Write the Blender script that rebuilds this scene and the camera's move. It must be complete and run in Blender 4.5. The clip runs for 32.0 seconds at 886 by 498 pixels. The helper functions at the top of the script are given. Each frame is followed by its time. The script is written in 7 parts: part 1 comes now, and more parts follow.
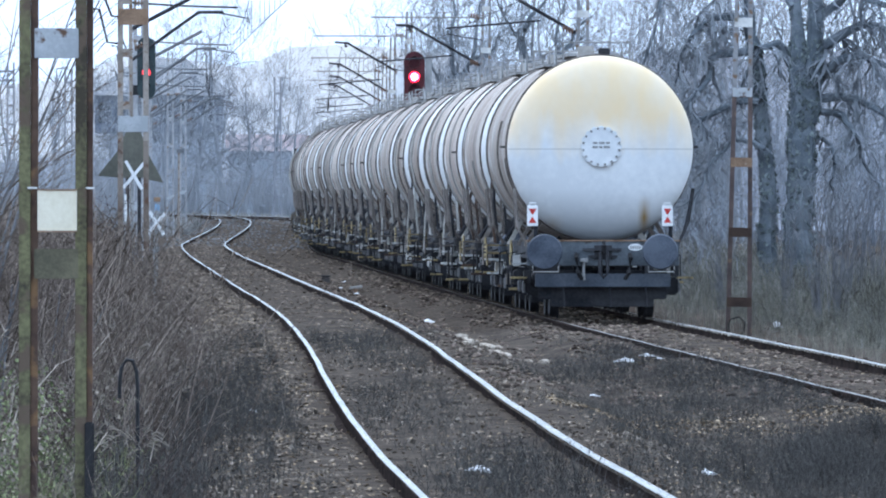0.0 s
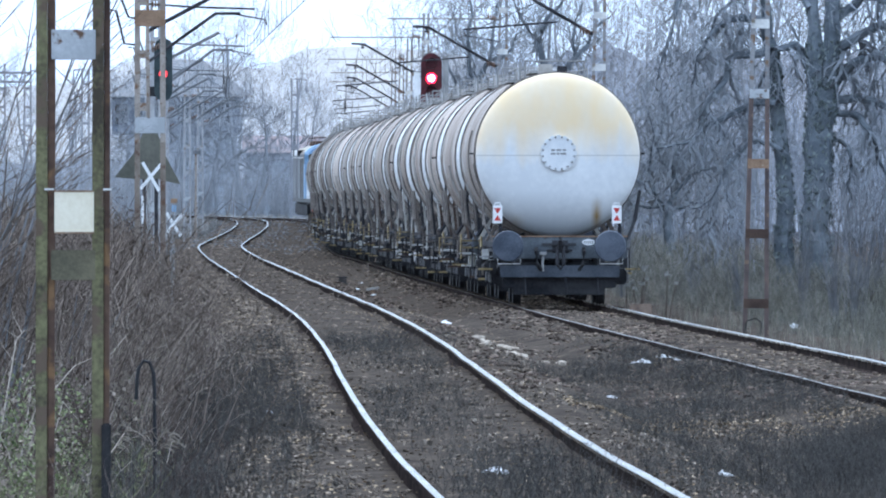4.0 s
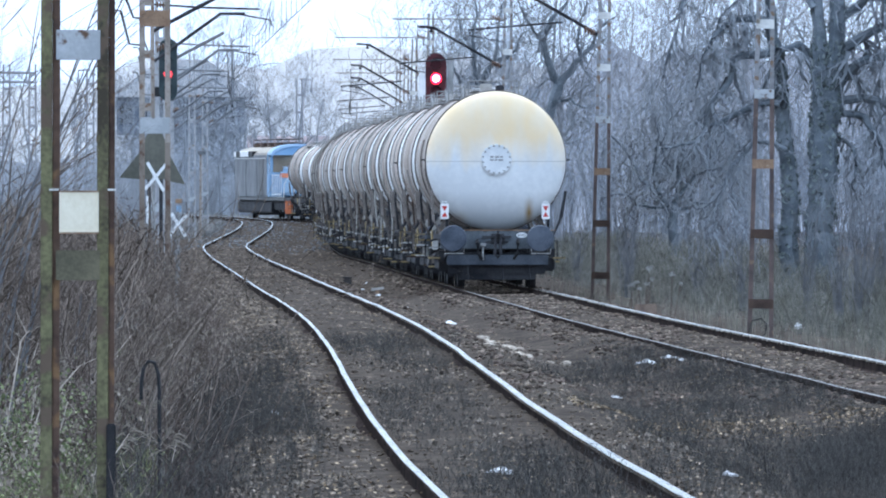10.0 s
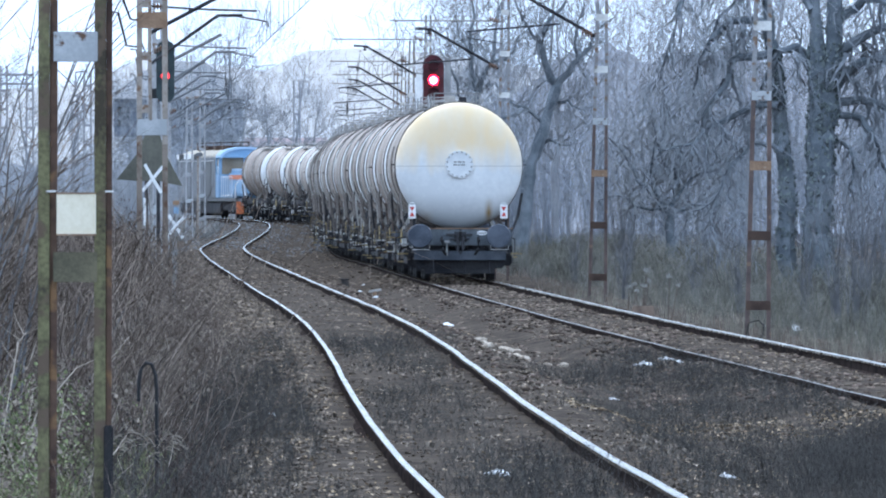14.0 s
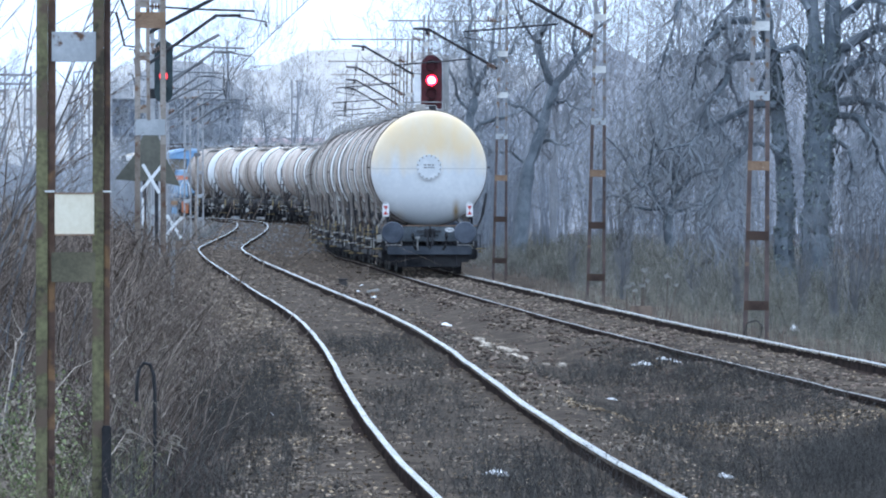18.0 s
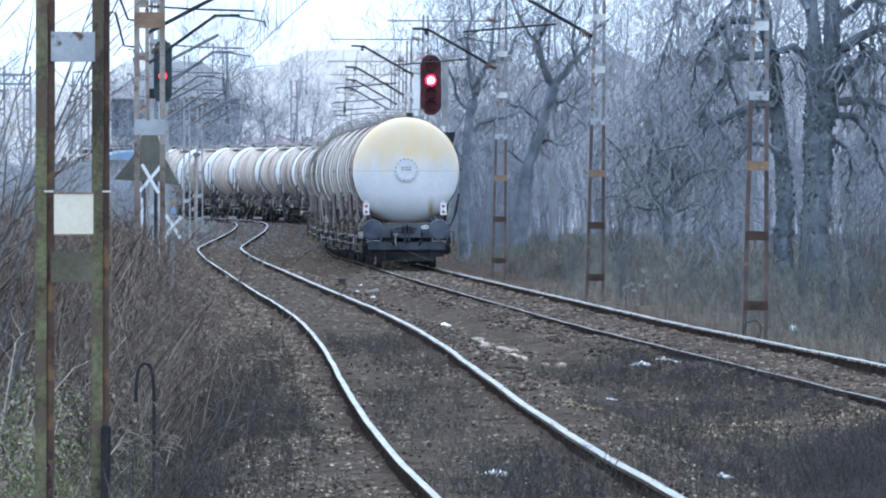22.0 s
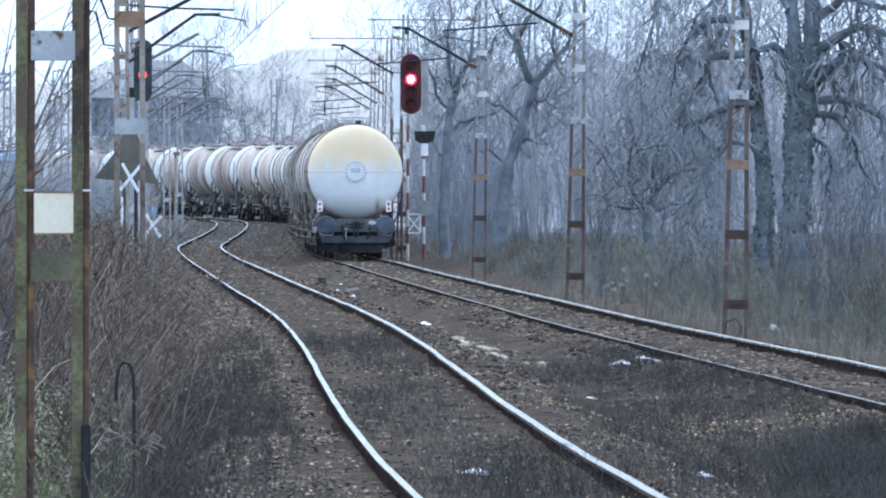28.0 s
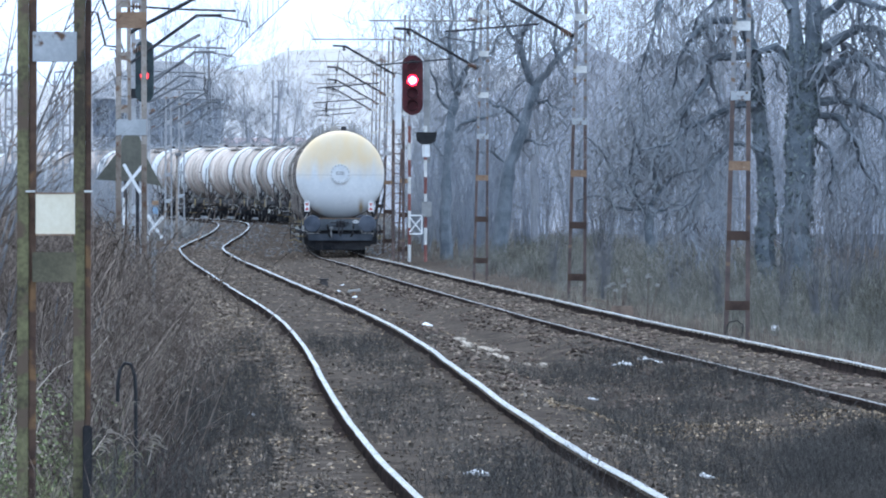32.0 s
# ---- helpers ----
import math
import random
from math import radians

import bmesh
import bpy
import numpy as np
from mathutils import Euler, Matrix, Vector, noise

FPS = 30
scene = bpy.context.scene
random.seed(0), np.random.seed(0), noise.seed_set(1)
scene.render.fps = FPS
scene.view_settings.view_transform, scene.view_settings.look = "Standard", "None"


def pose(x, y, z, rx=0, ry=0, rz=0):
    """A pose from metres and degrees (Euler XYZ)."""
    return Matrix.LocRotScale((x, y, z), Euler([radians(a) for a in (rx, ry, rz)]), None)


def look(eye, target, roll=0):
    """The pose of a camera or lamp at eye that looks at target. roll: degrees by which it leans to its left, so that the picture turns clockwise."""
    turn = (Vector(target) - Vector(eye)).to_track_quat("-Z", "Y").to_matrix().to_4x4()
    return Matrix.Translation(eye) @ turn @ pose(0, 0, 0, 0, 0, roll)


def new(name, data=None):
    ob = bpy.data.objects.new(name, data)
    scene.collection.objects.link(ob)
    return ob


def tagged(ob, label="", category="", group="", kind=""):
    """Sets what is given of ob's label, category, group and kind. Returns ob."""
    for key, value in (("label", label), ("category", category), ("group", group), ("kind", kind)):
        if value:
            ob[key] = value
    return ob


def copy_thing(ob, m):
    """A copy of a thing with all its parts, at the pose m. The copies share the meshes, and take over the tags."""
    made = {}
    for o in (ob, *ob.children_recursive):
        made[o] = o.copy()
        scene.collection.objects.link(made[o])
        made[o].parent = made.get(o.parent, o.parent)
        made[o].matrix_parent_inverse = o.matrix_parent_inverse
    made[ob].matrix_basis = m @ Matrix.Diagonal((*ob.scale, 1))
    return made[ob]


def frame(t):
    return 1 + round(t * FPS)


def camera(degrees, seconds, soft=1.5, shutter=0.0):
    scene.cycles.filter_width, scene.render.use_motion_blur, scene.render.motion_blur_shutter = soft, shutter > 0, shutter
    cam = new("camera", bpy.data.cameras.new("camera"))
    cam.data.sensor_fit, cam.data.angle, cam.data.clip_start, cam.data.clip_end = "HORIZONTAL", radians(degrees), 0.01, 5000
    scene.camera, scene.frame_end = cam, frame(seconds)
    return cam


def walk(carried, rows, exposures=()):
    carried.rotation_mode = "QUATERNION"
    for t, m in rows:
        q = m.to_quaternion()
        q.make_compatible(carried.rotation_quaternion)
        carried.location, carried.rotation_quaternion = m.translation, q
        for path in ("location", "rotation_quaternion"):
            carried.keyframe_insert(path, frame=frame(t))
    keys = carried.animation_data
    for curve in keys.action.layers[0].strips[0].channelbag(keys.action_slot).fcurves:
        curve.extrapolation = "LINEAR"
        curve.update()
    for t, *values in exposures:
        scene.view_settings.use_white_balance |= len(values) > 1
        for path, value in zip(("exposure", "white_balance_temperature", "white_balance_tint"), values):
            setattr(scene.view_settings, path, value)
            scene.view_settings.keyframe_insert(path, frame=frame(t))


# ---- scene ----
# A railway bend seen through a long lens: the camera stands beside the tracks and only pans a little.
# x to the right, y along the view, z up; z = 0 is the top of the near rails.
EYE = (0.0, 0.0, 1.95)
cam = camera(4.276, 32.0, soft=2.0)
# seconds, degrees turned to the left, degrees tilted up
PAN = [
    (0, -0.1083, -0.2753), (0.5, -0.0870, -0.2794), (1, -0.0587, -0.2840), (1.5, -0.0439, -0.2797), (2, -0.0205, -0.2802), 
    (2.5, -0.0161, -0.2756), (3, -0.0256, -0.2586), (3.5, -0.0289, -0.2712), (5.5, -0.0082, -0.2554), (6, -0.0038, -0.2652), 
    (6.5, -0.0003, -0.2671), (7, 0.0005, -0.2592), (7.5, 0.0000, -0.2794), (8, 0.0035, -0.2627), (8.5, 0.0000, -0.2630), 
    (9, 0.0000, -0.2756), (9.5, 0.0038, -0.2586), (10, -0.0035, -0.2674), (10.5, 0.0038, -0.2627), (11, 0.0003, -0.2554), 
    (11.5, -0.0044, -0.2693), (12, 0.0003, -0.2592), (12.5, -0.0044, -0.2636), (13, 0.0003, -0.2586), (13.5, -0.0087, -0.2505), 
    (14, -0.0164, -0.2589), (14.5, -0.0126, -0.2540), (16.5, -0.0207, -0.2546), (17, -0.0297, -0.2707), (17.5, -0.0213, -0.2546), 
    (18, -0.0254, -0.2586), (18.5, -0.0273, -0.2595), (19, -0.0210, -0.2540), (19.5, -0.0292, -0.2630), (20, -0.0248, -0.2551), 
    (20.5, -0.0248, -0.2554), (21, -0.0300, -0.2627), (21.5, -0.0246, -0.2505), (22, -0.0289, -0.2586), (22.5, -0.0336, -0.2592), 
    (23, -0.0426, -0.2458), (23.5, -0.0464, -0.2505), (24, -0.1040, -0.3050), (24.5, -0.1503, -0.3340), (25, -0.1457, -0.3181), 
    (25.5, -0.1375, -0.3091), (27.5, -0.1220, -0.2630), (28, -0.1252, -0.2636), (28.5, -0.1206, -0.2589), (29, -0.1135, -0.2586), 
    (29.5, -0.1209, -0.2595), (30, -0.1130, -0.2546), (30.5, -0.1132, -0.2589), (31, -0.1168, -0.2567), (31.5, -0.1132, -0.2546), 
    (32, -0.1173, -0.2589), 
]
walk(cam, [(t, pose(*EYE, 90 + tilt, 0, turn)) for t, turn, tilt in PAN])

# ---- light: a bright overcast winter day ----
world = bpy.data.worlds.new("overcast_sky")
scene.world = world
world.use_nodes = True
wn = world.node_tree
sky = wn.nodes.new("ShaderNodeTexSky")
sky.sky_type, sky.sun_disc = "NISHITA", False
sky.sun_elevation, sky.sun_rotation = radians(61), radians(-37)
sky.air_density, sky.dust_density, sky.ozone_density = 1.6, 3.0, 1.5
cloud = wn.nodes.new("ShaderNodeMix")
cloud.data_type = "RGBA"
cloud.inputs[0].default_value = 0.88
cloud.inputs[7].default_value = (7.1, 9.35, 12.75, 1)
wn.links.new(sky.outputs[0], cloud.inputs[6])
# an overcast dome is brighter overhead than along the horizon
where, updown, dome, bright = (wn.nodes.new("ShaderNode" + n) for n in ("TexCoord", "SeparateXYZ", "MapRange", "VectorMath"))
wn.links.new(where.outputs["Generated"], updown.inputs[0])
wn.links.new(updown.outputs["Z"], dome.inputs[0])
dome.inputs[1].default_value, dome.inputs[2].default_value, dome.inputs[3].default_value, dome.inputs[4].default_value = 0.0, 1.0, 0.9, 1.32
bright.operation = "SCALE"
wn.links.new(cloud.outputs[2], bright.inputs[0])
wn.links.new(dome.outputs[0], bright.inputs["Scale"])
wn.links.new(bright.outputs[0], wn.nodes["Background"].inputs[0])
wn.nodes["Background"].inputs[1].default_value = 0.15
sun_data = bpy.data.lights.new("sun", "SUN")
sun_data.energy, sun_data.angle, sun_data.color = 1.0, radians(40), (1.0, 0.97, 0.93)
sun = new("sun", sun_data)
sun.matrix_world = look((-30, 40, 90), (0, 0, 0))
scene.view_settings.exposure = 0.29


# ---- materials ----
def material(name, a, b, rough=0.8, metal=0.0, size=1.0, fine=12.0, bump=0.3, wear=None, wear_at=0.62, per_piece=0.0, spec=0.2):
    """A surface that varies between colours a and b in patches of `size` metres and in grain `fine` times smaller."""
    m = bpy.data.materials.new(name)
    m.use_nodes = True
    nt, p = m.node_tree, m.node_tree.nodes["Principled BSDF"]
    p.inputs["Metallic"].default_value = metal
    p.inputs["Specular IOR Level"].default_value = spec
    tc = nt.nodes.new("ShaderNodeTexCoord")
    big, small = nt.nodes.new("ShaderNodeTexNoise"), nt.nodes.new("ShaderNodeTexNoise")
    big.inputs["Scale"].default_value, big.inputs["Detail"].default_value = 1.0 / size, 5
    small.inputs["Scale"].default_value, small.inputs["Detail"].default_value = fine / size, 3
    for n in (big, small):
        nt.links.new(tc.outputs["Object"], n.inputs["Vector"])
    add = nt.nodes.new("ShaderNodeMath")
    add.operation = "MULTIPLY_ADD"
    add.inputs[1].default_value, add.inputs[2].default_value = 0.45, -0.22
    nt.links.new(small.outputs[0], add.inputs[0])
    tot = nt.nodes.new("ShaderNodeMath")
    nt.links.new(add.outputs[0], tot.inputs[0])
    nt.links.new(big.outputs[0], tot.inputs[1])
    ramp = nt.nodes.new("ShaderNodeValToRGB")
    ramp.color_ramp.elements[0].position, ramp.color_ramp.elements[1].position = 0.34, 0.66
    ramp.color_ramp.elements[0].color, ramp.color_ramp.elements[1].color = (*a, 1), (*b, 1)
    nt.links.new(tot.outputs[0], ramp.inputs[0])
    out = ramp.outputs[0]
    if wear:
        wn_ = nt.nodes.new("ShaderNodeTexNoise")
        wn_.inputs["Scale"].default_value, wn_.inputs["Detail"].default_value = 2.3 / size, 6
        nt.links.new(tc.outputs["Object"], wn_.inputs["Vector"])
        wr = nt.nodes.new("ShaderNodeValToRGB")
        wr.color_ramp.elements[0].position, wr.color_ramp.elements[1].position = wear_at, wear_at + 0.07
        nt.links.new(wn_.outputs[0], wr.inputs[0])
        mix = nt.nodes.new("ShaderNodeMix")
        mix.data_type = "RGBA"
        nt.links.new(wr.outputs[0], mix.inputs[0])
        nt.links.new(out, mix.inputs[6])
        mix.inputs[7].default_value = (*wear, 1)
        out = mix.outputs[2]
    if per_piece:
        geo = nt.nodes.new("ShaderNodeNewGeometry")
        mr = nt.nodes.new("ShaderNodeMapRange")
        mr.inputs[3].default_value, mr.inputs[4].default_value = 1 - per_piece, 1 + per_piece
        nt.links.new(geo.outputs["Random Per Island"], mr.inputs[0])
        hs = nt.nodes.new("ShaderNodeHueSaturation")
        nt.links.new(mr.outputs[0], hs.inputs["Value"])
        nt.links.new(out, hs.inputs["Color"])
        out = hs.outputs[0]
    nt.links.new(out, p.inputs["Base Color"])
    rr = nt.nodes.new("ShaderNodeMapRange")
    rr.inputs[3].default_value, rr.inputs[4].default_value = max(rough - 0.12, 0.05), min(rough + 0.12, 1)
    nt.links.new(small.outputs[0], rr.inputs[0])
    nt.links.new(rr.outputs[0], p.inputs["Roughness"])
    if bump:
        bp = nt.nodes.new("ShaderNodeBump")
        bp.inputs["Strength"].default_value, bp.inputs["Distance"].default_value = bump, 0.02 * size
        nt.links.new(small.outputs[0], bp.inputs["Height"])
        nt.links.new(bp.outputs[0], p.inputs["Normal"])
    return m


def vary_by_object(m, low, high):
    nt, p = m.node_tree, m.node_tree.nodes["Principled BSDF"]
    base = p.inputs["Base Color"].links[0].from_socket
    info, mr, hs = nt.nodes.new("ShaderNodeObjectInfo"), nt.nodes.new("ShaderNodeMapRange"), nt.nodes.new("ShaderNodeHueSaturation")
    mr.inputs[3].default_value, mr.inputs[4].default_value = low, high
    nt.links.new(info.outputs["Random"], mr.inputs[0])
    nt.links.new(mr.outputs[0], hs.inputs["Value"])
    nt.links.new(base, hs.inputs["Color"])
    nt.links.new(hs.outputs[0], p.inputs["Base Color"])


def lamp_glow(name, color, strength):
    m = bpy.data.materials.new(name)
    m.use_nodes = True
    p = m.node_tree.nodes["Principled BSDF"]
    p.inputs["Base Color"].default_value = (*color, 1)
    p.inputs["Emission Color"].default_value = (*color, 1)
    p.inputs["Emission Strength"].default_value = strength
    return m


SOIL = material("soil", (0.04, 0.034, 0.031), (0.1, 0.083, 0.07), 0.95, size=0.5, fine=9, bump=1.0, wear=(0.145, 0.115, 0.09), wear_at=0.6, spec=0.0)
STONE = material("stone", (0.095, 0.074, 0.06), (0.245, 0.197, 0.158), 0.9, size=0.4, per_piece=0.5, spec=0.0)
RUBBLE = material("pale_rubble", (0.24, 0.19, 0.15), (0.6, 0.52, 0.43), 0.85, size=0.12)
vary_by_object(RUBBLE, 0.55, 1.25)
CLOD = material("brown_clods", (0.05, 0.038, 0.034), (0.17, 0.13, 0.108), 0.95, size=0.5, per_piece=0.65, spec=0.0)
# paler stones added at the far bend to lift its tone like haze
PALE_STONE = material("hazed_grey_ballast", (0.13, 0.135, 0.145), (0.24, 0.245, 0.255), 0.9, size=0.6, per_piece=0.3, spec=0.0)
LITTER = material("dead_leaves", (0.17, 0.12, 0.072), (0.44, 0.345, 0.245), 0.8, size=0.5, per_piece=0.5, spec=0.0)
PLASTIC = material("white_plastic_litter", (0.7, 0.72, 0.74), (0.85, 0.86, 0.88), 0.4, size=0.3)
RAIL_SIDE = material("rusty_rail_side", (0.018, 0.014, 0.014), (0.05, 0.038, 0.034), 0.85, metal=0.1, size=0.6, spec=0.0)
RAIL_TOP = material("polished_rail_head", (0.08, 0.066, 0.054), (0.36, 0.29, 0.225), 0.2, metal=1.0, size=2.4, fine=8, bump=0.06)
RAIL_DULL = material("dull_rail_head", (0.08, 0.07, 0.06), (0.38, 0.33, 0.275), 0.26, metal=1.0, size=2.5, bump=0.05)
RAIL_BROWN = material("brown_rail_head", (0.05, 0.044, 0.04), (0.15, 0.13, 0.115), 0.4, metal=1.0, size=2.5, bump=0.05)
RUST_STEEL = material("rusty_mast_steel", (0.08, 0.064, 0.064), (0.17, 0.122, 0.108), 0.85, metal=0.1, size=0.35, wear=(0.22, 0.15, 0.11))
OLIVE_STEEL = material("mossy_painted_steel", (0.06, 0.05, 0.036), (0.2, 0.19, 0.1), 0.85, size=0.4, fine=16, wear=(0.13, 0.095, 0.07), wear_at=0.53)
GREY_STEEL = material("grey_painted_steel", (0.36, 0.38, 0.40), (0.48, 0.50, 0.52), 0.6, size=0.22, wear=(0.13, 0.075, 0.05), wear_at=0.6)
GREY_LEG = material("thin_grey_painted_steel", (0.2, 0.2, 0.21), (0.32, 0.32, 0.33), 0.7, size=0.3, wear=(0.2, 0.13, 0.09), wear_at=0.55)
TAN_STEEL = material("pale_rusty_steel", (0.24, 0.2, 0.17), (0.4, 0.35, 0.31), 0.8, size=0.3, wear=(0.2, 0.12, 0.08), wear_at=0.56)
DARK_RUST = material("dark_rust", (0.045, 0.03, 0.026), (0.1, 0.065, 0.05), 0.9, size=0.3)
BATTEN_RUST = material("rusty_brown_batten", (0.2, 0.12, 0.08), (0.36, 0.24, 0.16), 0.85, size=0.25, wear=(0.45, 0.36, 0.28))
DARK_STEEL = material("dark_grimy_steel", (0.022, 0.023, 0.028), (0.06, 0.06, 0.066), 0.7, metal=0.2, size=0.6, spec=0.1)
BEAM_GREY = material("blue_grey_headstock", (0.065, 0.077, 0.092), (0.125, 0.142, 0.16), 0.65, size=0.5, wear=(0.06, 0.056, 0.056))
BUFFER_BLUE = material("greasy_buffer_face", (0.045, 0.055, 0.075), (0.1, 0.115, 0.145), 0.55, metal=0.2, size=0.4)
PIPE_GREY = material("weathered_grey_pipe", (0.2, 0.2, 0.2), (0.36, 0.36, 0.36), 0.7, size=0.5)
PALE_STRUT = material("pale_grey_strut", (0.48, 0.48, 0.47), (0.72, 0.71, 0.69), 0.7, size=0.5, wear=(0.2, 0.17, 0.14))
OCHRE = material("ochre_axlebox_paint", (0.2, 0.145, 0.07), (0.36, 0.28, 0.145), 0.7, size=0.3, wear=(0.06, 0.05, 0.04), wear_at=0.58)
WHITE_PAINT = material("white_paint", (0.72, 0.73, 0.74), (0.84, 0.84, 0.84), 0.6, size=0.3)
CREAM_PLATE = material("off_white_enamel", (0.76, 0.68, 0.52), (0.88, 0.81, 0.66), 0.5, size=0.3, wear=(0.6, 0.44, 0.28), wear_at=0.74)
RED_PAINT = material("red_paint", (0.42, 0.04, 0.04), (0.6, 0.07, 0.06), 0.6, size=0.3)
FADED_RED = material("faded_red_paint", (0.16, 0.06, 0.055), (0.26, 0.1, 0.085), 0.7, size=0.3)
BLACK = material("black_enamel", (0.012, 0.012, 0.014), (0.03, 0.03, 0.033), 0.55, size=0.3)
SIGNAL_GREEN = material("dark_green_signal_housing", (0.02, 0.035, 0.04), (0.05, 0.07, 0.075), 0.6, size=0.3)
RED_LIGHT = lamp_glow("red_signal_light", (1.0, 0.02, 0.06), 9.0)
RED_CORE = lamp_glow("red_signal_light_core", (1.0, 0.62, 0.62), 7.0)
DIM_RED = lamp_glow("dim_red_lens", (0.9, 0.05, 0.06), 1.4)
LOCO_BLUE = material("locomotive_blue", (0.17, 0.31, 0.48), (0.26, 0.41, 0.57), 0.5, size=1.0)
LOCO_GREY = material("locomotive_grey", (0.14, 0.15, 0.165), (0.22, 0.23, 0.245), 0.7, size=1.0)
ORANGE = material("orange_red_paint", (0.55, 0.15, 0.07), (0.7, 0.22, 0.1), 0.6, size=0.4)
GLASS_DARK = material("dark_cab_glass", (0.02, 0.025, 0.03), (0.035, 0.04, 0.05), 0.12, size=1.0, bump=0, spec=0.6)
# bark and twigs: distance haze is mixed into these paler, bluer base colours
BARK = material("hazed_grey_bark", (0.115, 0.135, 0.156), (0.215, 0.241, 0.268), 0.95, size=0.4, bump=1.0, spec=0)
TWIG = material("hazed_mauve_twigs", (0.22, 0.23, 0.245), (0.32, 0.33, 0.345), 0.95, size=1.5, bump=0, spec=0)
MID_TWIG = material("hazed_mid_twigs", (0.245, 0.25, 0.27), (0.36, 0.362, 0.382), 0.95, size=2.0, bump=0, spec=0)
FAR_TWIG = material("hazed_far_twigs", (0.22, 0.235, 0.26), (0.32, 0.335, 0.36), 0.95, size=3.0, bump=0, spec=0)
OAK_TWIG = material("hazed_oak_twigs", (0.185, 0.203, 0.228), (0.29, 0.309, 0.336), 0.95, size=1.5, bump=0, spec=0)
THIN_TWIG = material("hazed_sapling_twigs", (0.17, 0.19, 0.226), (0.265, 0.287, 0.325), 0.95, size=3.0, bump=0, spec=0)
BRUSH = material("dead_brush", (0.062, 0.049, 0.042), (0.215, 0.174, 0.148), 0.95, size=1.5, bump=0, per_piece=0.6, spec=0)
MID_BRUSH = material("grey_brown_undergrowth", (0.085, 0.085, 0.08), (0.27, 0.262, 0.235), 0.95, size=3.0, fine=5, bump=0, per_piece=0.4, spec=0.0)
BRUSH_PALE = material("pale_seed_heads", (0.23, 0.195, 0.165), (0.45, 0.39, 0.335), 0.95, size=1.0, bump=0, per_piece=0.3)
WEED = material("dark_dry_weeds", (0.034, 0.034, 0.034), (0.095, 0.09, 0.085), 0.95, size=1.2, bump=0, per_piece=0.4, spec=0.0)
STRAW = material("bleached_dry_grass", (0.12, 0.112, 0.095), (0.29, 0.27, 0.225), 0.9, size=1.0, bump=0, per_piece=0.35, spec=0.0)
# grass colour paled to imitate haze over the far verges
STRAW_PALE = material("hazed_dry_grass", (0.15, 0.15, 0.15), (0.28, 0.275, 0.265), 0.9, size=2.0, bump=0, per_piece=0.3, spec=0.0)
GRASS = material("winter_grass", (0.04, 0.05, 0.026), (0.2, 0.212, 0.11), 0.9, size=0.8, bump=0, per_piece=0.5, spec=0.0)
# far buildings: lighter, weaker colours with the haze painted in
BRICK_FAR = material("hazed_rendered_wall", (0.36, 0.40, 0.46), (0.46, 0.5, 0.56), 0.9, size=2.0)
ROOF_FAR = material("hazed_roof_sheet", (0.24, 0.24, 0.25), (0.34, 0.33, 0.33), 0.8, size=2.0)
ROOF_RED = material("hazed_tile_roof", (0.3, 0.235, 0.24), (0.38, 0.3, 0.3), 0.85, size=2.0)


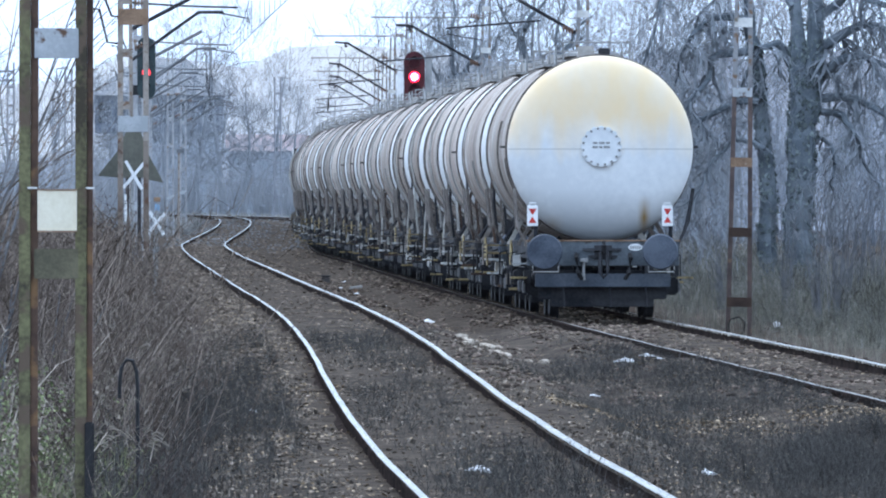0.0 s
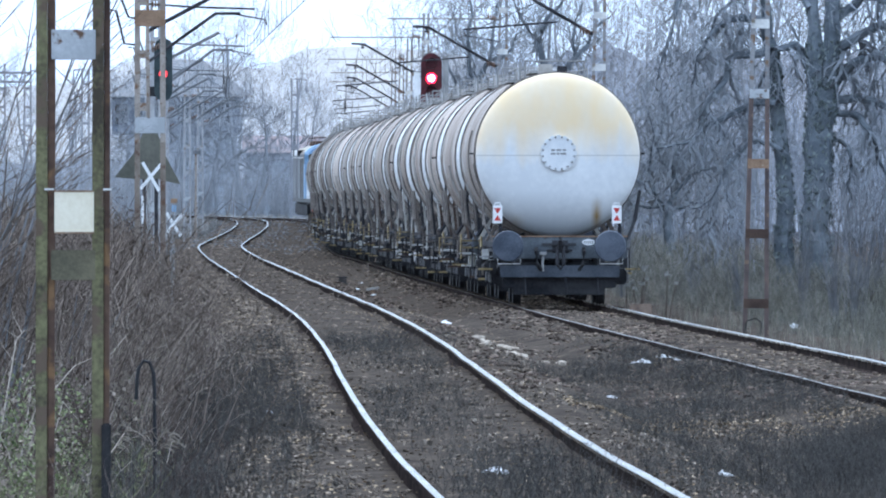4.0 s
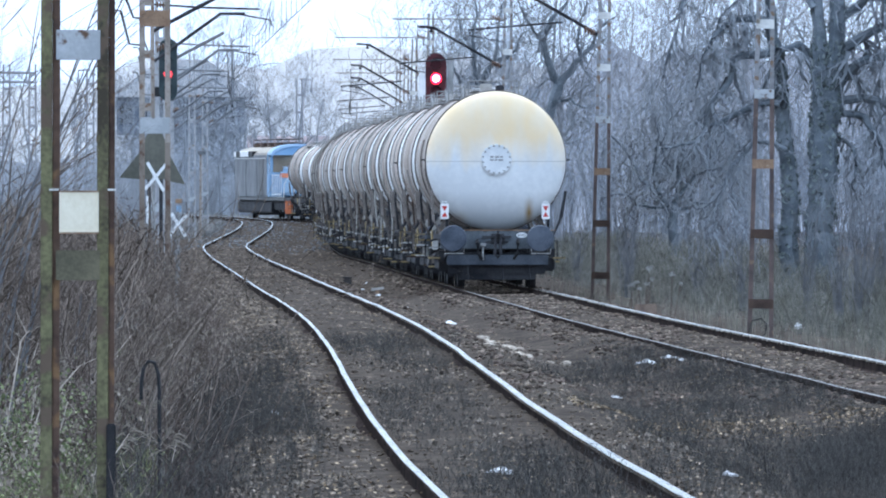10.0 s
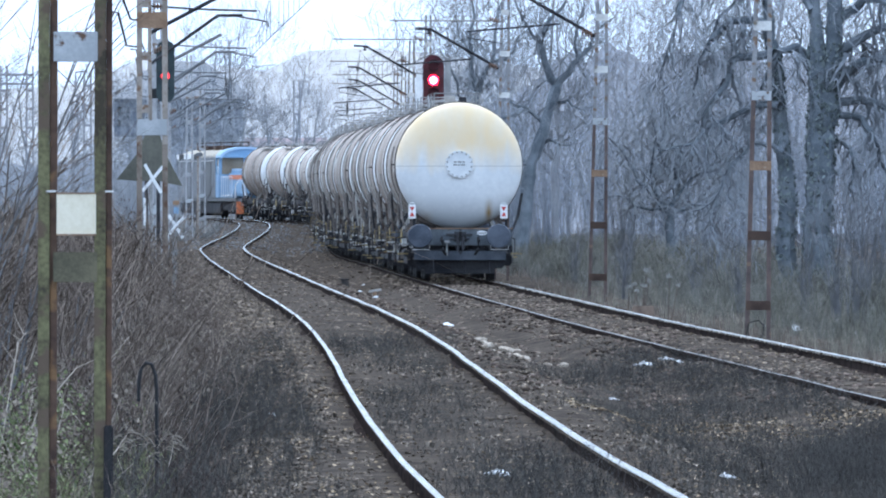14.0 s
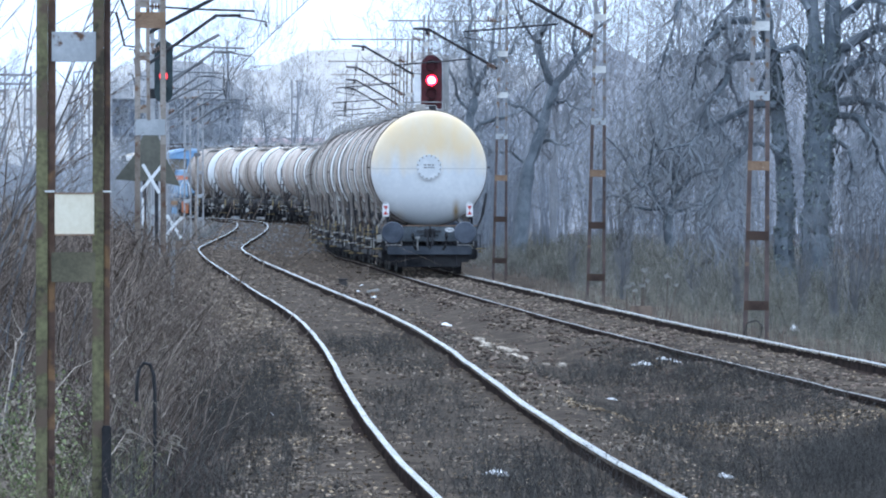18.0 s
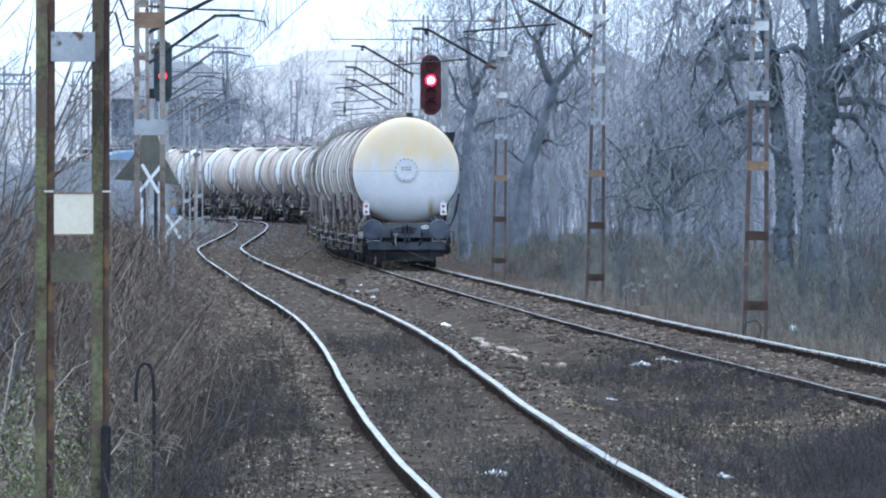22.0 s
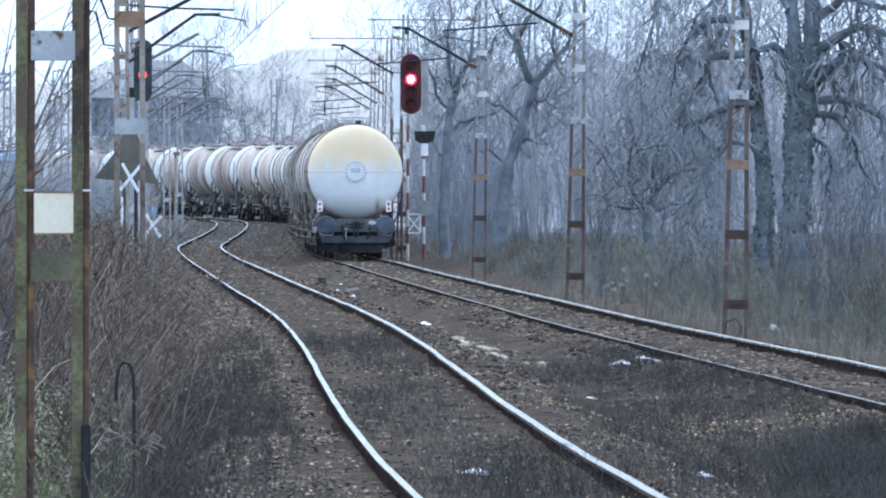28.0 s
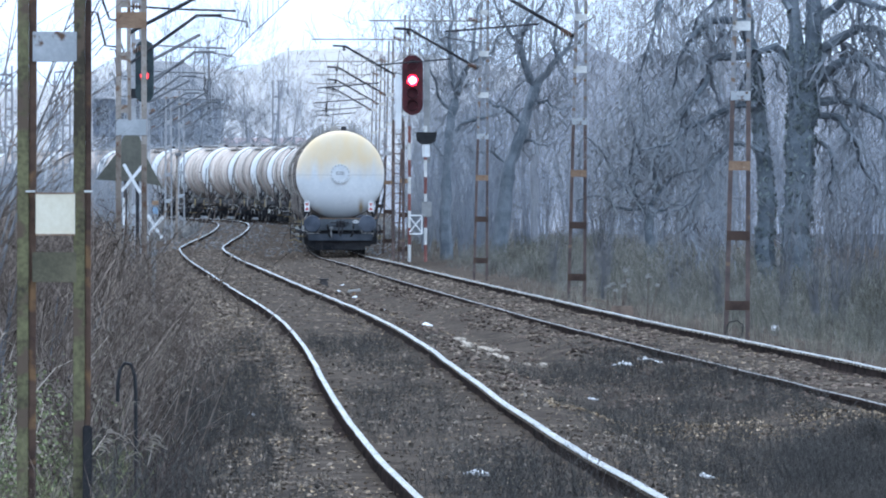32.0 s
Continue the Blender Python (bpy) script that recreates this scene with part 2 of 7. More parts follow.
def tank_paint(name, top):
    """White tank lacquer, yellowed by spilt product above the middle and browned by road dirt along the barrel."""
    m = material(name, (0.64, 0.655, 0.67), (0.76, 0.77, 0.775), 0.5, size=0.9, fine=9, bump=0.06)
    nt, p = m.node_tree, m.node_tree.nodes["Principled BSDF"]
    base = p.inputs["Base Color"].links[0].from_socket
    tc = nt.nodes.new("ShaderNodeTexCoord")
    sep = nt.nodes.new("ShaderNodeSeparateXYZ")
    nt.links.new(tc.outputs["Object"], sep.inputs[0])
    no = nt.nodes.new("ShaderNodeTexNoise")
    no.inputs["Scale"].default_value, no.inputs["Detail"].default_value = 1.6, 6
    mp = nt.nodes.new("ShaderNodeMapping")
    mp.inputs["Scale"].default_value = (2.2, 0.6, 0.35)
    nt.links.new(tc.outputs["Object"], mp.inputs["Vector"])
    nt.links.new(mp.outputs[0], no.inputs["Vector"])
    wob = nt.nodes.new("ShaderNodeMath")
    wob.operation = "MULTIPLY_ADD"
    wob.inputs[1].default_value = 0.9
    nt.links.new(no.outputs[0], wob.inputs[0])
    nt.links.new(sep.outputs["Z"], wob.inputs[2])
    stain = nt.nodes.new("ShaderNodeValToRGB")
    stain.color_ramp.elements[0].position, stain.color_ramp.elements[0].color = 0.28, (0, 0, 0, 1)
    stain.color_ramp.elements[1].position, stain.color_ramp.elements[1].color = 0.7, (0.95, 0.95, 0.95, 1)
    rng = nt.nodes.new("ShaderNodeMapRange")
    rng.inputs[1].default_value, rng.inputs[2].default_value = 2.45, 4.15
    nt.links.new(wob.outputs[0], rng.inputs[0])
    nt.links.new(rng.outputs[0], stain.inputs[0])
    runs, lay, keep, both = (nt.nodes.new("ShaderNode" + n) for n in ("TexNoise", "Mapping", "MapRange", "Math"))
    lay.inputs["Scale"].default_value = (2.6, 1.0, 1.1)
    runs.inputs["Scale"].default_value, runs.inputs["Detail"].default_value = 1.0, 7
    nt.links.new(tc.outputs["Object"], lay.inputs["Vector"])
    nt.links.new(lay.outputs[0], runs.inputs["Vector"])
    keep.inputs[1].default_value, keep.inputs[2].default_value, keep.inputs[3].default_value, keep.inputs[4].default_value = 0.3, 0.7, 0.66, 1.0
    nt.links.new(runs.outputs[0], keep.inputs[0])
    both.operation = "MULTIPLY"
    nt.links.new(keep.outputs[0], both.inputs[0])
    nt.links.new(stain.outputs[0], both.inputs[1])
    mix = nt.nodes.new("ShaderNodeMix")
    mix.data_type = "RGBA"
    nt.links.new(both.outputs[0], mix.inputs[0])
    nt.links.new(base, mix.inputs[6])
    mix.inputs[7].default_value = (*top, 1)
    nt.links.new(mix.outputs[2], p.inputs["Base Color"])
    return m


def add_marks(m):
    """A faint weld seam across the end, a rust run below its manhole drain, and a belly darkened by grime and painted
    shade.
    """
    nt, p = m.node_tree, m.node_tree.nodes["Principled BSDF"]
    base = p.inputs["Base Color"].links[0].from_socket
    tc, sep = nt.nodes.new("ShaderNodeTexCoord"), nt.nodes.new("ShaderNodeSeparateXYZ")
    nt.links.new(tc.outputs["Object"], sep.inputs[0])

    def band(socket, centre, width):
        sub, ab, mr = nt.nodes.new("ShaderNodeMath"), nt.nodes.new("ShaderNodeMath"), nt.nodes.new("ShaderNodeMapRange")
        sub.operation, ab.operation = "SUBTRACT", "ABSOLUTE"
        sub.inputs[1].default_value = centre
        nt.links.new(socket, sub.inputs[0])
        nt.links.new(sub.outputs[0], ab.inputs[0])
        nt.links.new(ab.outputs[0], mr.inputs[0])
        mr.inputs[1].default_value, mr.inputs[2].default_value, mr.inputs[3].default_value, mr.inputs[4].default_value = 0, width, 1, 0
        return mr.outputs[0]

    def times(a, b):
        n = nt.nodes.new("ShaderNodeMath")
        n.operation = "MULTIPLY"
        nt.links.new(a, n.inputs[0])
        if hasattr(b, "links"):
            nt.links.new(b, n.inputs[1])
        else:
            n.inputs[1].default_value = b
        return n.outputs[0]

    def mixed(base, fac, color):
        n = nt.nodes.new("ShaderNodeMix")
        n.data_type = "RGBA"
        nt.links.new(fac, n.inputs[0])
        nt.links.new(base, n.inputs[6])
        n.inputs[7].default_value = (*color, 1)
        return n.outputs[2]
    # darker belly: underside shade painted in together with road grime
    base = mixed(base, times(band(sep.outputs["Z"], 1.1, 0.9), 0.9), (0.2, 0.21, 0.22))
    base = mixed(base, times(band(sep.outputs["Z"], 2.62, 0.018), 0.45), (0.25, 0.24, 0.23))
    base = mixed(base, times(times(band(sep.outputs["X"], 0.68, 0.11), band(sep.outputs["Z"], 1.55, 0.36)), 1.1), (0.30, 0.19, 0.08))
    base = mixed(base, times(times(band(sep.outputs["X"], -0.75, 0.2), band(sep.outputs["Z"], 1.42, 0.2)), 0.5), (0.33, 0.24, 0.15))
    nt.links.new(base, p.inputs["Base Color"])


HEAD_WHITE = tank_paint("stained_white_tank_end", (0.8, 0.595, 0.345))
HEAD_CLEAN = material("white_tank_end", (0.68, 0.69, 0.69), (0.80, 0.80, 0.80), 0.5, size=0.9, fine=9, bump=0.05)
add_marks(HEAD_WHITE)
BARREL = material("dirty_brown_grey_barrel", (0.2, 0.154, 0.13), (0.37, 0.312, 0.272), 0.6, size=1.3, fine=8, bump=0.05, wear=(0.46, 0.45, 0.44), wear_at=0.6)


def streak_barrel(m):
    """Runs of rain-washed paint and dark product that follow the barrel's roundness, different on every wagon."""
    nt, p = m.node_tree, m.node_tree.nodes["Principled BSDF"]
    base = p.inputs["Base Color"].links[0].from_socket
    tc, info, shift, mp = (nt.nodes.new("ShaderNode" + n) for n in ("TexCoord", "ObjectInfo", "VectorMath", "Mapping"))
    off = nt.nodes.new("ShaderNodeCombineXYZ")
    big = nt.nodes.new("ShaderNodeMath")
    big.operation = "MULTIPLY"
    big.inputs[1].default_value = 80
    nt.links.new(info.outputs["Random"], big.inputs[0])
    nt.links.new(big.outputs[0], off.inputs[1])
    nt.links.new(tc.outputs["Object"], shift.inputs[0])
    nt.links.new(off.outputs[0], shift.inputs[1])
    mp.inputs["Scale"].default_value = (0.16, 1.1, 0.16)
    nt.links.new(shift.outputs[0], mp.inputs["Vector"])
    for scale, lo, hi, colour, strength in ((1.0, 0.52, 0.64, (0.42, 0.395, 0.365), 0.6), (1.9, 0.56, 0.66, (0.1, 0.085, 0.078), 0.75)):
        no, ramp, mul, mix = (nt.nodes.new("ShaderNode" + n) for n in ("TexNoise", "ValToRGB", "Math", "Mix"))
        no.inputs["Scale"].default_value, no.inputs["Detail"].default_value = scale, 5
        nt.links.new(mp.outputs[0], no.inputs["Vector"])
        ramp.color_ramp.elements[0].position, ramp.color_ramp.elements[1].position = lo, hi
        nt.links.new(no.outputs[0], ramp.inputs[0])
        mul.operation = "MULTIPLY"
        mul.inputs[1].default_value = strength
        nt.links.new(ramp.outputs[0], mul.inputs[0])
        mix.data_type = "RGBA"
        nt.links.new(mul.outputs[0], mix.inputs[0])
        nt.links.new(base, mix.inputs[6])
        mix.inputs[7].default_value = (*colour, 1)
        base = mix.outputs[2]
    nt.links.new(base, p.inputs["Base Color"])


streak_barrel(BARREL)
vary_by_object(BARREL, 0.8, 1.6)


# ---- mesh tools ----
class Shape:
    """Collects vertices and faces of one mesh."""

    def __init__(self):
        self.v, self.f, self.slot = [], [], []

    def add(self, verts, faces, slot=0):
        n = len(self.v)
        self.v.extend(verts)
        self.f.extend(tuple(i + n for i in q) for q in faces)
        self.slot.extend([slot] * len(faces))
        return self

    def box(self, x0, x1, y0, y1, z0, z1, slot=0, cut=0.0):
        if cut <= 0:
            v = [(x, y, z) for x in (x0, x1) for y in (y0, y1) for z in (z0, z1)]
            return self.add(v, [(0, 1, 3, 2), (4, 6, 7, 5), (0, 4, 5, 1), (2, 3, 7, 6), (0, 2, 6, 4), (1, 5, 7, 3)], slot)
        bm = bmesh.new()
        bmesh.ops.create_cube(bm, size=1)
        bmesh.ops.scale(bm, vec=(x1 - x0, y1 - y0, z1 - z0), verts=bm.verts)
        bmesh.ops.translate(bm, vec=((x0 + x1) / 2, (y0 + y1) / 2, (z0 + z1) / 2), verts=bm.verts)
        bmesh.ops.bevel(bm, geom=bm.edges[:], offset=cut, segments=2, affect="EDGES")
        bm.verts.index_update()
        self.add([tuple(v.co) for v in bm.verts], [[v.index for v in f.verts] for f in bm.faces], slot)
        bm.free()
        return self

    def tube(self, points, radii, n=8, slot=0, caps=True):
        """A round bar through the points; radii is a number or one for each point."""
        pts = [Vector(p) for p in points]
        if not hasattr(radii, "__len__"):
            radii = [radii] * len(pts)
        verts, faces = [], []
        for i, p in enumerate(pts):
            d = (pts[min(i + 1, len(pts) - 1)] - pts[max(i - 1, 0)]).normalized()
            side = d.cross(Vector((0, 0, 1)) if abs(d.z) < 0.9 else Vector((0, 1, 0))).normalized()
            up = side.cross(d)
            for k in range(n):
                a = 2 * math.pi * k / n
                verts.append(tuple(p + (side * math.cos(a) + up * math.sin(a)) * radii[i]))
        for i in range(len(pts) - 1):
            for k in range(n):
                a, b = i * n + k, i * n + (k + 1) % n
                faces.append((a, b, b + n, a + n))
        if caps:
            faces.append(tuple(range(n - 1, -1, -1)))
            faces.append(tuple(range((len(pts) - 1) * n, len(pts) * n)))
        return self.add(verts, faces, slot)

    def lathe(self, profile, n=48, axis="y", at=(0, 0, 0), slot=0):
        """Turns (radius, along) pairs round an axis through `at`."""
        verts, faces = [], []
        for r, s in profile:
            for k in range(n):
                a = 2 * math.pi * k / n
                c, d = r * math.cos(a), r * math.sin(a)
                q = {"y": (c, s, d), "x": (s, c, d), "z": (c, d, s)}[axis]
                verts.append((q[0] + at[0], q[1] + at[1], q[2] + at[2]))
        for i in range(len(profile) - 1):
            for k in range(n):
                a, b = i * n + k, i * n + (k + 1) % n
                faces.append((a, b, b + n, a + n))
        faces.append(tuple(range(n)))
        faces.append(tuple(range(len(profile) * n - 1, (len(profile) - 1) * n - 1, -1)))
        return self.add(verts, faces, slot)

    def plate(self, outline, y0, y1, slot=0):
        """A flat sheet with an outline of (x, z), from y0 to y1."""
        n = len(outline)
        v = [(x, y0, z) for x, z in outline] + [(x, y1, z) for x, z in outline]
        f = [tuple(range(n)), tuple(range(2 * n - 1, n - 1, -1))]
        f += [(i, i + n, (i + 1) % n + n, (i + 1) % n) for i in range(n)]
        return self.add(v, f, slot)

    def mesh(self, name, mats, smooth=False):
        me = bpy.data.meshes.new(name)
        me.from_pydata(self.v, [], self.f)
        for m in mats if isinstance(mats, (list, tuple)) else [mats]:
            me.materials.append(m)
        if any(self.slot):
            me.polygons.foreach_set("material_index", self.slot)
        bm = bmesh.new()
        bm.from_mesh(me)
        bmesh.ops.recalc_face_normals(bm, faces=bm.faces)
        bm.to_mesh(me)
        bm.free()
        if smooth:
            me.polygons.foreach_set("use_smooth", [True] * len(me.polygons))
            me.set_sharp_from_angle(angle=radians(35))
        return me


def part(name, shape, mats, parent, label="", at=None, smooth=False):
    ob = new(name, shape.mesh(name, mats, smooth) if isinstance(shape, Shape) else shape)
    ob.parent = parent
    if at is not None:
        ob.matrix_basis = at if isinstance(at, Matrix) else Matrix.Translation(at)
    if label:
        ob["label"] = label
    return ob


def thing(name, label, category, at=None, group="", kind="", shape=None, mats=None, smooth=False):
    ob = new(name, shape.mesh(name, mats, smooth) if shape else None)
    if at is not None:
        ob.matrix_basis = at if isinstance(at, Matrix) else Matrix.Translation(at)
    return tagged(ob, label, category, group, kind)


# ---- plan ----
RIGHT = [(-60, 10.9), (0, 8.92), (60, 6.95), (138, 4.36), (186, 2.80), (220, 1.86), (265, 0.64), (304, -0.38), (335, -1.12), (362, -1.86),
         (390, -2.58), (450, -3.46), (505, -3.9), (560, -4.3), (600, -4.85), (625, -5.8), (640, -6.8), (660, -8.9), (691, -13.1), (720, -17.6), (760, -24.5), (800, -32), (860, -44.5)]
LEFT = [(-60, 4.0), (0, 2.55), (40, 1.58), (71, 0.80), (84, 0.46), (107, 0.0), (148, -0.70), (183, -1.46), (240, -3.06), (300, -4.72), (349, -6.06),
        (418, -7.65), (470, -8.2), (520, -8.5), (560, -8.8), (600, -9.4), (625, -10.2), (640, -11.1), (660, -12.9), (691, -16.9), (720, -21.1), (760, -27.6), (800, -34.8), (860, -46.8)]


def smooth_through(points, y):
    """Cubic through (y, x) points."""
    ys = [p[0] for p in points]
    y = min(max(y, ys[0]), ys[-1] - 1e-6)
    i = max(k for k in range(len(ys) - 1) if ys[k] <= y)

    def slope(k):
        a, b = max(k - 1, 0), min(k + 1, len(points) - 1)
        return (points[b][1] - points[a][1]) / (points[b][0] - points[a][0])
    h = ys[i + 1] - ys[i]
    t = (y - ys[i]) / h
    p0, p1, m0, m1 = points[i][1], points[i + 1][1], slope(i) * h, slope(i + 1) * h
    return (2 * t**3 - 3 * t**2 + 1) * p0 + (t**3 - 2 * t**2 + t) * m0 + (3 * t**2 - 2 * t**3) * p1 + (t**3 - t**2) * m1


def step(a, b, x):
    t = min(max((x - a) / (b - a), 0), 1)
    return t * t * (3 - 2 * t)


def rise(y):
    """How far the line climbs beyond the near stretch."""
    return 0.62 * step(430, 700, y)


def right_x(y):
    return smooth_through(RIGHT, y)


def left_x(y):
    return smooth_through(LEFT, y)


LEFT_Z = 0.1


def ground_z(x, y):
    """Height of the ground: two shallow track beds, a verge on both sides, level land beyond."""
    a, b = abs(x - left_x(y)), abs(x - right_x(y))
    z = -0.46
    z = max(z, LEFT_Z - 0.125 - 0.34 * step(1.2, 2.6, a), -0.12 - 0.4 * step(1.2, 2.6, b))
    if left_x(y) < x < right_x(y):
        z = max(z, -0.27)
    z += 0.05 * noise.noise((x * 0.5, y * 0.12, 0)) + 0.03 * noise.noise((x * 1.7, y * 0.4, 3))
    return z + rise(y) + 6.0 * step(900, 3500, y)


rng = np.random.default_rng(7)


# ---- ground and tracks ----
def ground_sheet():
    xs = [-4000, -1500, -500, -200, -90, -50, -34] + list(np.arange(-26, 14.01, 0.4)) + [18, 25, 40, 90, 200, 500, 1500, 4000]
    ys = [-300, -60, 0, 30] + list(np.arange(50, 200, 2.0)) + list(np.arange(200, 480, 5)) + list(np.arange(480, 900, 12)) + [1000, 1400, 2200, 3500, 6000]
    s = Shape()
    s.add([(x, y, ground_z(x, y)) for y in ys for x in xs],
          [(j * len(xs) + i, j * len(xs) + i + 1, (j + 1) * len(xs) + i + 1, (j + 1) * len(xs) + i) for j in range(len(ys) - 1) for i in range(len(xs) - 1)])
    return thing("ground", "dark brown trackside soil with ballast, litter and dead stalks", "ground", kind="structure", shape=s, mats=SOIL, smooth=True)


def sweep(s, centre, height, profile, y0, y1, dy, slot_of):
    """Carries a closed (across, up) profile along a track."""
    ys = list(np.arange(y0, y1 + 0.01, dy))
    n, verts, faces, slots = len(profile), [], [], []
    for y in ys:
        slope = (centre(y + 0.5) - centre(y - 0.5))
        c = 1 / math.hypot(1, slope)
        for u, w in profile:
            verts.append((centre(y) + u * c, y - u * slope * c, height(y) + w))
    base = len(s.v)
    s.v.extend(verts)
    for j in range(len(ys) - 1):
        for k in range(n):
            s.f.append((base + j * n + k, base + j * n + (k + 1) % n, base + (j + 1) * n + (k + 1) % n, base + (j + 1) * n + k))
            s.slot.append(slot_of(k))
    return s


def railway_track(centre, z0, head, label):
    track = thing("railway_track", label, "railway track", kind="structure")
    gauge = 0.7525
    prof = [(-0.075, -0.17), (0.075, -0.17), (0.07, -0.15), (0.012, -0.13), (0.012, -0.045), (0.033, -0.035), (0.033, -0.008), (0.026, 0.0),
            (-0.026, 0.0), (-0.033, -0.008), (-0.033, -0.035), (-0.012, -0.045), (-0.012, -0.13), (-0.07, -0.15)]
    for off in (-gauge, gauge):
        s = Shape()
        wob = 0.012 if z0 else 0.006
        low = -0.045 if off < 0 and not z0 else 0.0
        sweep(s, centre, lambda y: z0 + low + rise(y) + wob * noise.noise((y * 0.16, off, 1.0)), [(u + off, w) for u, w in prof], -40, 850, 1.0,
              lambda k, worn=((7, 8, 9) if off > 0 else (7, 6)): 1 if k in worn else 0)
        part("rail", s, [RAIL_SIDE, RAIL_BROWN if off < 0 and not z0 else head], track, "steel rail with a worn bright head", smooth=True)
    return track


ground_sheet()
railway_track(left_x, LEFT_Z, RAIL_TOP, "bright worn railway track winding to a far bend")
railway_track(right_x, 0.0, RAIL_DULL, "darker railway track carrying the tank train")


# ---- overhead line ----
def mast_frame(mast, h, foot, top, leg, low, high, change, pitch, first, batten, plates):
    """Two channel legs that lean together, joined by flat battens."""
    for side in (-1, 1):
        for z0, z1, m in ((-0.9, change, low), (change, h, high)):
            if z1 <= z0:
                continue
            s = Shape()
            x0, x1 = (side * (foot + (top - foot) * (z + 0.9) / (h + 0.9)) / 2 for z in (z0, z1))
            w, t, d = leg, leg * 0.2, leg * 1.1
            ring = [(-w / 2, -d / 2), (w / 2, -d / 2), (w / 2, -d / 2 + t), (-w / 2 + t, -d / 2 + t), (-w / 2 + t, d / 2 - t), (w / 2, d / 2 - t), (w / 2, d / 2), (-w / 2, d / 2)]
            n = len(ring)
            s.add([(x0 + u, v, z0) for u, v in ring] + [(x1 + u, v, z1) for u, v in ring],
                  [(i, (i + 1) % n, (i + 1) % n + n, i + n) for i in range(n)] + [tuple(range(n - 1, -1, -1)), tuple(range(n, 2 * n))])
            part("leg", s, m, mast)
    z, k = first, 0
    while z < h - 0.2:
        half = (foot + (top - foot) * (z + 0.9) / (h + 0.9)) / 2 + leg * 0.45
        s = Shape().box(-half, half, -leg * 0.62 - 0.006, -leg * 0.57, z - batten / 2, z + batten / 2, cut=0.003)
        part("batten", s, plates[min(k, len(plates) - 1)], mast)
        s = Shape().box(-half, half, leg * 0.57, leg * 0.62 + 0.006, z - batten / 2, z + batten / 2, cut=0.003)
        part("rear_batten", s, plates[min(k, len(plates) - 1)], mast)
        z, k = z + pitch, k + 1


def left_cantilever(mast, steel):
    """Short arm of the left-hand masts, with a bent feeder bracket on the far side."""
    part("strut", Shape().tube([(0.12, 0, 5.08), (1.6, 0, 6.14), (2.14, 0, 6.14)], 0.035, 8), steel, mast, "dark diagonal tube")
    part("upper_strut", Shape().tube([(0.12, 0, 5.76), (1.75, 0, 6.62)], 0.042, 8), steel, mast, "thick dark diagonal tube")
    part("top_tie", Shape().tube([(0.1, 0, 6.35), (1.15, 0, 6.28), (2.46, 0, 6.24)], 0.022, 8), steel, mast)
    part("registration_arm", Shape().tube([(2.0, 0, 6.13), (2.55, 0, 6.03), (2.7, 0, 6.0), (2.72, 0, 5.88)], 0.018, 6), steel, mast)
    part("feeder_bracket", Shape().tube([(-0.1, 0, 6.03), (-0.31, 0, 6.06), (-0.48, 0, 6.5), (-0.54, 0, 6.75)], 0.028, 6), steel, mast, "bent dark feeder bracket")
    part("feeder_bracket", Shape().tube([(-0.12, 0, 5.45), (-0.4, 0, 5.48), (-0.58, 0, 6.2), (-0.74, 0, 6.22)], 0.028, 6), steel, mast, "bent dark feeder bracket")
    for x, z in ((0.2, 5.36), (0.2, 6.34)):
        s = Shape()
        for i in range(4):
            s.lathe([(0.02, 0), (0.07, 0.01), (0.075, 0.035), (0.02, 0.05)], 10, "x", (x + 0.06 * i, 0, z + 0.03 * i if z < 6 else z))
        part("insulator", s, BROWN_INSULATOR, mast)


def cantilever(mast, side, reach, foot=5.7):
    """Tubular arm that carries the contact wire; side is -1 when it points to the left."""
    s = Shape().tube([(side * 0.15, 0, foot), (side * reach * 0.78, 0, foot + 1.04), (side * (reach * 0.78 + 0.42), 0, foot + 1.06)], 0.036, 8)
    part("strut", s, DARK_STEEL, mast, "dark diagonal tube")
    s = Shape().tube([(side * 0.12, 0, foot + 1.3), (side * (reach + 0.55), 0, foot + 1.26)], 0.022, 8)
    part("top_tie", s, PIPE_GREY, mast)
    s = Shape().tube([(side * reach * 0.35, 0, 5.95), (side * (reach + 0.35), 0, 5.75)], 0.02, 8)
    s.tube([(side * (reach + 0.35), 0, 5.75), (side * (reach + 0.3), 0, 5.62), (side * (reach - 0.45), 0, 5.5)], 0.012, 6)
    part("registration_arm", s, DARK_STEEL, mast)
    for x, z in ((0.2, foot + 0.03), (0.2, foot + 1.3)):
        s = Shape()
        for i in range(4):
            s.lathe([(0.02, 0), (0.07, 0.01), (0.075, 0.035), (0.02, 0.05)], 10, "x", (side * (x + 0.06 * i) if side > 0 else -(x + 0.06 * i + 0.05), 0, z + 0.02 * i))
        part("insulator", s, BROWN_INSULATOR, mast)
    s = Shape().lathe([(0.02, 0), (0.06, 0.02), (0.06, 0.05), (0.02, 0.07), (0.06, 0.1), (0.02, 0.14)], 10, "z", (side * reach * 0.8, 0, foot + 0.9))
    part("wire_clamp", s, DARK_STEEL, mast)


BROWN_INSULATOR = material("brown_glazed_insulator", (0.10, 0.05, 0.03), (0.16, 0.08, 0.05), 0.3, size=0.2)

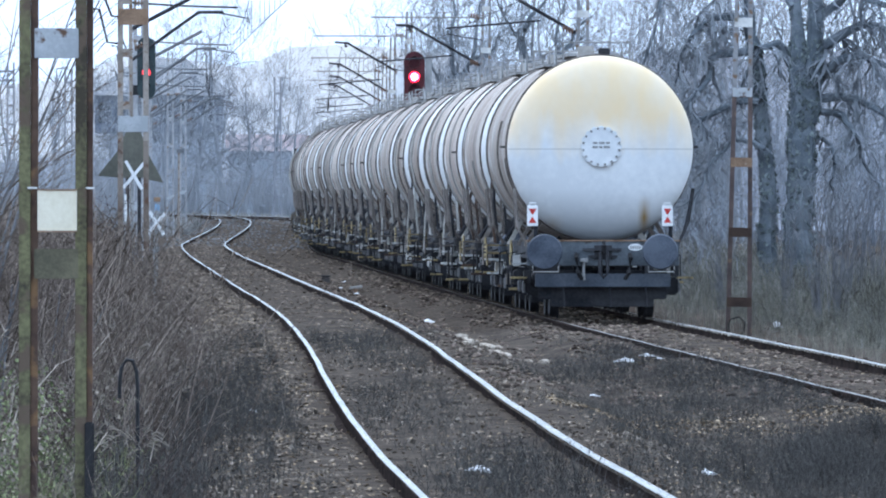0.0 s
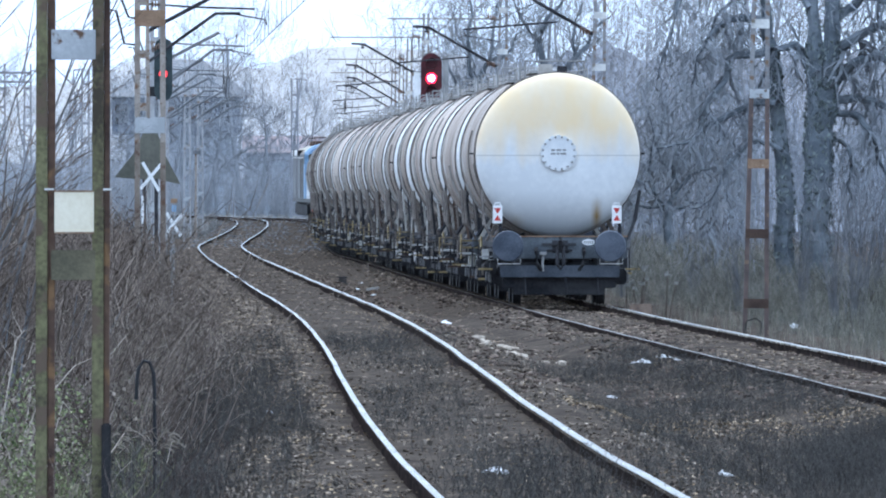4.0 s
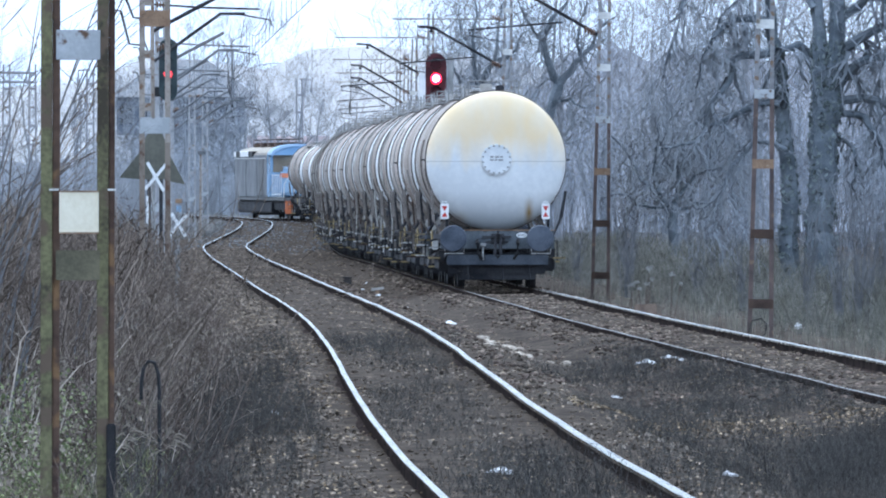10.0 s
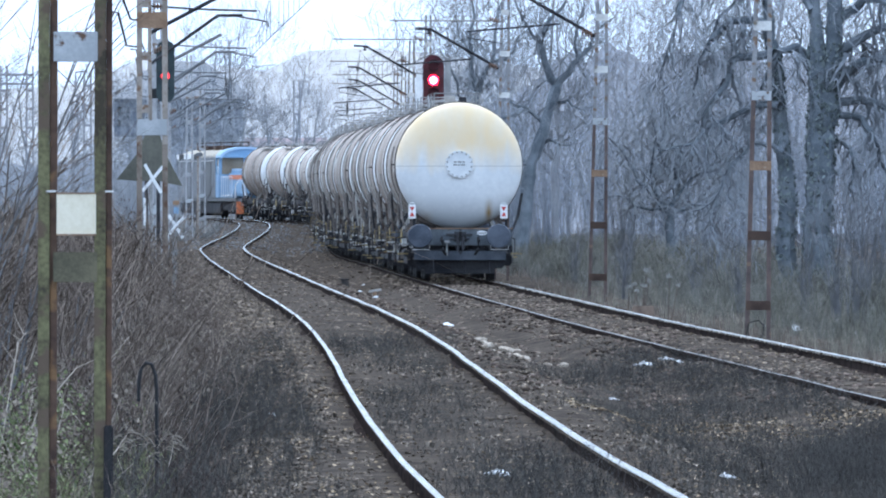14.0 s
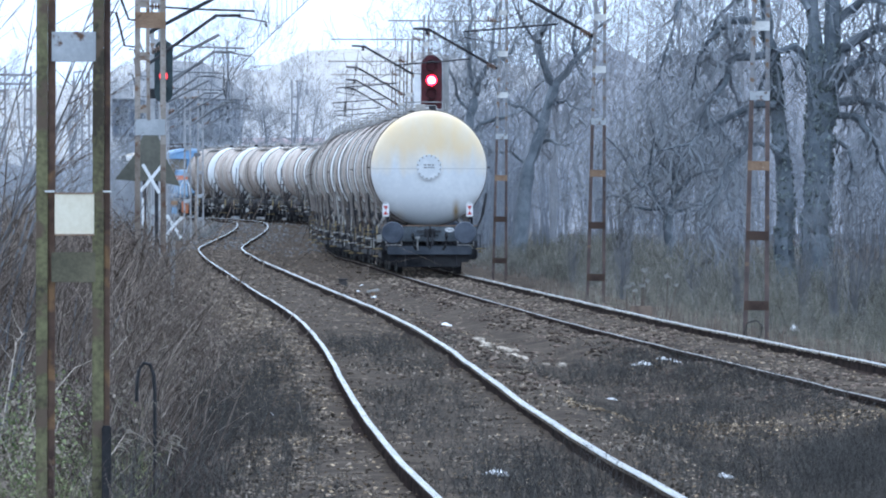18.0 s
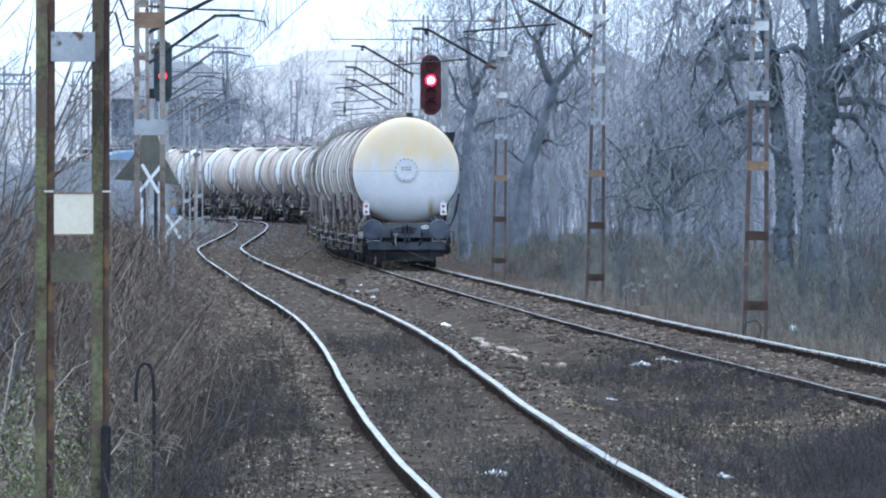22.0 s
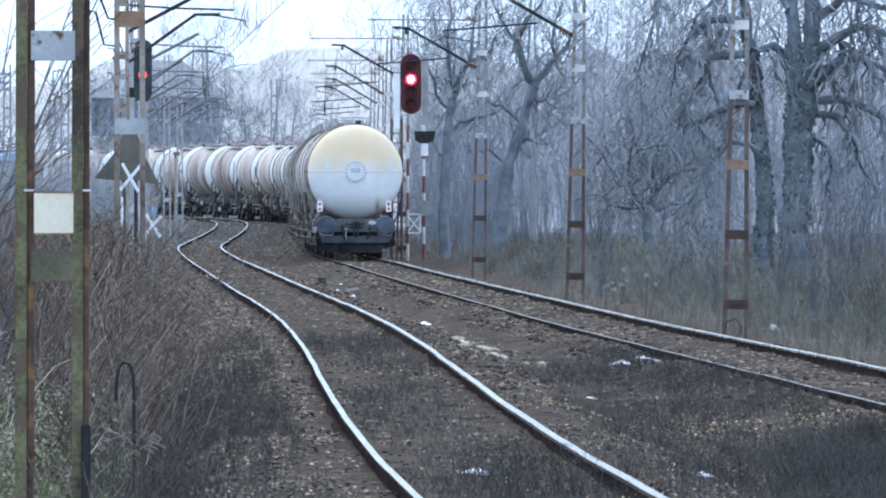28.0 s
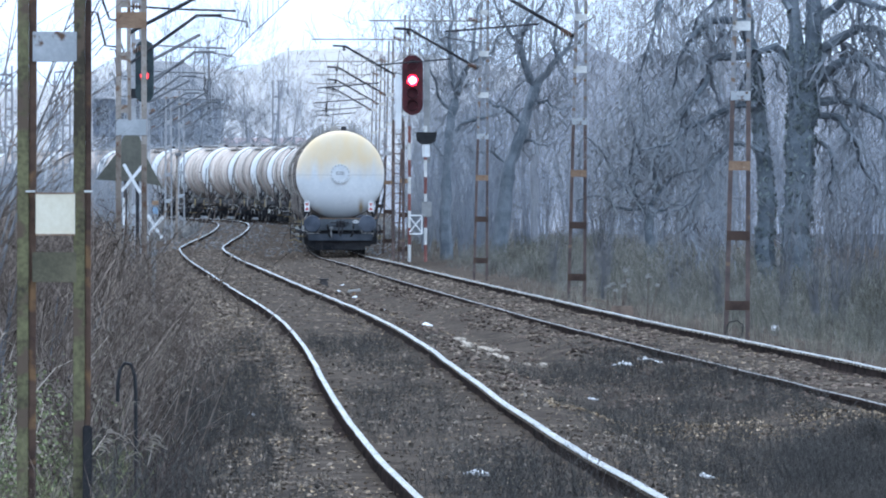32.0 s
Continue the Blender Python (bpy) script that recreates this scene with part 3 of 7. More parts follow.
MAST_R = [(191, 5.12), (257, 3.42), (323, 1.68), (392, -0.5), (458, -1.2), (524, -1.7), (590, -2.3)]
MAST_L = [(128, -3.1), (260, -6.46), (326, -7.75), (392, -9.5), (458, -10.6), (524, -11.05), (590, -11.8), (656, -15.0)]
RIGHT_BATTENS = [DARK_RUST, DARK_RUST, BATTEN_RUST, GREY_STEEL, PALE_STRUT]
for y, x in MAST_R:
    mast = thing("catenary_mast", "rusty two-legged lattice catenary mast with a grey painted top", "catenary mast", pose(x, y, rise(y) - 0.3, 0, 0.9), "catenary masts")
    mast_frame(mast, 8.2, 0.37, 0.15, 0.07, RUST_STEEL, GREY_LEG, 3.9, 1.126, 0.476, 0.15, RIGHT_BATTENS)
    cantilever(mast, -1, 2.6, 5.7 if y < 350 else 6.1)
    if y < 200:
        part("earth_cable", Shape().tube([(-0.2, -0.07, -0.05), (-0.14, -0.07, 0.2), (0.0, -0.07, 0.24), (0.1, -0.07, 0.16), (0.08, -0.07, 0.0), (-0.03, -0.07, -0.12)], 0.012, 6), BLACK, mast)
BROWN_LEG = material("pale_brown_rusted_steel", (0.15, 0.115, 0.095), (0.26, 0.215, 0.18), 0.85, size=0.3, wear=(0.12, 0.07, 0.05), wear_at=0.56)
# paler steels for the masts beyond 300 m, with haze put into the colour
PALE_MAST = material("hazed_mast_steel", (0.3, 0.3, 0.31), (0.44, 0.44, 0.45), 0.7, size=0.4, wear=(0.24, 0.18, 0.14), wear_at=0.6)
FAR_ARM = material("hazed_arm_tube", (0.11, 0.115, 0.125), (0.2, 0.205, 0.215), 0.8, size=0.6)
for y, x in MAST_L:
    near_one = y < 150
    mast = thing("catenary_mast", "pale lattice catenary mast with rusty battens", "catenary mast", pose(x, y, rise(y) - 0.25), "catenary masts")
    paint = TAN_STEEL if y < 300 else PALE_MAST
    if near_one:
        mast_frame(mast, 8.2, 0.28, 0.27, 0.058, BROWN_LEG, TAN_STEEL, 2.75, 1.155, 2.935, 0.175, [GREY_STEEL, BATTEN_RUST])
    else:
        mast_frame(mast, 8.2, 0.3, 0.2, 0.075, paint, paint, 2.75, 1.155, 0.63, 0.175, [paint, GREY_STEEL, paint])
    left_cantilever(mast, DARK_STEEL if y < 300 else FAR_ARM)

# the near mast beside the view
near = thing("catenary_mast", "mossy olive two-legged mast with a white enamel plate", "catenary mast", pose(-1.905, 62, -0.25, 0, 0.1), "catenary masts")
FLANGE_RUST = material("mottled_orange_rust", (0.06, 0.038, 0.032), (0.15, 0.095, 0.07), 0.9, size=0.5, fine=10, wear=(0.24, 0.14, 0.075), wear_at=0.55)
MOSSY_BATTEN = material("mossy_batten", (0.09, 0.085, 0.06), (0.17, 0.15, 0.1), 0.85, size=0.2)
for cx in (-0.147, 0.147):
    web = Shape().box(cx - 0.048, cx + 0.012, -0.055, -0.03, -0.9, 8.2, cut=0.004)
    part("leg", web, OLIVE_STEEL, near, "mossy olive channel leg")
    part("flange", Shape().box(cx + 0.012, cx + (0.05 if cx < 0 else 0.042), -0.028, 0.05, -0.9, 8.2, cut=0.004), FLANGE_RUST, near, "rust-brown inner flange")
for z, m in ((1.825, MOSSY_BATTEN), (2.977, GREY_STEEL), (4.13, GREY_STEEL), (5.28, GREY_STEEL)):
    part("batten", Shape().box(-0.115, 0.115, -0.062, -0.056, z - 0.078, z + 0.078, cut=0.002), m, near)
    part("rear_batten", Shape().box(-0.115, 0.115, 0.052, 0.058, z - 0.078, z + 0.078, cut=0.002), m, near)
cantilever(near, 1, 2.9)
part("cable_guard", Shape().box(0.15, 0.2, -0.1, -0.058, -0.6, 1.0, cut=0.008), BLACK, near, "black cable guard")
curve = [(-0.098 + 0.206 * k / 10, -0.068 - 0.045 * (1 - (k / 5 - 1) ** 2)) for k in range(11)]


def curved_sheet(z0, z1, grow_by):
    """A thin sheet bent round an upright axis."""
    ring = [(x, y - grow_by) for x, y in curve] + [(x, y + 0.006) for x, y in reversed(curve)]
    n = len(ring)
    return Shape().add([(x, y, z0) for x, y in ring] + [(x, y, z1) for x, y in ring], [(i, (i + 1) % n, (i + 1) % n + n, i + n) for i in range(n)] + [tuple(range(n - 1, -1, -1)), tuple(range(n, 2 * n))])


sign = part("sign_plate", curved_sheet(1.997, 2.207, 0.0), CREAM_PLATE, near, "blank off-white bowed enamel plate with rusty rims", smooth=True)
for z in (1.991, 2.207):
    part("rusty_rim", curved_sheet(z, z + 0.008, 0.003), BATTEN_RUST, sign)
part("clamp_strip", Shape().box(-0.15, -0.1, -0.067, -0.058, 2.216, 2.226).box(0.155, 0.2, -0.067, -0.058, 2.216, 2.226), PALE_STRUT, sign, "pale clamp strip")


def wires(centre, masts, side):
    s = Shape()
    pts = [(centre(y), y, rise(y)) for y, _ in masts]
    pts = [(centre(pts[0][1] - 66), pts[0][1] - 66, 0)] + pts
    for (x0, y0, r0), (x1, y1, r1) in zip(pts, pts[1:]):
        s.tube([(x0, y0, 5.5 + r0), (x1, y1, 5.5 + r1)], 0.008, 5)
        mess = [(x0 + (x1 - x0) * k / 10, y0 + (y1 - y0) * k / 10, r0 + (r1 - r0) * k / 10 + 6.75 - 0.85 * (1 - (2 * k / 10 - 1) ** 2)) for k in range(11)]
        s.tube(mess, 0.008, 5)
        for k in range(1, 10):
            s.tube([mess[k], (mess[k][0], mess[k][1], 5.5 + r0 + (r1 - r0) * k / 10)], 0.005, 4)
    return thing("overhead_wire", "thin dark catenary and contact wires with droppers", "overhead wire", shape=s, mats=DARK_STEEL)


wires(right_x, MAST_R, -1)
wires(left_x, [(62, 0), MAST_L[0], (194, 0)] + MAST_L[1:], 1)


# ---- signals ----
def hood(s, x, y, z, r):
    s.tube([(x, y - 0.16, z + r * 0.15), (x, y, z)], [r * 1.02, r], 16, caps=False)


def colour_light_signal():
    sig = thing("railway_signal", "tall colour-light signal showing red on a red and white pole", "railway signal", pose(-0.2, 385, rise(385) - 0.2))
    h = Shape()
    outline = [(0.34 * math.cos(a) * 1.0, 1.62 + 0.34 * math.sin(a)) for a in np.linspace(0, math.pi, 9)] + [(0.34 * math.cos(a), 0.34 + 0.34 * math.sin(a)) for a in np.linspace(math.pi, 2 * math.pi, 9)]
    h.plate([(u, w + 4.75) for u, w in outline], -0.12, 0.1)
    head = part("signal_head", h, FADED_HOUSING, sig, "faded reddish-black oval lamp housing")
    for i, z in enumerate((6.35, 5.9, 5.45, 5.05)):
        s = Shape()
        hood(s, 0, -0.12, z, 0.17)
        part("lamp_hood", s, BLACK, head)
    part("red_lens", Shape().lathe([(0.0, -0.01), (0.09, -0.03), (0.17, 0.0), (0.17, 0.02)], 20, "y", (0, -0.15, 5.88)), RED_LIGHT, head, "lit red lens", smooth=True)
    part("lens_core", Shape().lathe([(0.0, -0.02), (0.10, -0.012), (0.11, 0.0)], 20, "y", (0, -0.19, 5.88)), RED_CORE, head)
    part("white_backplate", Shape().box(-0.56, -0.36, -0.06, -0.04, 4.3, 6.1, cut=0.005), WHITE_PAINT, sig, "white marker strip")
    part("upper_post", Shape().box(0.36, 0.56, -0.08, 0.08, 3.2, 6.6, cut=0.01), PIPE_GREY, sig)
    for i in range(8):
        part("pole_band", Shape().tube([(0.42, -0.1, i * 0.55), (0.42, -0.1, i * 0.55 + 0.55)], 0.05, 10), PALE_STRUT if i % 2 else FADED_RED, sig)
    for i in range(8):
        part("rear_pole_band", Shape().tube([(-0.1, 0.1, i * 0.55), (-0.1, 0.1, i * 0.55 + 0.55)], 0.05, 10), FADED_RED if i % 2 else PALE_STRUT, sig)
    part("shunt_lamp", Shape().plate([(0.1, 4.2), (0.8, 4.2), (0.74, 3.9), (0.55, 3.8), (0.3, 3.8), (0.15, 3.9)], -0.2, 0.05), BLACK, sig, "black lower lamp box")
    part("lamp_neck", Shape().tube([(0.44, -0.08, 3.4), (0.44, -0.08, 3.85)], 0.12, 10), WHITE_PAINT, sig)
    part("relay_box", Shape().box(0.3, 0.62, -0.2, 0.1, 1.45, 1.95, cut=0.02), PIPE_GREY, sig)
    x = Shape()
    for a, b in (((-0.1, 0.95), (0.3, 1.45)), ((0.3, 0.95), (-0.1, 1.45)), ((-0.1, 0.9), (0.3, 0.9)), ((-0.1, 1.5), (0.3, 1.5)), ((0.3, 0.9), (0.3, 1.5))):
        x.tube([(a[0], -0.14, a[1]), (b[0], -0.14, b[1])], 0.025, 6)
    part("step_frame", x, WHITE_PAINT, sig, "white step bracket")
    ladder = Shape()
    for u in (-0.62, -0.3):
        ladder.tube([(u, 0.3, 0), (u, 0.3, 4.6)], 0.045, 6)
    for i in range(14):
        ladder.tube([(-0.62, 0.3, 0.3 + i * 0.32), (-0.3, 0.3, 0.3 + i * 0.32)], 0.02, 6)
    part("ladder", ladder, RUST_STEEL, sig, "rusty service ladder")
    return sig


FADED_HOUSING = material("faded_red_black_housing", (0.05, 0.015, 0.02), (0.13, 0.035, 0.04), 0.7, size=0.5)
colour_light_signal()


def left_signal():
    sig = thing("railway_signal", "dark green signal head with a faint red lamp", "railway signal", pose(-6.93, 300, -0.2))
    o = [(0.23 * math.cos(a), 5.84 + 0.23 * math.sin(a)) for a in np.linspace(0, math.pi, 9)] + [(0.23 * math.cos(a), 4.72 + 0.23 * math.sin(a)) for a in np.linspace(math.pi, 2 * math.pi, 9)]
    head = part("signal_head", Shape().plate(o, -0.1, 0.06), SIGNAL_GREEN, sig, "dark green oval housing")
    for z in (5.85, 5.5, 4.8):
        part("lamp_hood", Shape().tube([(0, -0.22, z + 0.02), (0, -0.1, z)], [0.1, 0.09], 12, caps=False), BLACK, head)
    part("red_lens", Shape().lathe([(0.0, -0.02), (0.11, 0.0), (0.11, 0.02)], 14, "y", (0.0, -0.13, 5.17)), DIM_RED, head, "faint red lens")
    part("post", Shape().tube([(-0.02, 0.1, -0.2), (-0.02, 0.1, 5.6)], 0.07, 10), WHITE_PAINT, sig, "white post")
    part("relay_box", Shape().box(-0.38, -0.1, -0.08, 0.1, 4.6, 4.85, cut=0.01), BLACK, sig)
    return sig


left_signal()


def crossing_board():
    """Olive sheet-metal board with sloping wings beyond the second mast."""
    sh = thing("trackside_board", "olive sheet-metal board with sloping wings beside the line", "board", pose(-4.844, 200, 0))
    part("shield", Shape().plate([(-0.17, 2.19), (0.17, 2.19), (0.17, 2.86), (0.115, 2.975), (-0.115, 2.975), (-0.17, 2.86)], 0.0, 0.05), OLIVE_BOARD, sh)
    part("wing", Shape().plate([(-0.6, 2.22), (-0.16, 2.185), (-0.16, 2.775)], 0.06, 0.1), OLIVE_BOARD, sh)
    part("wing", Shape().plate([(0.16, 2.175), (0.51, 2.105), (0.16, 2.775)], 0.06, 0.1), OLIVE_BOARD, sh)
    for x in (-0.1, 0.1):
        part("post", Shape().tube([(x, 0.1, -0.5), (x, 0.1, 2.8)], 0.03, 8), DARK_STEEL, sh)
    return sh


OLIVE_BOARD = material("dull_olive_sheet", (0.09, 0.09, 0.075), (0.15, 0.145, 0.12), 0.8, size=0.8)
crossing_board()


def crossing_cross(x, y, z, arm, up, down):
    s = thing("crossing_sign", "white crossed-board railway crossing sign on a thin post", "crossing sign", pose(x, y, rise(y)), "crossing signs")
    for a in (up, down):
        part("cross_board", Shape().box(-arm, arm, -0.008, 0.008, -0.026, 0.026, cut=0.003), WHITE_PAINT, s, at=pose(0, -0.02 if a > 0 else 0.015, z, 0, a, 0))
    part("post", Shape().tube([(-0.03, 0.06, -0.6), (-0.03, 0.06, z + 0.06)], 0.025, 8), PIPE_GREY, s)
    return s


crossing_cross(-4.59, 190, 2.22, 0.265, 60, -50)
crossing_cross(-4.18, 188, 1.457, 0.215, 58, -50)

def marker_post(x, y, top, mat, label):
    p = thing("marker_post", label, "post", pose(x, y, ground_z(x, y) - 0.1))
    for k in range(5):
        z0 = top * k / 5
        part("band", Shape().tube([(0, 0, z0 + 0.002), (0, 0, z0 + top / 5 - 0.002)], 0.022, 8), WHITE_PAINT if k % 2 == 0 else mat, p)


marker_post(-4.87, 196, 2.35, PIPE_GREY, "white and grey banded post at the crossing")
marker_post(-4.74, 195, 2.1, FADED_RED, "red and white banded post at the crossing")
small_sign = thing("trackside_sign", "small orange and blue plates on a thin post", "sign", pose(-6.66, 300, ground_z(-6.66, 300) - 0.1))
part("post", Shape().tube([(0, 0.03, 0), (0, 0.03, 2.2)], 0.02, 8), PIPE_GREY, small_sign)
part("orange_plate", Shape().box(-0.085, 0.085, -0.01, 0.01, 2.0, 2.11, cut=0.004), BATTEN_RUST, small_sign, "dull orange plate")
part("blue_plate", Shape().box(-0.06, 0.06, -0.01, 0.01, 1.78, 1.94, cut=0.004), LOCO_BLUE, small_sign, "blue plate")

lp = thing("signal_lamp_post", "thin dark post with a small black lamp box", "lamp post", pose(-10.55, 518, rise(518)))
part("post", Shape().tube([(0, 0, -0.5), (0, 0, 3.6)], 0.04, 8), TAN_STEEL, lp)
part("lamp_box", Shape().box(-0.1, 0.2, -0.12, 0.12, 3.5, 3.66, cut=0.03), FAR_ARM, lp)


# ---- the train ----
def wheel_mesh():
    s = Shape().lathe([(0.09, -0.11), (0.09, -0.06), (0.36, -0.05), (0.40, -0.07), (0.46, -0.07), (0.46, 0.04), (0.49, 0.045), (0.49, 0.07), (0.42, 0.07), (0.38, 0.03), (0.09, 0.04)], 24, "x")
    return s.mesh("wheel", DARK_STEEL, True)


AXLE_GREY = material("grey_greasy_cover", (0.1, 0.1, 0.11), (0.2, 0.2, 0.21), 0.6, size=0.3)
WHEEL = wheel_mesh()


def bogie(parent, y):
    b = part("bogie", Shape().box(-1.0, 1.0, -0.22, 0.22, 0.5, 0.72, cut=0.02), DARK_STEEL, parent, "grimy two-axle bogie", at=(0, y, 0))
    # end and brake beams added broad, as dark fill for the shaded gap below
    for a in (-1.45, 1.45):
        part("end_beam", Shape().box(-1.0, 1.0, a - 0.05, a + 0.05, 0.28, 0.62, cut=0.02), DARK_STEEL, b)
    for side in (-1, 1):
        f = Shape()
        f.box(side * 1.02 - 0.06, side * 1.02 + 0.06, -1.25, 1.25, 0.52, 0.68, cut=0.02)
        f.box(side * 1.02 - 0.07, side * 1.02 + 0.07, -0.4, 0.4, 0.36, 0.52, cut=0.02)
        for k in (-0.22, 0, 0.22):
            f.lathe([(0.07, 0.36), (0.075, 0.4), (0.07, 0.44), (0.075, 0.5), (0.07, 0.56)], 10, "z", (side * 1.09, k, 0))
        part("side_frame", f, DARK_STEEL, b)
        for a in (-0.9, 0.9):
            part("axlebox", Shape().box(side * 1.08 - 0.1, side * 1.08 + 0.12, a - 0.16, a + 0.16, 0.34, 0.62, cut=0.03), DARK_STEEL, b)
            part("axle_cover", Shape().box(side * 1.21 - 0.02, side * 1.21 + 0.02, a - 0.12, a + 0.12, 0.38, 0.56, cut=0.015), AXLE_GREY, b, "grey axlebox cover")
    for a in (-1.42, -0.38, 0.38, 1.42):
        part("brake_beam", Shape().box(-0.8, 0.8, a - 0.04, a + 0.04, 0.16, 0.42, cut=0.015), DARK_STEEL, b)
    for a in (-0.9, 0.9):
        for side in (-1, 1):
            part("wheel", WHEEL, None, b, at=pose(side * 0.74, a, 0.46, 0, 0, 0 if side < 0 else 180))
        part("axle", Shape().tube([(-0.8, a, 0.46), (0.8, a, 0.46)], 0.08, 10), DARK_STEEL, b)
    return b


def girdle(r, width, a0, a1, side, n=10, out=0.03):
    """A flat band laid on the barrel from angle a0 to a1 (degrees above the horizontal) on one side; the barrel's axis is the origin."""
    v, f = [], []
    for k in range(n + 1):
        a = radians(a0 + (a1 - a0) * k / n)
        for rr in (r - 0.01, r + out):
            for y in (-width / 2, width / 2):
                v.append((side * rr * math.cos(a), y, rr * math.sin(a)))
    for k in range(n):
        b = 4 * k
        f += [(b, b + 1, b + 5, b + 4), (b + 2, b + 6, b + 7, b + 3), (b, b + 4, b + 6, b + 2), (b + 1, b + 3, b + 7, b + 5)]
    f += [(0, 2, 3, 1), (4 * n, 4 * n + 1, 4 * n + 3, 4 * n + 2)]
    return Shape().add(v, f)


def tank_wagon(half, fit):
    """half: half the barrel length; fit: how its side is fitted out."""
    w = thing("tank_wagon", "white-ended tank wagon with a dirt-brown barrel, seen from behind", "tank wagon", group="tank wagons of the train")
    r, zc = 1.45, 2.63
    rnd = random.Random(60 + fit)
    prof = [(r, -half), (r, half)]
    part("barrel", Shape().lathe(prof, 64, "y", (0, 0, zc)), BARREL, w, "brown-grey dirt-streaked tank barrel", smooth=True)
    for s_ in (-1, 1):
        head = [(r + 0.003, 0), (r + 0.003, 0.06), (r * 0.985, 0.12), (r * 0.95, 0.18), (r * 0.88, 0.25), (r * 0.75, 0.32), (r * 0.55, 0.38), (r * 0.3, 0.415), (0.02, 0.43)]
        hd = part("tank_end", Shape().lathe([(a, s_ * (half + b)) for a, b in head], 64, "y", (0, 0, zc)), HEAD_CLEAN, w, "white dished tank end", smooth=True)
        if s_ < 0:
            c = Shape()
            pts = []
            for k in range(96):
                a = 2 * math.pi * k / 96
                pts.append((math.cos(a) * (0.315 + 0.012 * math.cos(16 * a)), zc + 0.03 + math.sin(a) * (0.315 + 0.012 * math.cos(16 * a))))
            c.plate(pts, -half - 0.475, -half - 0.41)
            cap = part("inspection_cover", c, COVER_WHITE, hd, "round bolted white cover")
            for k in range(16):
                a = 2 * math.pi * (k + 0.5) / 16
                cap_b = Shape().lathe([(0.02, -0.02), (0.02, 0.0)], 8, "y", (0.285 * math.cos(a), -half - 0.475, zc + 0.03 + 0.285 * math.sin(a)))
                part("bolt", cap_b, PIPE_GREY, cap)
            t = Shape()
            for row, (zz, wds) in enumerate(((0.085, (0.07, 0.09, 0.06)), (0.02, (0.08, 0.05, 0.1)))):
                x = -sum(wds) / 2 - 0.02
                for wd in wds:
                    t.box(x, x + wd, -half - 0.479, -half - 0.475, zc + zz - 0.018, zc + zz + 0.018)
                    x += wd + 0.02
            part("lettering", t, PIPE_GREY, cap, "faint unreadable grey lettering")
    for y in (0.25 - half, half - 0.25):
        part("stiffening_ring", Shape().lathe([(r + 0.0, y - 0.04), (r + 0.03, y - 0.03), (r + 0.03, y + 0.03), (r, y + 0.04)], 48, "y", (0, 0, zc)), RING, w, smooth=True)
    # bands and saddles that hold the barrel on the frame
    for sx in (-1, 1):
        for k, y in enumerate((-half + 0.9, 0.4 * fit % 1.5 - 0.6, half - 0.9)):
            top = (-6, 18, -20, 35, -12)[(k + fit) % 5]
            mat = (RING, PALE_BAND, RING, BARREL, PALE_BAND)[(k * 2 + fit) % 5]
            part("barrel_band", girdle(r, 0.13, -52, top, sx), mat, w, at=(0, y, zc), smooth=True)
            foot = (sx * 1.08, sx * 1.16, sx * 0.86, sx * 0.93)
            part("saddle_strut", Shape().add([(foot[0], y - 0.08, 1.1), (foot[1], y - 0.08, 1.1), (foot[1], y + 0.08, 1.1), (foot[0], y + 0.08, 1.1),
                                              (foot[2], y - 0.06, 1.5), (foot[3], y - 0.06, 1.5), (foot[3], y + 0.06, 1.5), (foot[2], y + 0.06, 1.5)],
                                             [(3, 2, 1, 0), (4, 5, 6, 7), (0, 1, 5, 4), (1, 2, 6, 5), (2, 3, 7, 6), (3, 0, 4, 7)]), mat, w)
    # ladder up the barrel to the walkway
    if fit in (1, 3, 5):
        ly = 0.4 * fit - 1.6
        for v in (ly - 0.2, ly + 0.2):
            arc = [(-(r + 0.08) * math.cos(radians(a)), v, zc + (r + 0.08) * math.sin(radians(a))) for a in range(-38, 71, 18)]
            part("ladder_rail", Shape().tube([(-1.25, v, 0.75), (-1.24, v, 1.3), *arc], 0.018, 6), PALE_BAND, w, "long ladder rail")
        for k in range(8):
            a = radians(-38 + 14 * k)
            x, z = -(r + 0.08) * math.cos(a), zc + (r + 0.08) * math.sin(a)
            part("rung", Shape().tube([(x, ly - 0.2, z), (x, ly + 0.2, z)], 0.012, 6), PIPE_GREY, w)
    # railings, ladder and hose posts on the end platform
    for e in ((1,) if fit == 0 else (-1, 1)):
        y = e * (half + 0.62)
        heights = (2.3, 2.9, 1.8, 2.5, 3.2, 2.0)
        for k, x in enumerate((-1.24, -1.08, -0.85)):
            h = heights[(fit + 2 * k + e) % 6]
            part("platform_post", Shape().tube([(x, y, 1.1), (x * 1.06, y, 1.8), (x * 1.02, y, h)], 0.024, 6), (DARK_STEEL, RING, DARK_STEEL, PALE_BAND, DARK_RUST)[(fit + 2 * k) % 5], w)
        part("platform_rail", Shape().tube([(-1.24, y, 2.0), (-1.05, y, 2.05), (-0.2, y, 2.02)], 0.022, 6), DARK_STEEL, w)
        part("end_brace", Shape().tube([(-1.12, y - e * 0.1, 1.15), (-0.75, y - e * 0.2, 1.75)], 0.045, 6), DARK_STEEL, w)
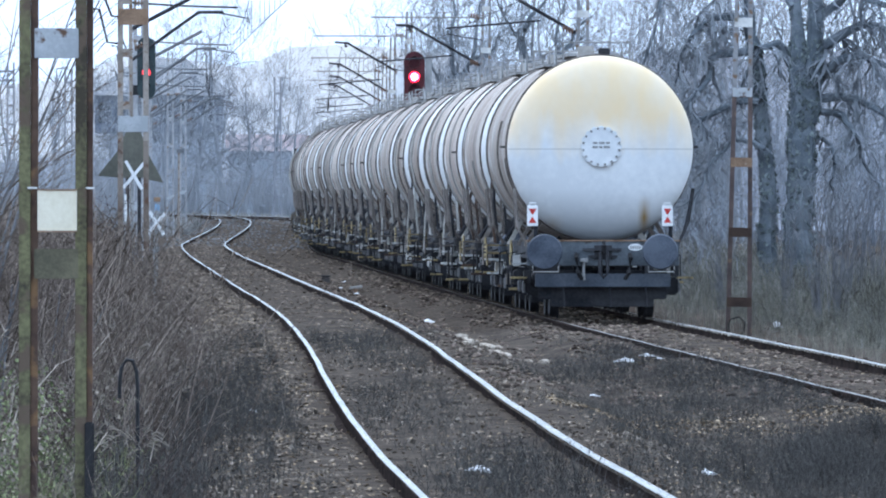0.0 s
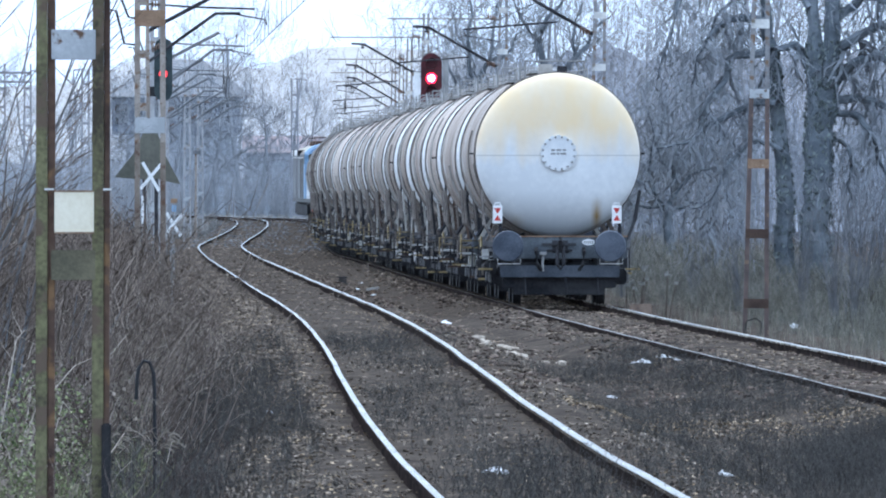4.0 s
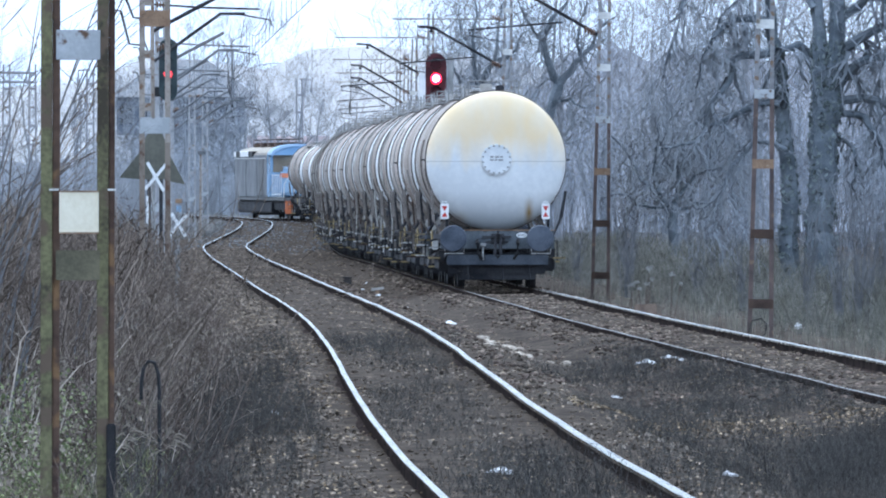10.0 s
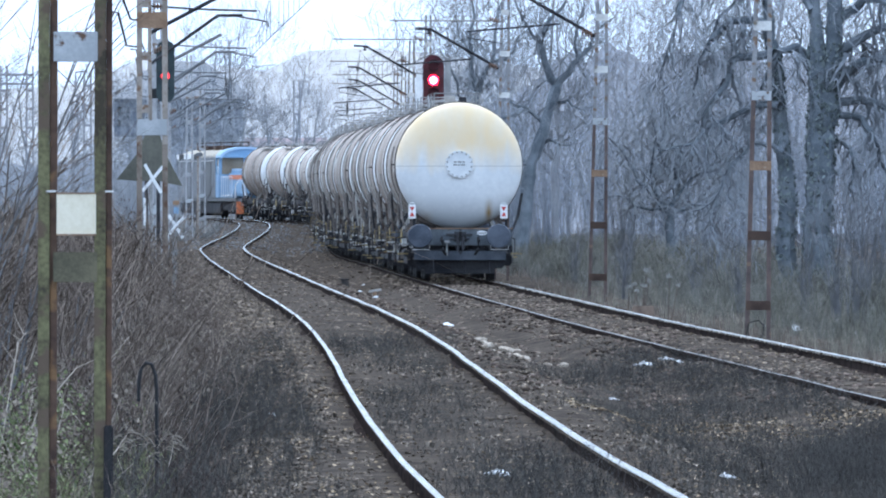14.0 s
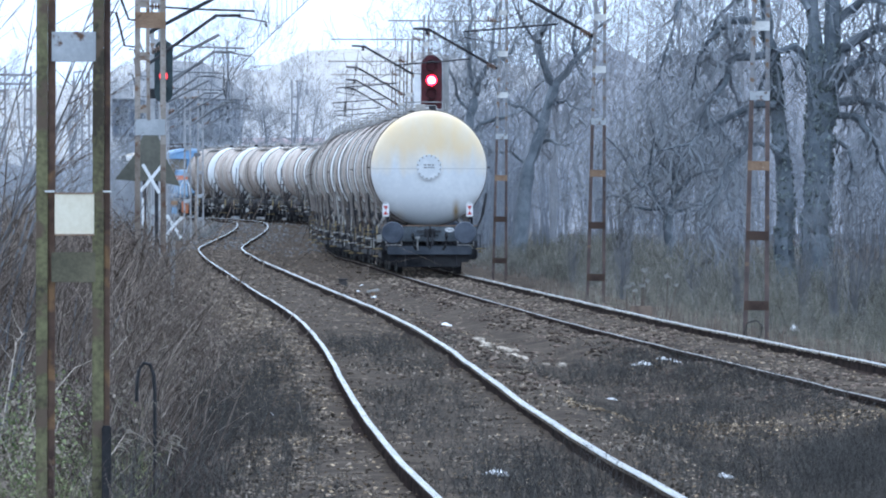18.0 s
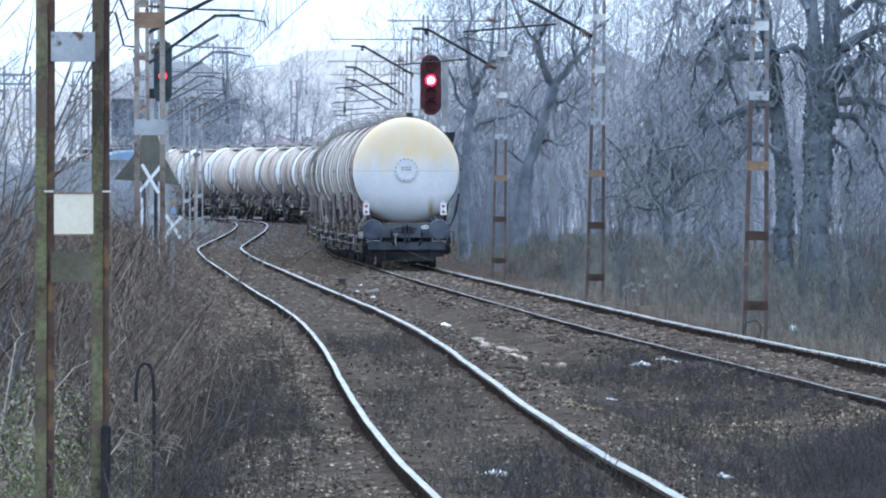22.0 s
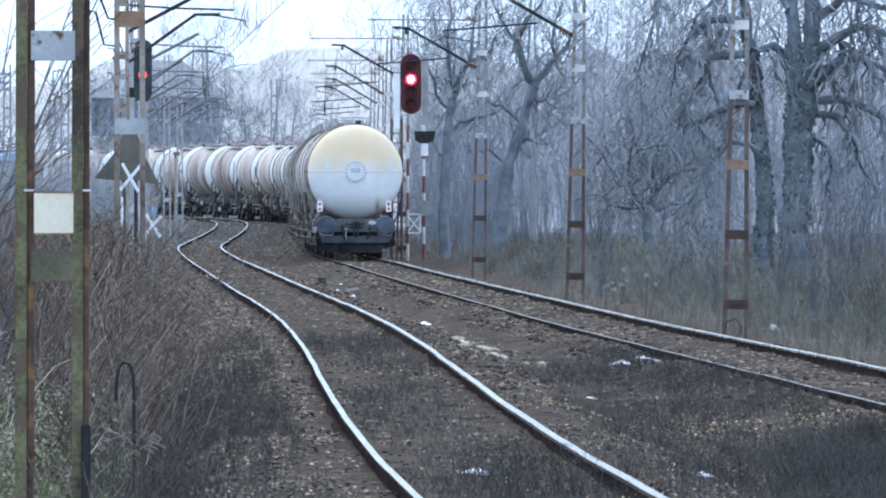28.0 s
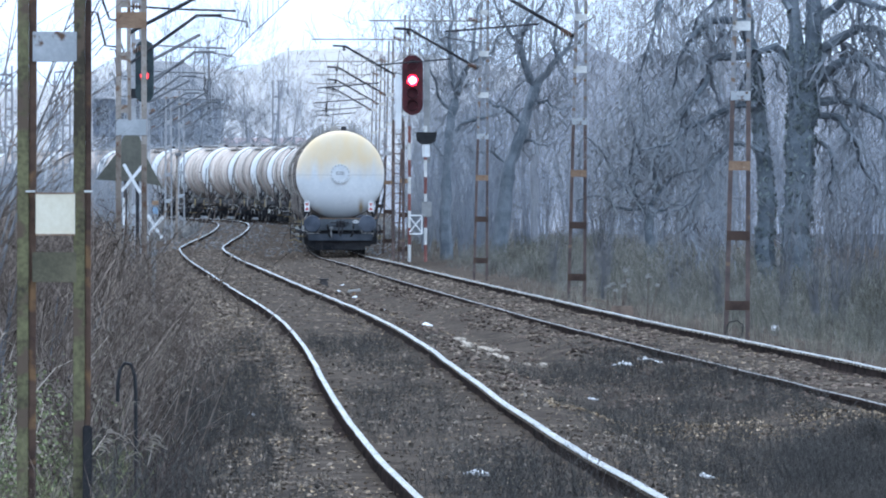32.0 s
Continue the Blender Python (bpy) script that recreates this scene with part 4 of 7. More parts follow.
    # underframe
    for sx in (-1, 1):
        part("side_sill", Shape().box(sx * 1.02 - 0.07, sx * 1.02 + 0.07, -5.55, 5.55, 0.9, 1.16, cut=0.015), DARK_STEEL, w)
        # open brackets, steps and valve boxes that stick out beside the sill
        for k in range(6):
            y = -4.9 + k * 1.9 + rnd.uniform(-0.5, 0.5)
            paint = (DARK_STEEL, OCHRE, PALE_STRUT, DARK_STEEL, RING, DARK_RUST)[(k + 2 * fit) % 6]
            reach, z = rnd.uniform(1.22, 1.5), rnd.uniform(0.62, 1.02)
            if k % 2:
                part("step_plate", Shape().box(min(sx * 1.09, sx * reach), max(sx * 1.09, sx * reach), y - 0.15, y + 0.15, z - 0.35, z - 0.315, cut=0.004), paint, w, "small worn step plate")
                part("step_hanger", Shape().tube([(sx * reach * 0.97, y, z - 0.33), (sx * reach * 0.97, y, 0.95), (sx * 1.05, y, 1.0)], 0.016, 6), DARK_STEEL, w)
            else:
                part("frame_fitting", Shape().box(sx * 1.16 - 0.06, sx * 1.16 + 0.06, y - 0.14, y + 0.12, z - 0.2, z, cut=0.012), paint, w)
        for y in (-5.2, 5.2):
            if sx < 0 and (fit + (y > 0)) % 3:
                part("hand_brake_frame", Shape().box(-1.44, -1.1, y - 0.18, y + 0.18, 0.93, 0.96, cut=0.004).box(-1.44, -1.1, y - 0.18, y - 0.15, 1.06, 1.085).box(-1.44, -1.42, y - 0.18, y + 0.18, 0.74, 1.085), OCHRE if fit in (0, 2, 3) else RING, w, "open step frame at the wagon's corner")
            part("footstep", Shape().box(sx * 1.3 - 0.12, sx * 1.3 + 0.12, y - 0.16, y + 0.16, 0.6, 0.63), PALE_STRUT if (fit + (y > 0)) % 2 else OCHRE, w, "worn footstep")
            if sx < 0:
                part("footstep", Shape().box(-1.4, -1.16, y - 0.16, y + 0.16, 0.82, 0.845), PALE_STRUT if (fit + (y > 0)) % 3 else PIPE_GREY, w, "worn upper footstep")
            if sx > 0:
                part("brace", Shape().tube([(1.40, y, 1.85), (1.3, y, 1.35), (1.18, y, 1.1)], 0.024, 8), DARK_STEEL, w, "dark end brace")
                part("brace", Shape().tube([(1.44, y + 0.3, 2.0), (1.36, y + 0.2, 1.5), (1.1, y, 0.9)], 0.03, 8), BLACK, w, "dark end brace")
            else:
                part("brace", Shape().tube([(-1.36, y + 0.2, 2.0), (-1.32, y, 1.4), (-1.15, y, 1.1)], 0.03, 8), RING, w, "rusty end brace")
        if fit in (0, 2, 5):
            y = 0.35 - half
            part("sign_holder", Shape().box(min(sx * 1.46, sx * 1.55), max(sx * 1.46, sx * 1.55), y - 0.1, y + 0.1, 2.64, 2.67), DARK_STEEL, w, "small dark sign holder on the barrel")
        part("brake_wheel", Shape().lathe([(0.2, 0), (0.24, 0.02), (0.2, 0.04), (0.16, 0.02)], 18, "x", (sx * 1.2, 1.2, 0.95)), OCHRE, w, "ochre brake wheel")
        part("drain_pipe", Shape().tube([(sx * 0.4, 0.3, 1.2), (sx * 0.9, 0.3, 0.95), (sx * 1.25, 0.3, 0.7)], 0.06, 10), DARK_STEEL, w)
    part("centre_sill", Shape().box(-0.25, 0.25, -5.5, 5.5, 0.82, 1.12), DARK_STEEL, w)
    part("brake_cylinder", Shape().lathe([(0.2, -0.5), (0.22, -0.4), (0.22, 0.4), (0.1, 0.5)], 16, "y", (-0.5, -1.2, 0.72)), DARK_STEEL, w)
    part("air_tank", Shape().lathe([(0.1, -0.7), (0.2, -0.6), (0.2, 0.6), (0.1, 0.7)], 16, "y", (0.55, 1.0, 0.7)), DARK_STEEL, w)
    for e in (-1, 1):
        y = e * 5.62
        hs = part("headstock", Shape().box(-1.18, 1.18, y - 0.09, y + 0.09, 0.80, 1.18, cut=0.015), GRIMY_BEAM, w, "grimy buffer beam")
        for sx in (-1, 1):
            bf = Shape().lathe([(0.13, 0.0), (0.13, e * 0.3), (0.11, e * 0.3), (0.11, e * 0.5)], 20, "y", (sx * 0.9 - 0.03, y, 1.02))
            buf = part("buffer", bf, DARK_STEEL, w, "greasy round buffer", smooth=True)
            part("buffer_head", Shape().lathe([(0.26, e * 0.5), (0.28, e * 0.53), (0.26, e * 0.565), (0.12, e * 0.58), (0.01, e * 0.585)], 28, "y", (sx * 0.9 - 0.03, y, 1.02)), GRIMY_BEAM, buf, smooth=True)
            fr = Shape()
            fr.tube([(sx * 0.9 - 0.2, y + e * 0.2, 0.8), (sx * 0.9 - 0.2, y + e * 0.2, 0.71), (sx * 0.9 + 0.2, y + e * 0.2, 0.71), (sx * 0.9 + 0.2, y + e * 0.2, 0.8)], 0.009, 6)
            part("shunter_handle", fr, PALE_STRUT, w, "pale shunter's grab handle")
            part("lamp_bracket", Shape().box(sx * 1.05 - 0.03, sx * 1.05 + 0.03, y + e * 0.02, y + e * 0.06, 1.16, 1.5), DARK_STEEL, w)
        hook = Shape().box(-0.14, 0.14, y + e * 0.09 - 0.01, y + e * 0.09 + 0.01, 0.9, 1.12, cut=0.003).box(-0.32, 0.28, y + e * 0.12 - 0.015, y + e * 0.12 + 0.015, 1.03, 1.075, cut=0.005).box(-0.24, 0.22, y + e * 0.12 - 0.015, y + e * 0.12 + 0.015, 0.93, 0.965, cut=0.005)
        hook.tube([(0, y + e * 0.1, 1.03), (0, y + e * 0.35, 1.04), (0, y + e * 0.42, 1.12), (0, y + e * 0.34, 1.17)], [0.05, 0.05, 0.04, 0.03], 8)
        hook.tube([(-0.05, y + e * 0.3, 1.02), (-0.06, y + e * 0.34, 0.7), (0, y + e * 0.34, 0.62), (0.06, y + e * 0.34, 0.7), (0.05, y + e * 0.3, 1.02)], 0.03, 6)
        part("coupling_hook", hook, DARK_STEEL, w, "dark screw coupling")
        for sx in (-0.42, 0.42):
            part("brake_hose", Shape().tube([(sx, y + e * 0.1, 0.98), (sx, y + e * 0.25, 0.92), (sx * 0.95, y + e * 0.27, 0.7), (sx * 0.8, y + e * 0.2, 0.6)], 0.035, 8), BLACK, w)
        bar = part("end_platform", Shape().box(-1.05, 1.05, y - 0.08, y + 0.1, 0.47, 0.68, cut=0.01), GRIMY_BEAM, w, "dark lower cross member")
        for sx in (-0.95, 0.95):
            part("hanger", Shape().box(sx - 0.04, sx + 0.04, y - 0.05, y + 0.05, 0.6, 0.9), DARK_STEEL, w)
        bogie(w, e * 3.95)
    # roof walkway
    part("walkway", Shape().box(-0.42, 0.42, -2.6, 2.6, zc + r + 0.02, zc + r + 0.06), PIPE_GREY, w, "grey grating walkway on top")
    for sx in (-0.62, 0.62):
        part("roof_railing", Shape().tube([(sx, -2.4, zc + r - 0.15), (sx, -2.25, zc + r + 0.1), (sx, 2.25, zc + r + 0.1), (sx, 2.4, zc + r - 0.15)], 0.014, 6), PIPE_GREY, w, "thin grey roof railing")
    for sx in (-0.55, 0.5):
        for y in (-half + 0.7, -1.2, 1.4):
            part("walkway_post", Shape().tube([(sx, y, zc + r - 0.12), (sx, y, zc + r + 0.22)], 0.016, 6), PIPE_GREY, w)
    part("walkway_rail", Shape().tube([(-0.55, -half + 0.7, zc + r + 0.22), (0.5, -half + 0.7, zc + r + 0.22)], 0.016, 6), PIPE_GREY, w)
    part("valve_box", Shape().box(-0.3, -0.05, -half + 1.0, -half + 1.3, zc + r - 0.02, zc + r + 0.17, cut=0.015), PALE_BAND, w, "pale valve box on the roof")
    part("valve_box", Shape().box(0.05, 0.22, -half + 1.5, -half + 1.8, zc + r - 0.02, zc + r + 0.14, cut=0.015), DARK_STEEL, w, "dark valve box on the roof")
    part("walkway", Shape().box(-0.85, -0.45, -half + 0.6, 0.2, zc + r - 0.16, zc + r - 0.12), PIPE_GREY, w, "grey side walkway on top")
    part("manhole", Shape().lathe([(0.32, 0), (0.32, 0.1), (0.36, 0.1), (0.36, 0.13), (0.1, 0.16)], 20, "z", (0, 0.5, zc + r - 0.03)), PIPE_GREY, w)
    return w


GRIMY_BEAM = material("grimy_black_beam", (0.03, 0.03, 0.034), (0.085, 0.08, 0.08), 0.75, size=0.5, spec=0.1)
PALE_BAND = material("grey_beige_band", (0.3, 0.285, 0.265), (0.46, 0.44, 0.415), 0.7, size=0.5, wear=(0.16, 0.12, 0.1))
RING = material("dirty_ring", (0.1, 0.085, 0.078), (0.21, 0.183, 0.166), 0.7, size=0.6)
COVER_WHITE = material("white_cover", (0.62, 0.64, 0.66), (0.74, 0.75, 0.76), 0.5, size=0.3)
BEAM_DARK = material("dark_blue_grey_beam", (0.05, 0.06, 0.078), (0.095, 0.108, 0.13), 0.7, size=0.5)
WAGON_LENGTH = 12.4
WAGONS = 32
kinds = [tank_wagon(4.6, 0), tank_wagon(4.9, 1), tank_wagon(4.35, 2), tank_wagon(3.8, 3), tank_wagon(5.0, 4), tank_wagon(4.7, 5)]
order = [0, 4, 2, 1, 3, 5, 4, 1, 2, 5, 2, 4, 1, 5, 2, 0, 1, 4, 2, 5, 3, 1, 4, 2, 5, 0, 1, 4, 2, 5, 2, 1]
train = [kinds[k] if order.index(k) == i else copy_thing(kinds[k], Matrix()) for i, k in enumerate(order)]

# the last wagon's own equipment: two tail signal plates and the oval number plate
tail = train[0]
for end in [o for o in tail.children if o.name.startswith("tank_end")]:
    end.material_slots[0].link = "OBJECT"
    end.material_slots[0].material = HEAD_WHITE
    end["label"] = "white dished tank end, yellowed in its upper half"
for o in tail.children_recursive:
    kind_of = o.name.split(".")[0]
    if kind_of in ("headstock", "end_platform", "buffer_head"):
        o.material_slots[0].link = "OBJECT"
        o.material_slots[0].material = {"headstock": BEAM_GREY, "end_platform": BEAM_DARK, "buffer_head": BUFFER_BLUE}[kind_of]
        o["label"] = {"headstock": "blue-grey buffer beam with a worn brown edge", "end_platform": "dark lower cross member", "buffer_head": "greasy round buffer head"}[kind_of]
part("beam_edge", Shape().box(-1.2, 1.2, -5.725, -5.6, 1.182, 1.202, cut=0.004), BATTEN_RUST, tail, "thin rusty upper edge of the buffer beam")
part("air_cock", Shape().box(-0.36, -0.24, -5.86, -5.72, 0.86, 0.92, cut=0.01).tube([(-0.3, -5.8, 0.9), (-0.31, -5.82, 0.7), (-0.3, -5.8, 0.58)], 0.022, 6), PIPE_GREY, tail, "pale brake pipe cock")
for sx in (-0.62, 0.1, 0.66):
    part("hanging_rod", Shape().tube([(sx, -5.68, 0.5), (sx + 0.02, -5.68, 0.16)], 0.014, 6), DARK_STEEL, tail, "thin rod below the beam")
for sx in (-1.1, 1.0):
    lamp = part("tail_plate", Shape().box(sx - 0.085, sx + 0.085, -5.72, -5.69, 1.42, 1.74, cut=0.006), WHITE_PAINT, tail, "white tail plate with red triangles")
    tri = Shape().plate([(sx - 0.06, 1.69), (sx + 0.06, 1.69), (sx, 1.59)], -5.726, -5.722).plate([(sx - 0.06, 1.47), (sx + 0.06, 1.47), (sx, 1.57)], -5.726, -5.722)
    part("red_triangles", tri, RED_PAINT, lamp)
    part("plate_grip", Shape().tube([(sx - 0.05, -5.7, 1.74), (sx - 0.05, -5.7, 1.78), (sx + 0.05, -5.7, 1.78), (sx + 0.05, -5.7, 1.74)], 0.01, 6), WHITE_PAINT, lamp)
ov = [(0.5 + 0.11 * math.cos(a), 1.09 + 0.055 * math.sin(a)) for a in np.linspace(0, 2 * math.pi, 24, endpoint=False)]
oval = part("oval_plate", Shape().plate(ov, -5.722, -5.714), WHITE_PAINT, tail, "small white oval plate")
marks = Shape()
for i in range(5):
    marks.box(0.42 + i * 0.035, 0.445 + i * 0.035, -5.726, -5.722, 1.065, 1.115)
part("lettering", marks, PIPE_GREY, oval)
tail["label"] = "last tank wagon with white yellowed end and two red-white tail plates"


def locomotive():
    lo = thing("locomotive", "blue and grey locomotive pulling the tank wagons", "locomotive")
    part("body", Shape().box(-1.5, 1.5, 0.1, 18.8, 1.15, 3.6, cut=0.08), LOCO_GREY, lo, "grey riveted locomotive side")
    arch = [(1.5 * math.cos(a), 3.5 + 0.62 * math.sin(a)) for a in np.linspace(0, math.pi, 15)]
    part("roof", Shape().plate([(u, w - 0.12) for u, w in arch], 0.1, 18.8), ROOF_TAN, lo, "tan-grey curved roof", smooth=True)
    cab = part("cab", Shape().box(-1.5, 1.5, -1.7, 0.08, 1.2, 2.55, cut=0.05), LOCO_BLUE, lo, "light blue rear cab")
    for sx in (-1.42, 1.42):
        for y in (-1.62, -0.1):
            part("cab_pillar", Shape().box(sx - 0.08, sx + 0.08, y - 0.08, y + 0.08, 2.5, 3.6, cut=0.01), LOCO_BLUE, cab, "light blue window pillar")
        part("side_window", Shape().box(sx - 0.02, sx + 0.02, -1.54, -0.18, 2.56, 3.4, cut=0.005), GLASS_TAN, cab, "brownish side window")
    part("cab_pillar", Shape().box(-0.09, 0.09, -1.7, -1.55, 2.5, 3.75, cut=0.01), LOCO_BLUE, cab, "light blue window pillar")
    for sx in (-0.72, 0.72):
        part("cab_window", Shape().box(sx - 0.6, sx + 0.6, -1.66, -1.63, 2.56, 3.6, cut=0.005), GLASS_TAN, cab, "cab window with a tan reflection put into its colour")
    part("cab_roof", Shape().plate(arch, -2.0, 0.08), LOCO_BLUE, lo, "blue arched cab roof", smooth=True)
    part("roof_rim", Shape().plate(arch + [(1.36 * math.cos(a), 3.45 + 0.54 * math.sin(a)) for a in np.linspace(math.pi, 0, 15)], -2.1, -2.0), PALE_BLUE, lo, "pale blue roof rim")
    part("engine_hood", Shape().box(-0.95, 0.95, -8.6, -1.72, 1.3, 2.75, cut=0.14), LOCO_BLUE, lo, "blue nose hood")
    part("hood_top", Shape().box(-0.8, 0.8, -8.4, -1.75, 2.76, 2.86, cut=0.03), PALE_BLUE, lo, "pale blue hood lid")
    part("orange_stripe", Shape().box(-0.97, -0.955, -8.4, -2.0, 2.25, 2.5).box(-0.8, 0.8, -8.62, -8.605, 2.25, 2.5), ORANGE, lo, "orange stripe")
    for y0, y1, m, text in ((17.6, 18.8, WHITE_PAINT, "light vent panel"), (15.2, 17.58, BLACK, "black vent panel"), (10.3, 15.18, WHITE_PAINT, "light vent panel"), (7.9, 10.28, BLACK, "black vent panel")):
        part("roof_panel", Shape().box(-1.56, -1.2, y0, y1, 3.42, 3.72, cut=0.02), m, lo, text)
    part("side_door", Shape().box(-1.53, -1.51, 2.0, 4.6, 1.3, 3.3, cut=0.005), DARK_DOOR, lo, "dark side door")
    part("side_groove", Shape().box(-1.52, -1.505, 0.8, 18.6, 3.3, 3.34), PALE_STRUT, lo)
    for y in (5.6, 12.0):
        part("side_rib", Shape().box(-1.53, -1.505, y - 0.05, y + 0.05, 1.2, 3.25), DARK_DOOR, lo)
    for y in np.linspace(-7.4, -2.4, 6):
        part("railing_bar", Shape().tube([(-1.45, y, 1.2), (-1.45, y, 2.4)], 0.02, 6), WHITE_PAINT, lo, "white railing bar")
    for z in (2.4, 1.35):
        part("top_rail", Shape().tube([(-1.45, -7.4, z), (-1.45, -2.4, z)], 0.022, 6), WHITE_PAINT, lo, "white handrail")
    part("grab_rail", Shape().tube([(-1.45, -8.9, 1.2), (-1.45, -9.0, 1.9), (-1.2, -9.1, 2.3), (-0.95, -9.1, 1.9), (-0.9, -9.1, 1.3)], 0.03, 8), WHITE_PAINT, lo, "bent white grab rail")
    part("cab_ladder", Shape().tube([(-1.55, -1.6, 1.2), (-1.55, -1.6, 3.0)], 0.025, 6).tube([(-1.55, -1.1, 1.2), (-1.55, -1.1, 3.0)], 0.025, 6), PALE_BLUE, lo, "pale cab door rails")
    part("platform", Shape().box(-1.5, 1.5, -9.3, 18.8, 1.0, 1.18, cut=0.02), DARK_DOOR, lo)
    part("buffer_beam", Shape().box(-1.35, 1.35, -9.35, -9.2, 0.75, 1.15, cut=0.02), LOCO_GREY, lo)
    for sx in (-0.9, 0.9):
        part("buffer", Shape().lathe([(0.14, 0), (0.14, -0.4), (0.28, -0.42), (0.24, -0.48), (0.05, -0.5)], 20, "y", (sx, -9.3, 1.06)), DARK_STEEL, lo, smooth=True)
        part("step_guard", Shape().box(sx * 1.35 - 0.2, sx * 1.35 + 0.2, -9.38, -9.2, 0.3, 1.0, cut=0.02), ORANGE, lo, "orange-red step guard")
    for y in (-5.0, 14.4):
        bogie(lo, y)
    part("underframe", Shape().box(-1.25, 1.25, -8.9, 18.6, 0.5, 0.99, cut=0.05), DARK_STEEL, lo, "dark grimy underframe")
    # long box added as the dark skirt below the body
    part("fuel_tank", Shape().box(-1.4, 1.4, -1.6, 18.4, 0.3, 0.98, cut=0.08), DARK_STEEL, lo)
    for y in (3, 7, 11, 15):
        part("roof_unit", Shape().box(-0.7, 0.7, y - 0.7, y + 0.7, 3.9, 4.2, cut=0.05), DARK_RUST, lo)
        part("roof_frame", Shape().tube([(-0.9, y - 1.2, 4.0), (-0.8, y, 4.36), (0.8, y, 4.4), (0.9, y + 1.2, 4.0)], 0.03, 6), DARK_RUST, lo, "rusty frame on the roof")
    return lo


PALE_BLUE = material("pale_blue_paint", (0.36, 0.5, 0.66), (0.46, 0.6, 0.74), 0.55, size=0.8)
# opaque tan colour painted in for the reflection on the cab glass
GLASS_TAN = material("painted_tan_reflection", (0.2, 0.16, 0.12), (0.3, 0.25, 0.19), 0.2, size=1.0, bump=0)
DARK_DOOR = material("dark_loco_door", (0.1, 0.105, 0.11), (0.15, 0.155, 0.16), 0.7, size=0.6)
ROOF_TAN = material("tan_roof", (0.3, 0.26, 0.21), (0.42, 0.38, 0.32), 0.7, size=1.0)
loco = locomotive()


# ---- trees and brush ----
WITHERED = material("withered_leaves", (0.065, 0.05, 0.042), (0.34, 0.285, 0.235), 0.9, size=0.5, bump=0, per_piece=0.7, spec=0.0)
PLUME = material("dry_plume_fluff", (0.17, 0.145, 0.12), (0.31, 0.27, 0.23), 0.95, size=0.3, bump=0, spec=0.0)
GREENS = material("small_green_leaves", (0.06, 0.085, 0.034), (0.33, 0.36, 0.19), 0.8, size=0.7, bump=0, per_piece=0.5, spec=0.05)
BRAMBLE = material("dark_bramble", (0.045, 0.034, 0.032), (0.115, 0.085, 0.075), 0.9, size=1.0, bump=0, per_piece=0.4, spec=0)
RANK_BRUSH = material("dull_olive_bramble", (0.055, 0.055, 0.046), (0.17, 0.165, 0.13), 0.95, size=1.5, bump=0, per_piece=0.5, spec=0)
WHIP = material("dark_bare_shoots", (0.11, 0.112, 0.12), (0.19, 0.19, 0.2), 0.95, size=1.0, bump=0)

def switch(s, pts, radii):
    """A three-sided shoot through the points that ends in a sharp tip, in triangles."""
    verts, faces = [], []
    for p, r in zip(pts[:-1], radii):
        verts += [(p.x + r, p.y, p.z), (p.x - r * 0.5, p.y + r * 0.87, p.z), (p.x - r * 0.5, p.y - r * 0.87, p.z)]
    verts.append(tuple(pts[-1]))
    m = len(pts) - 1
    for k in range(3):
        n = (k + 1) % 3
        for b in range(0, 3 * (m - 1), 3):
            faces += [(b + k, b + n, b + n + 3), (b + k, b + n + 3, b + k + 3)]
        faces.append((3 * (m - 1) + k, 3 * (m - 1) + n, 3 * m))
    return s.add(verts, faces)


def grow(s, start, way, length, r, depth, rnd, droop, twig, split=(2, 4), bend=0.25, sides=(7, 5, 4, 3, 3, 3), slot_twig=1):
    """One branch with its side branches; thick wood goes to `s`, thin wood to `twig`."""
    pts, radii, p, d = [Vector(start)], [r], Vector(start), Vector(way).normalized()
    n = 5 if depth < 3 else 3
    for i in range(n):
        d = (d + Vector((rnd.gauss(0, bend), rnd.gauss(0, bend), rnd.gauss(0, bend) - droop))).normalized()
        p = p + d * (length / n)
        pts.append(p.copy())
        radii.append(r * (1 - 0.62 * (i + 1) / n))
    if depth < 2:
        s.tube(pts, radii, sides[depth], caps=False)
    else:
        switch(twig, pts if depth < 3 else [pts[0], pts[2], pts[3]], [q * (1.25 if depth < 3 else 1.35) for q in radii])
    if depth >= 4 or r < 0.006:
        return
    for _ in range(rnd.randint(*split) + (1 if depth > 1 else 0)):
        k = rnd.randint(1, n)
        side = Vector((rnd.gauss(0, 1), rnd.gauss(0, 1), rnd.gauss(0.25, 0.6)))
        nd = (pts[k] - pts[k - 1]).normalized() * 0.75 + side.normalized() * 0.8
        grow(s, pts[k], nd, length * rnd.uniform(0.5, 0.8), max(radii[k] * rnd.uniform(0.45, 0.7), 0.007), depth + 1, rnd, droop, twig, split, bend, sides)


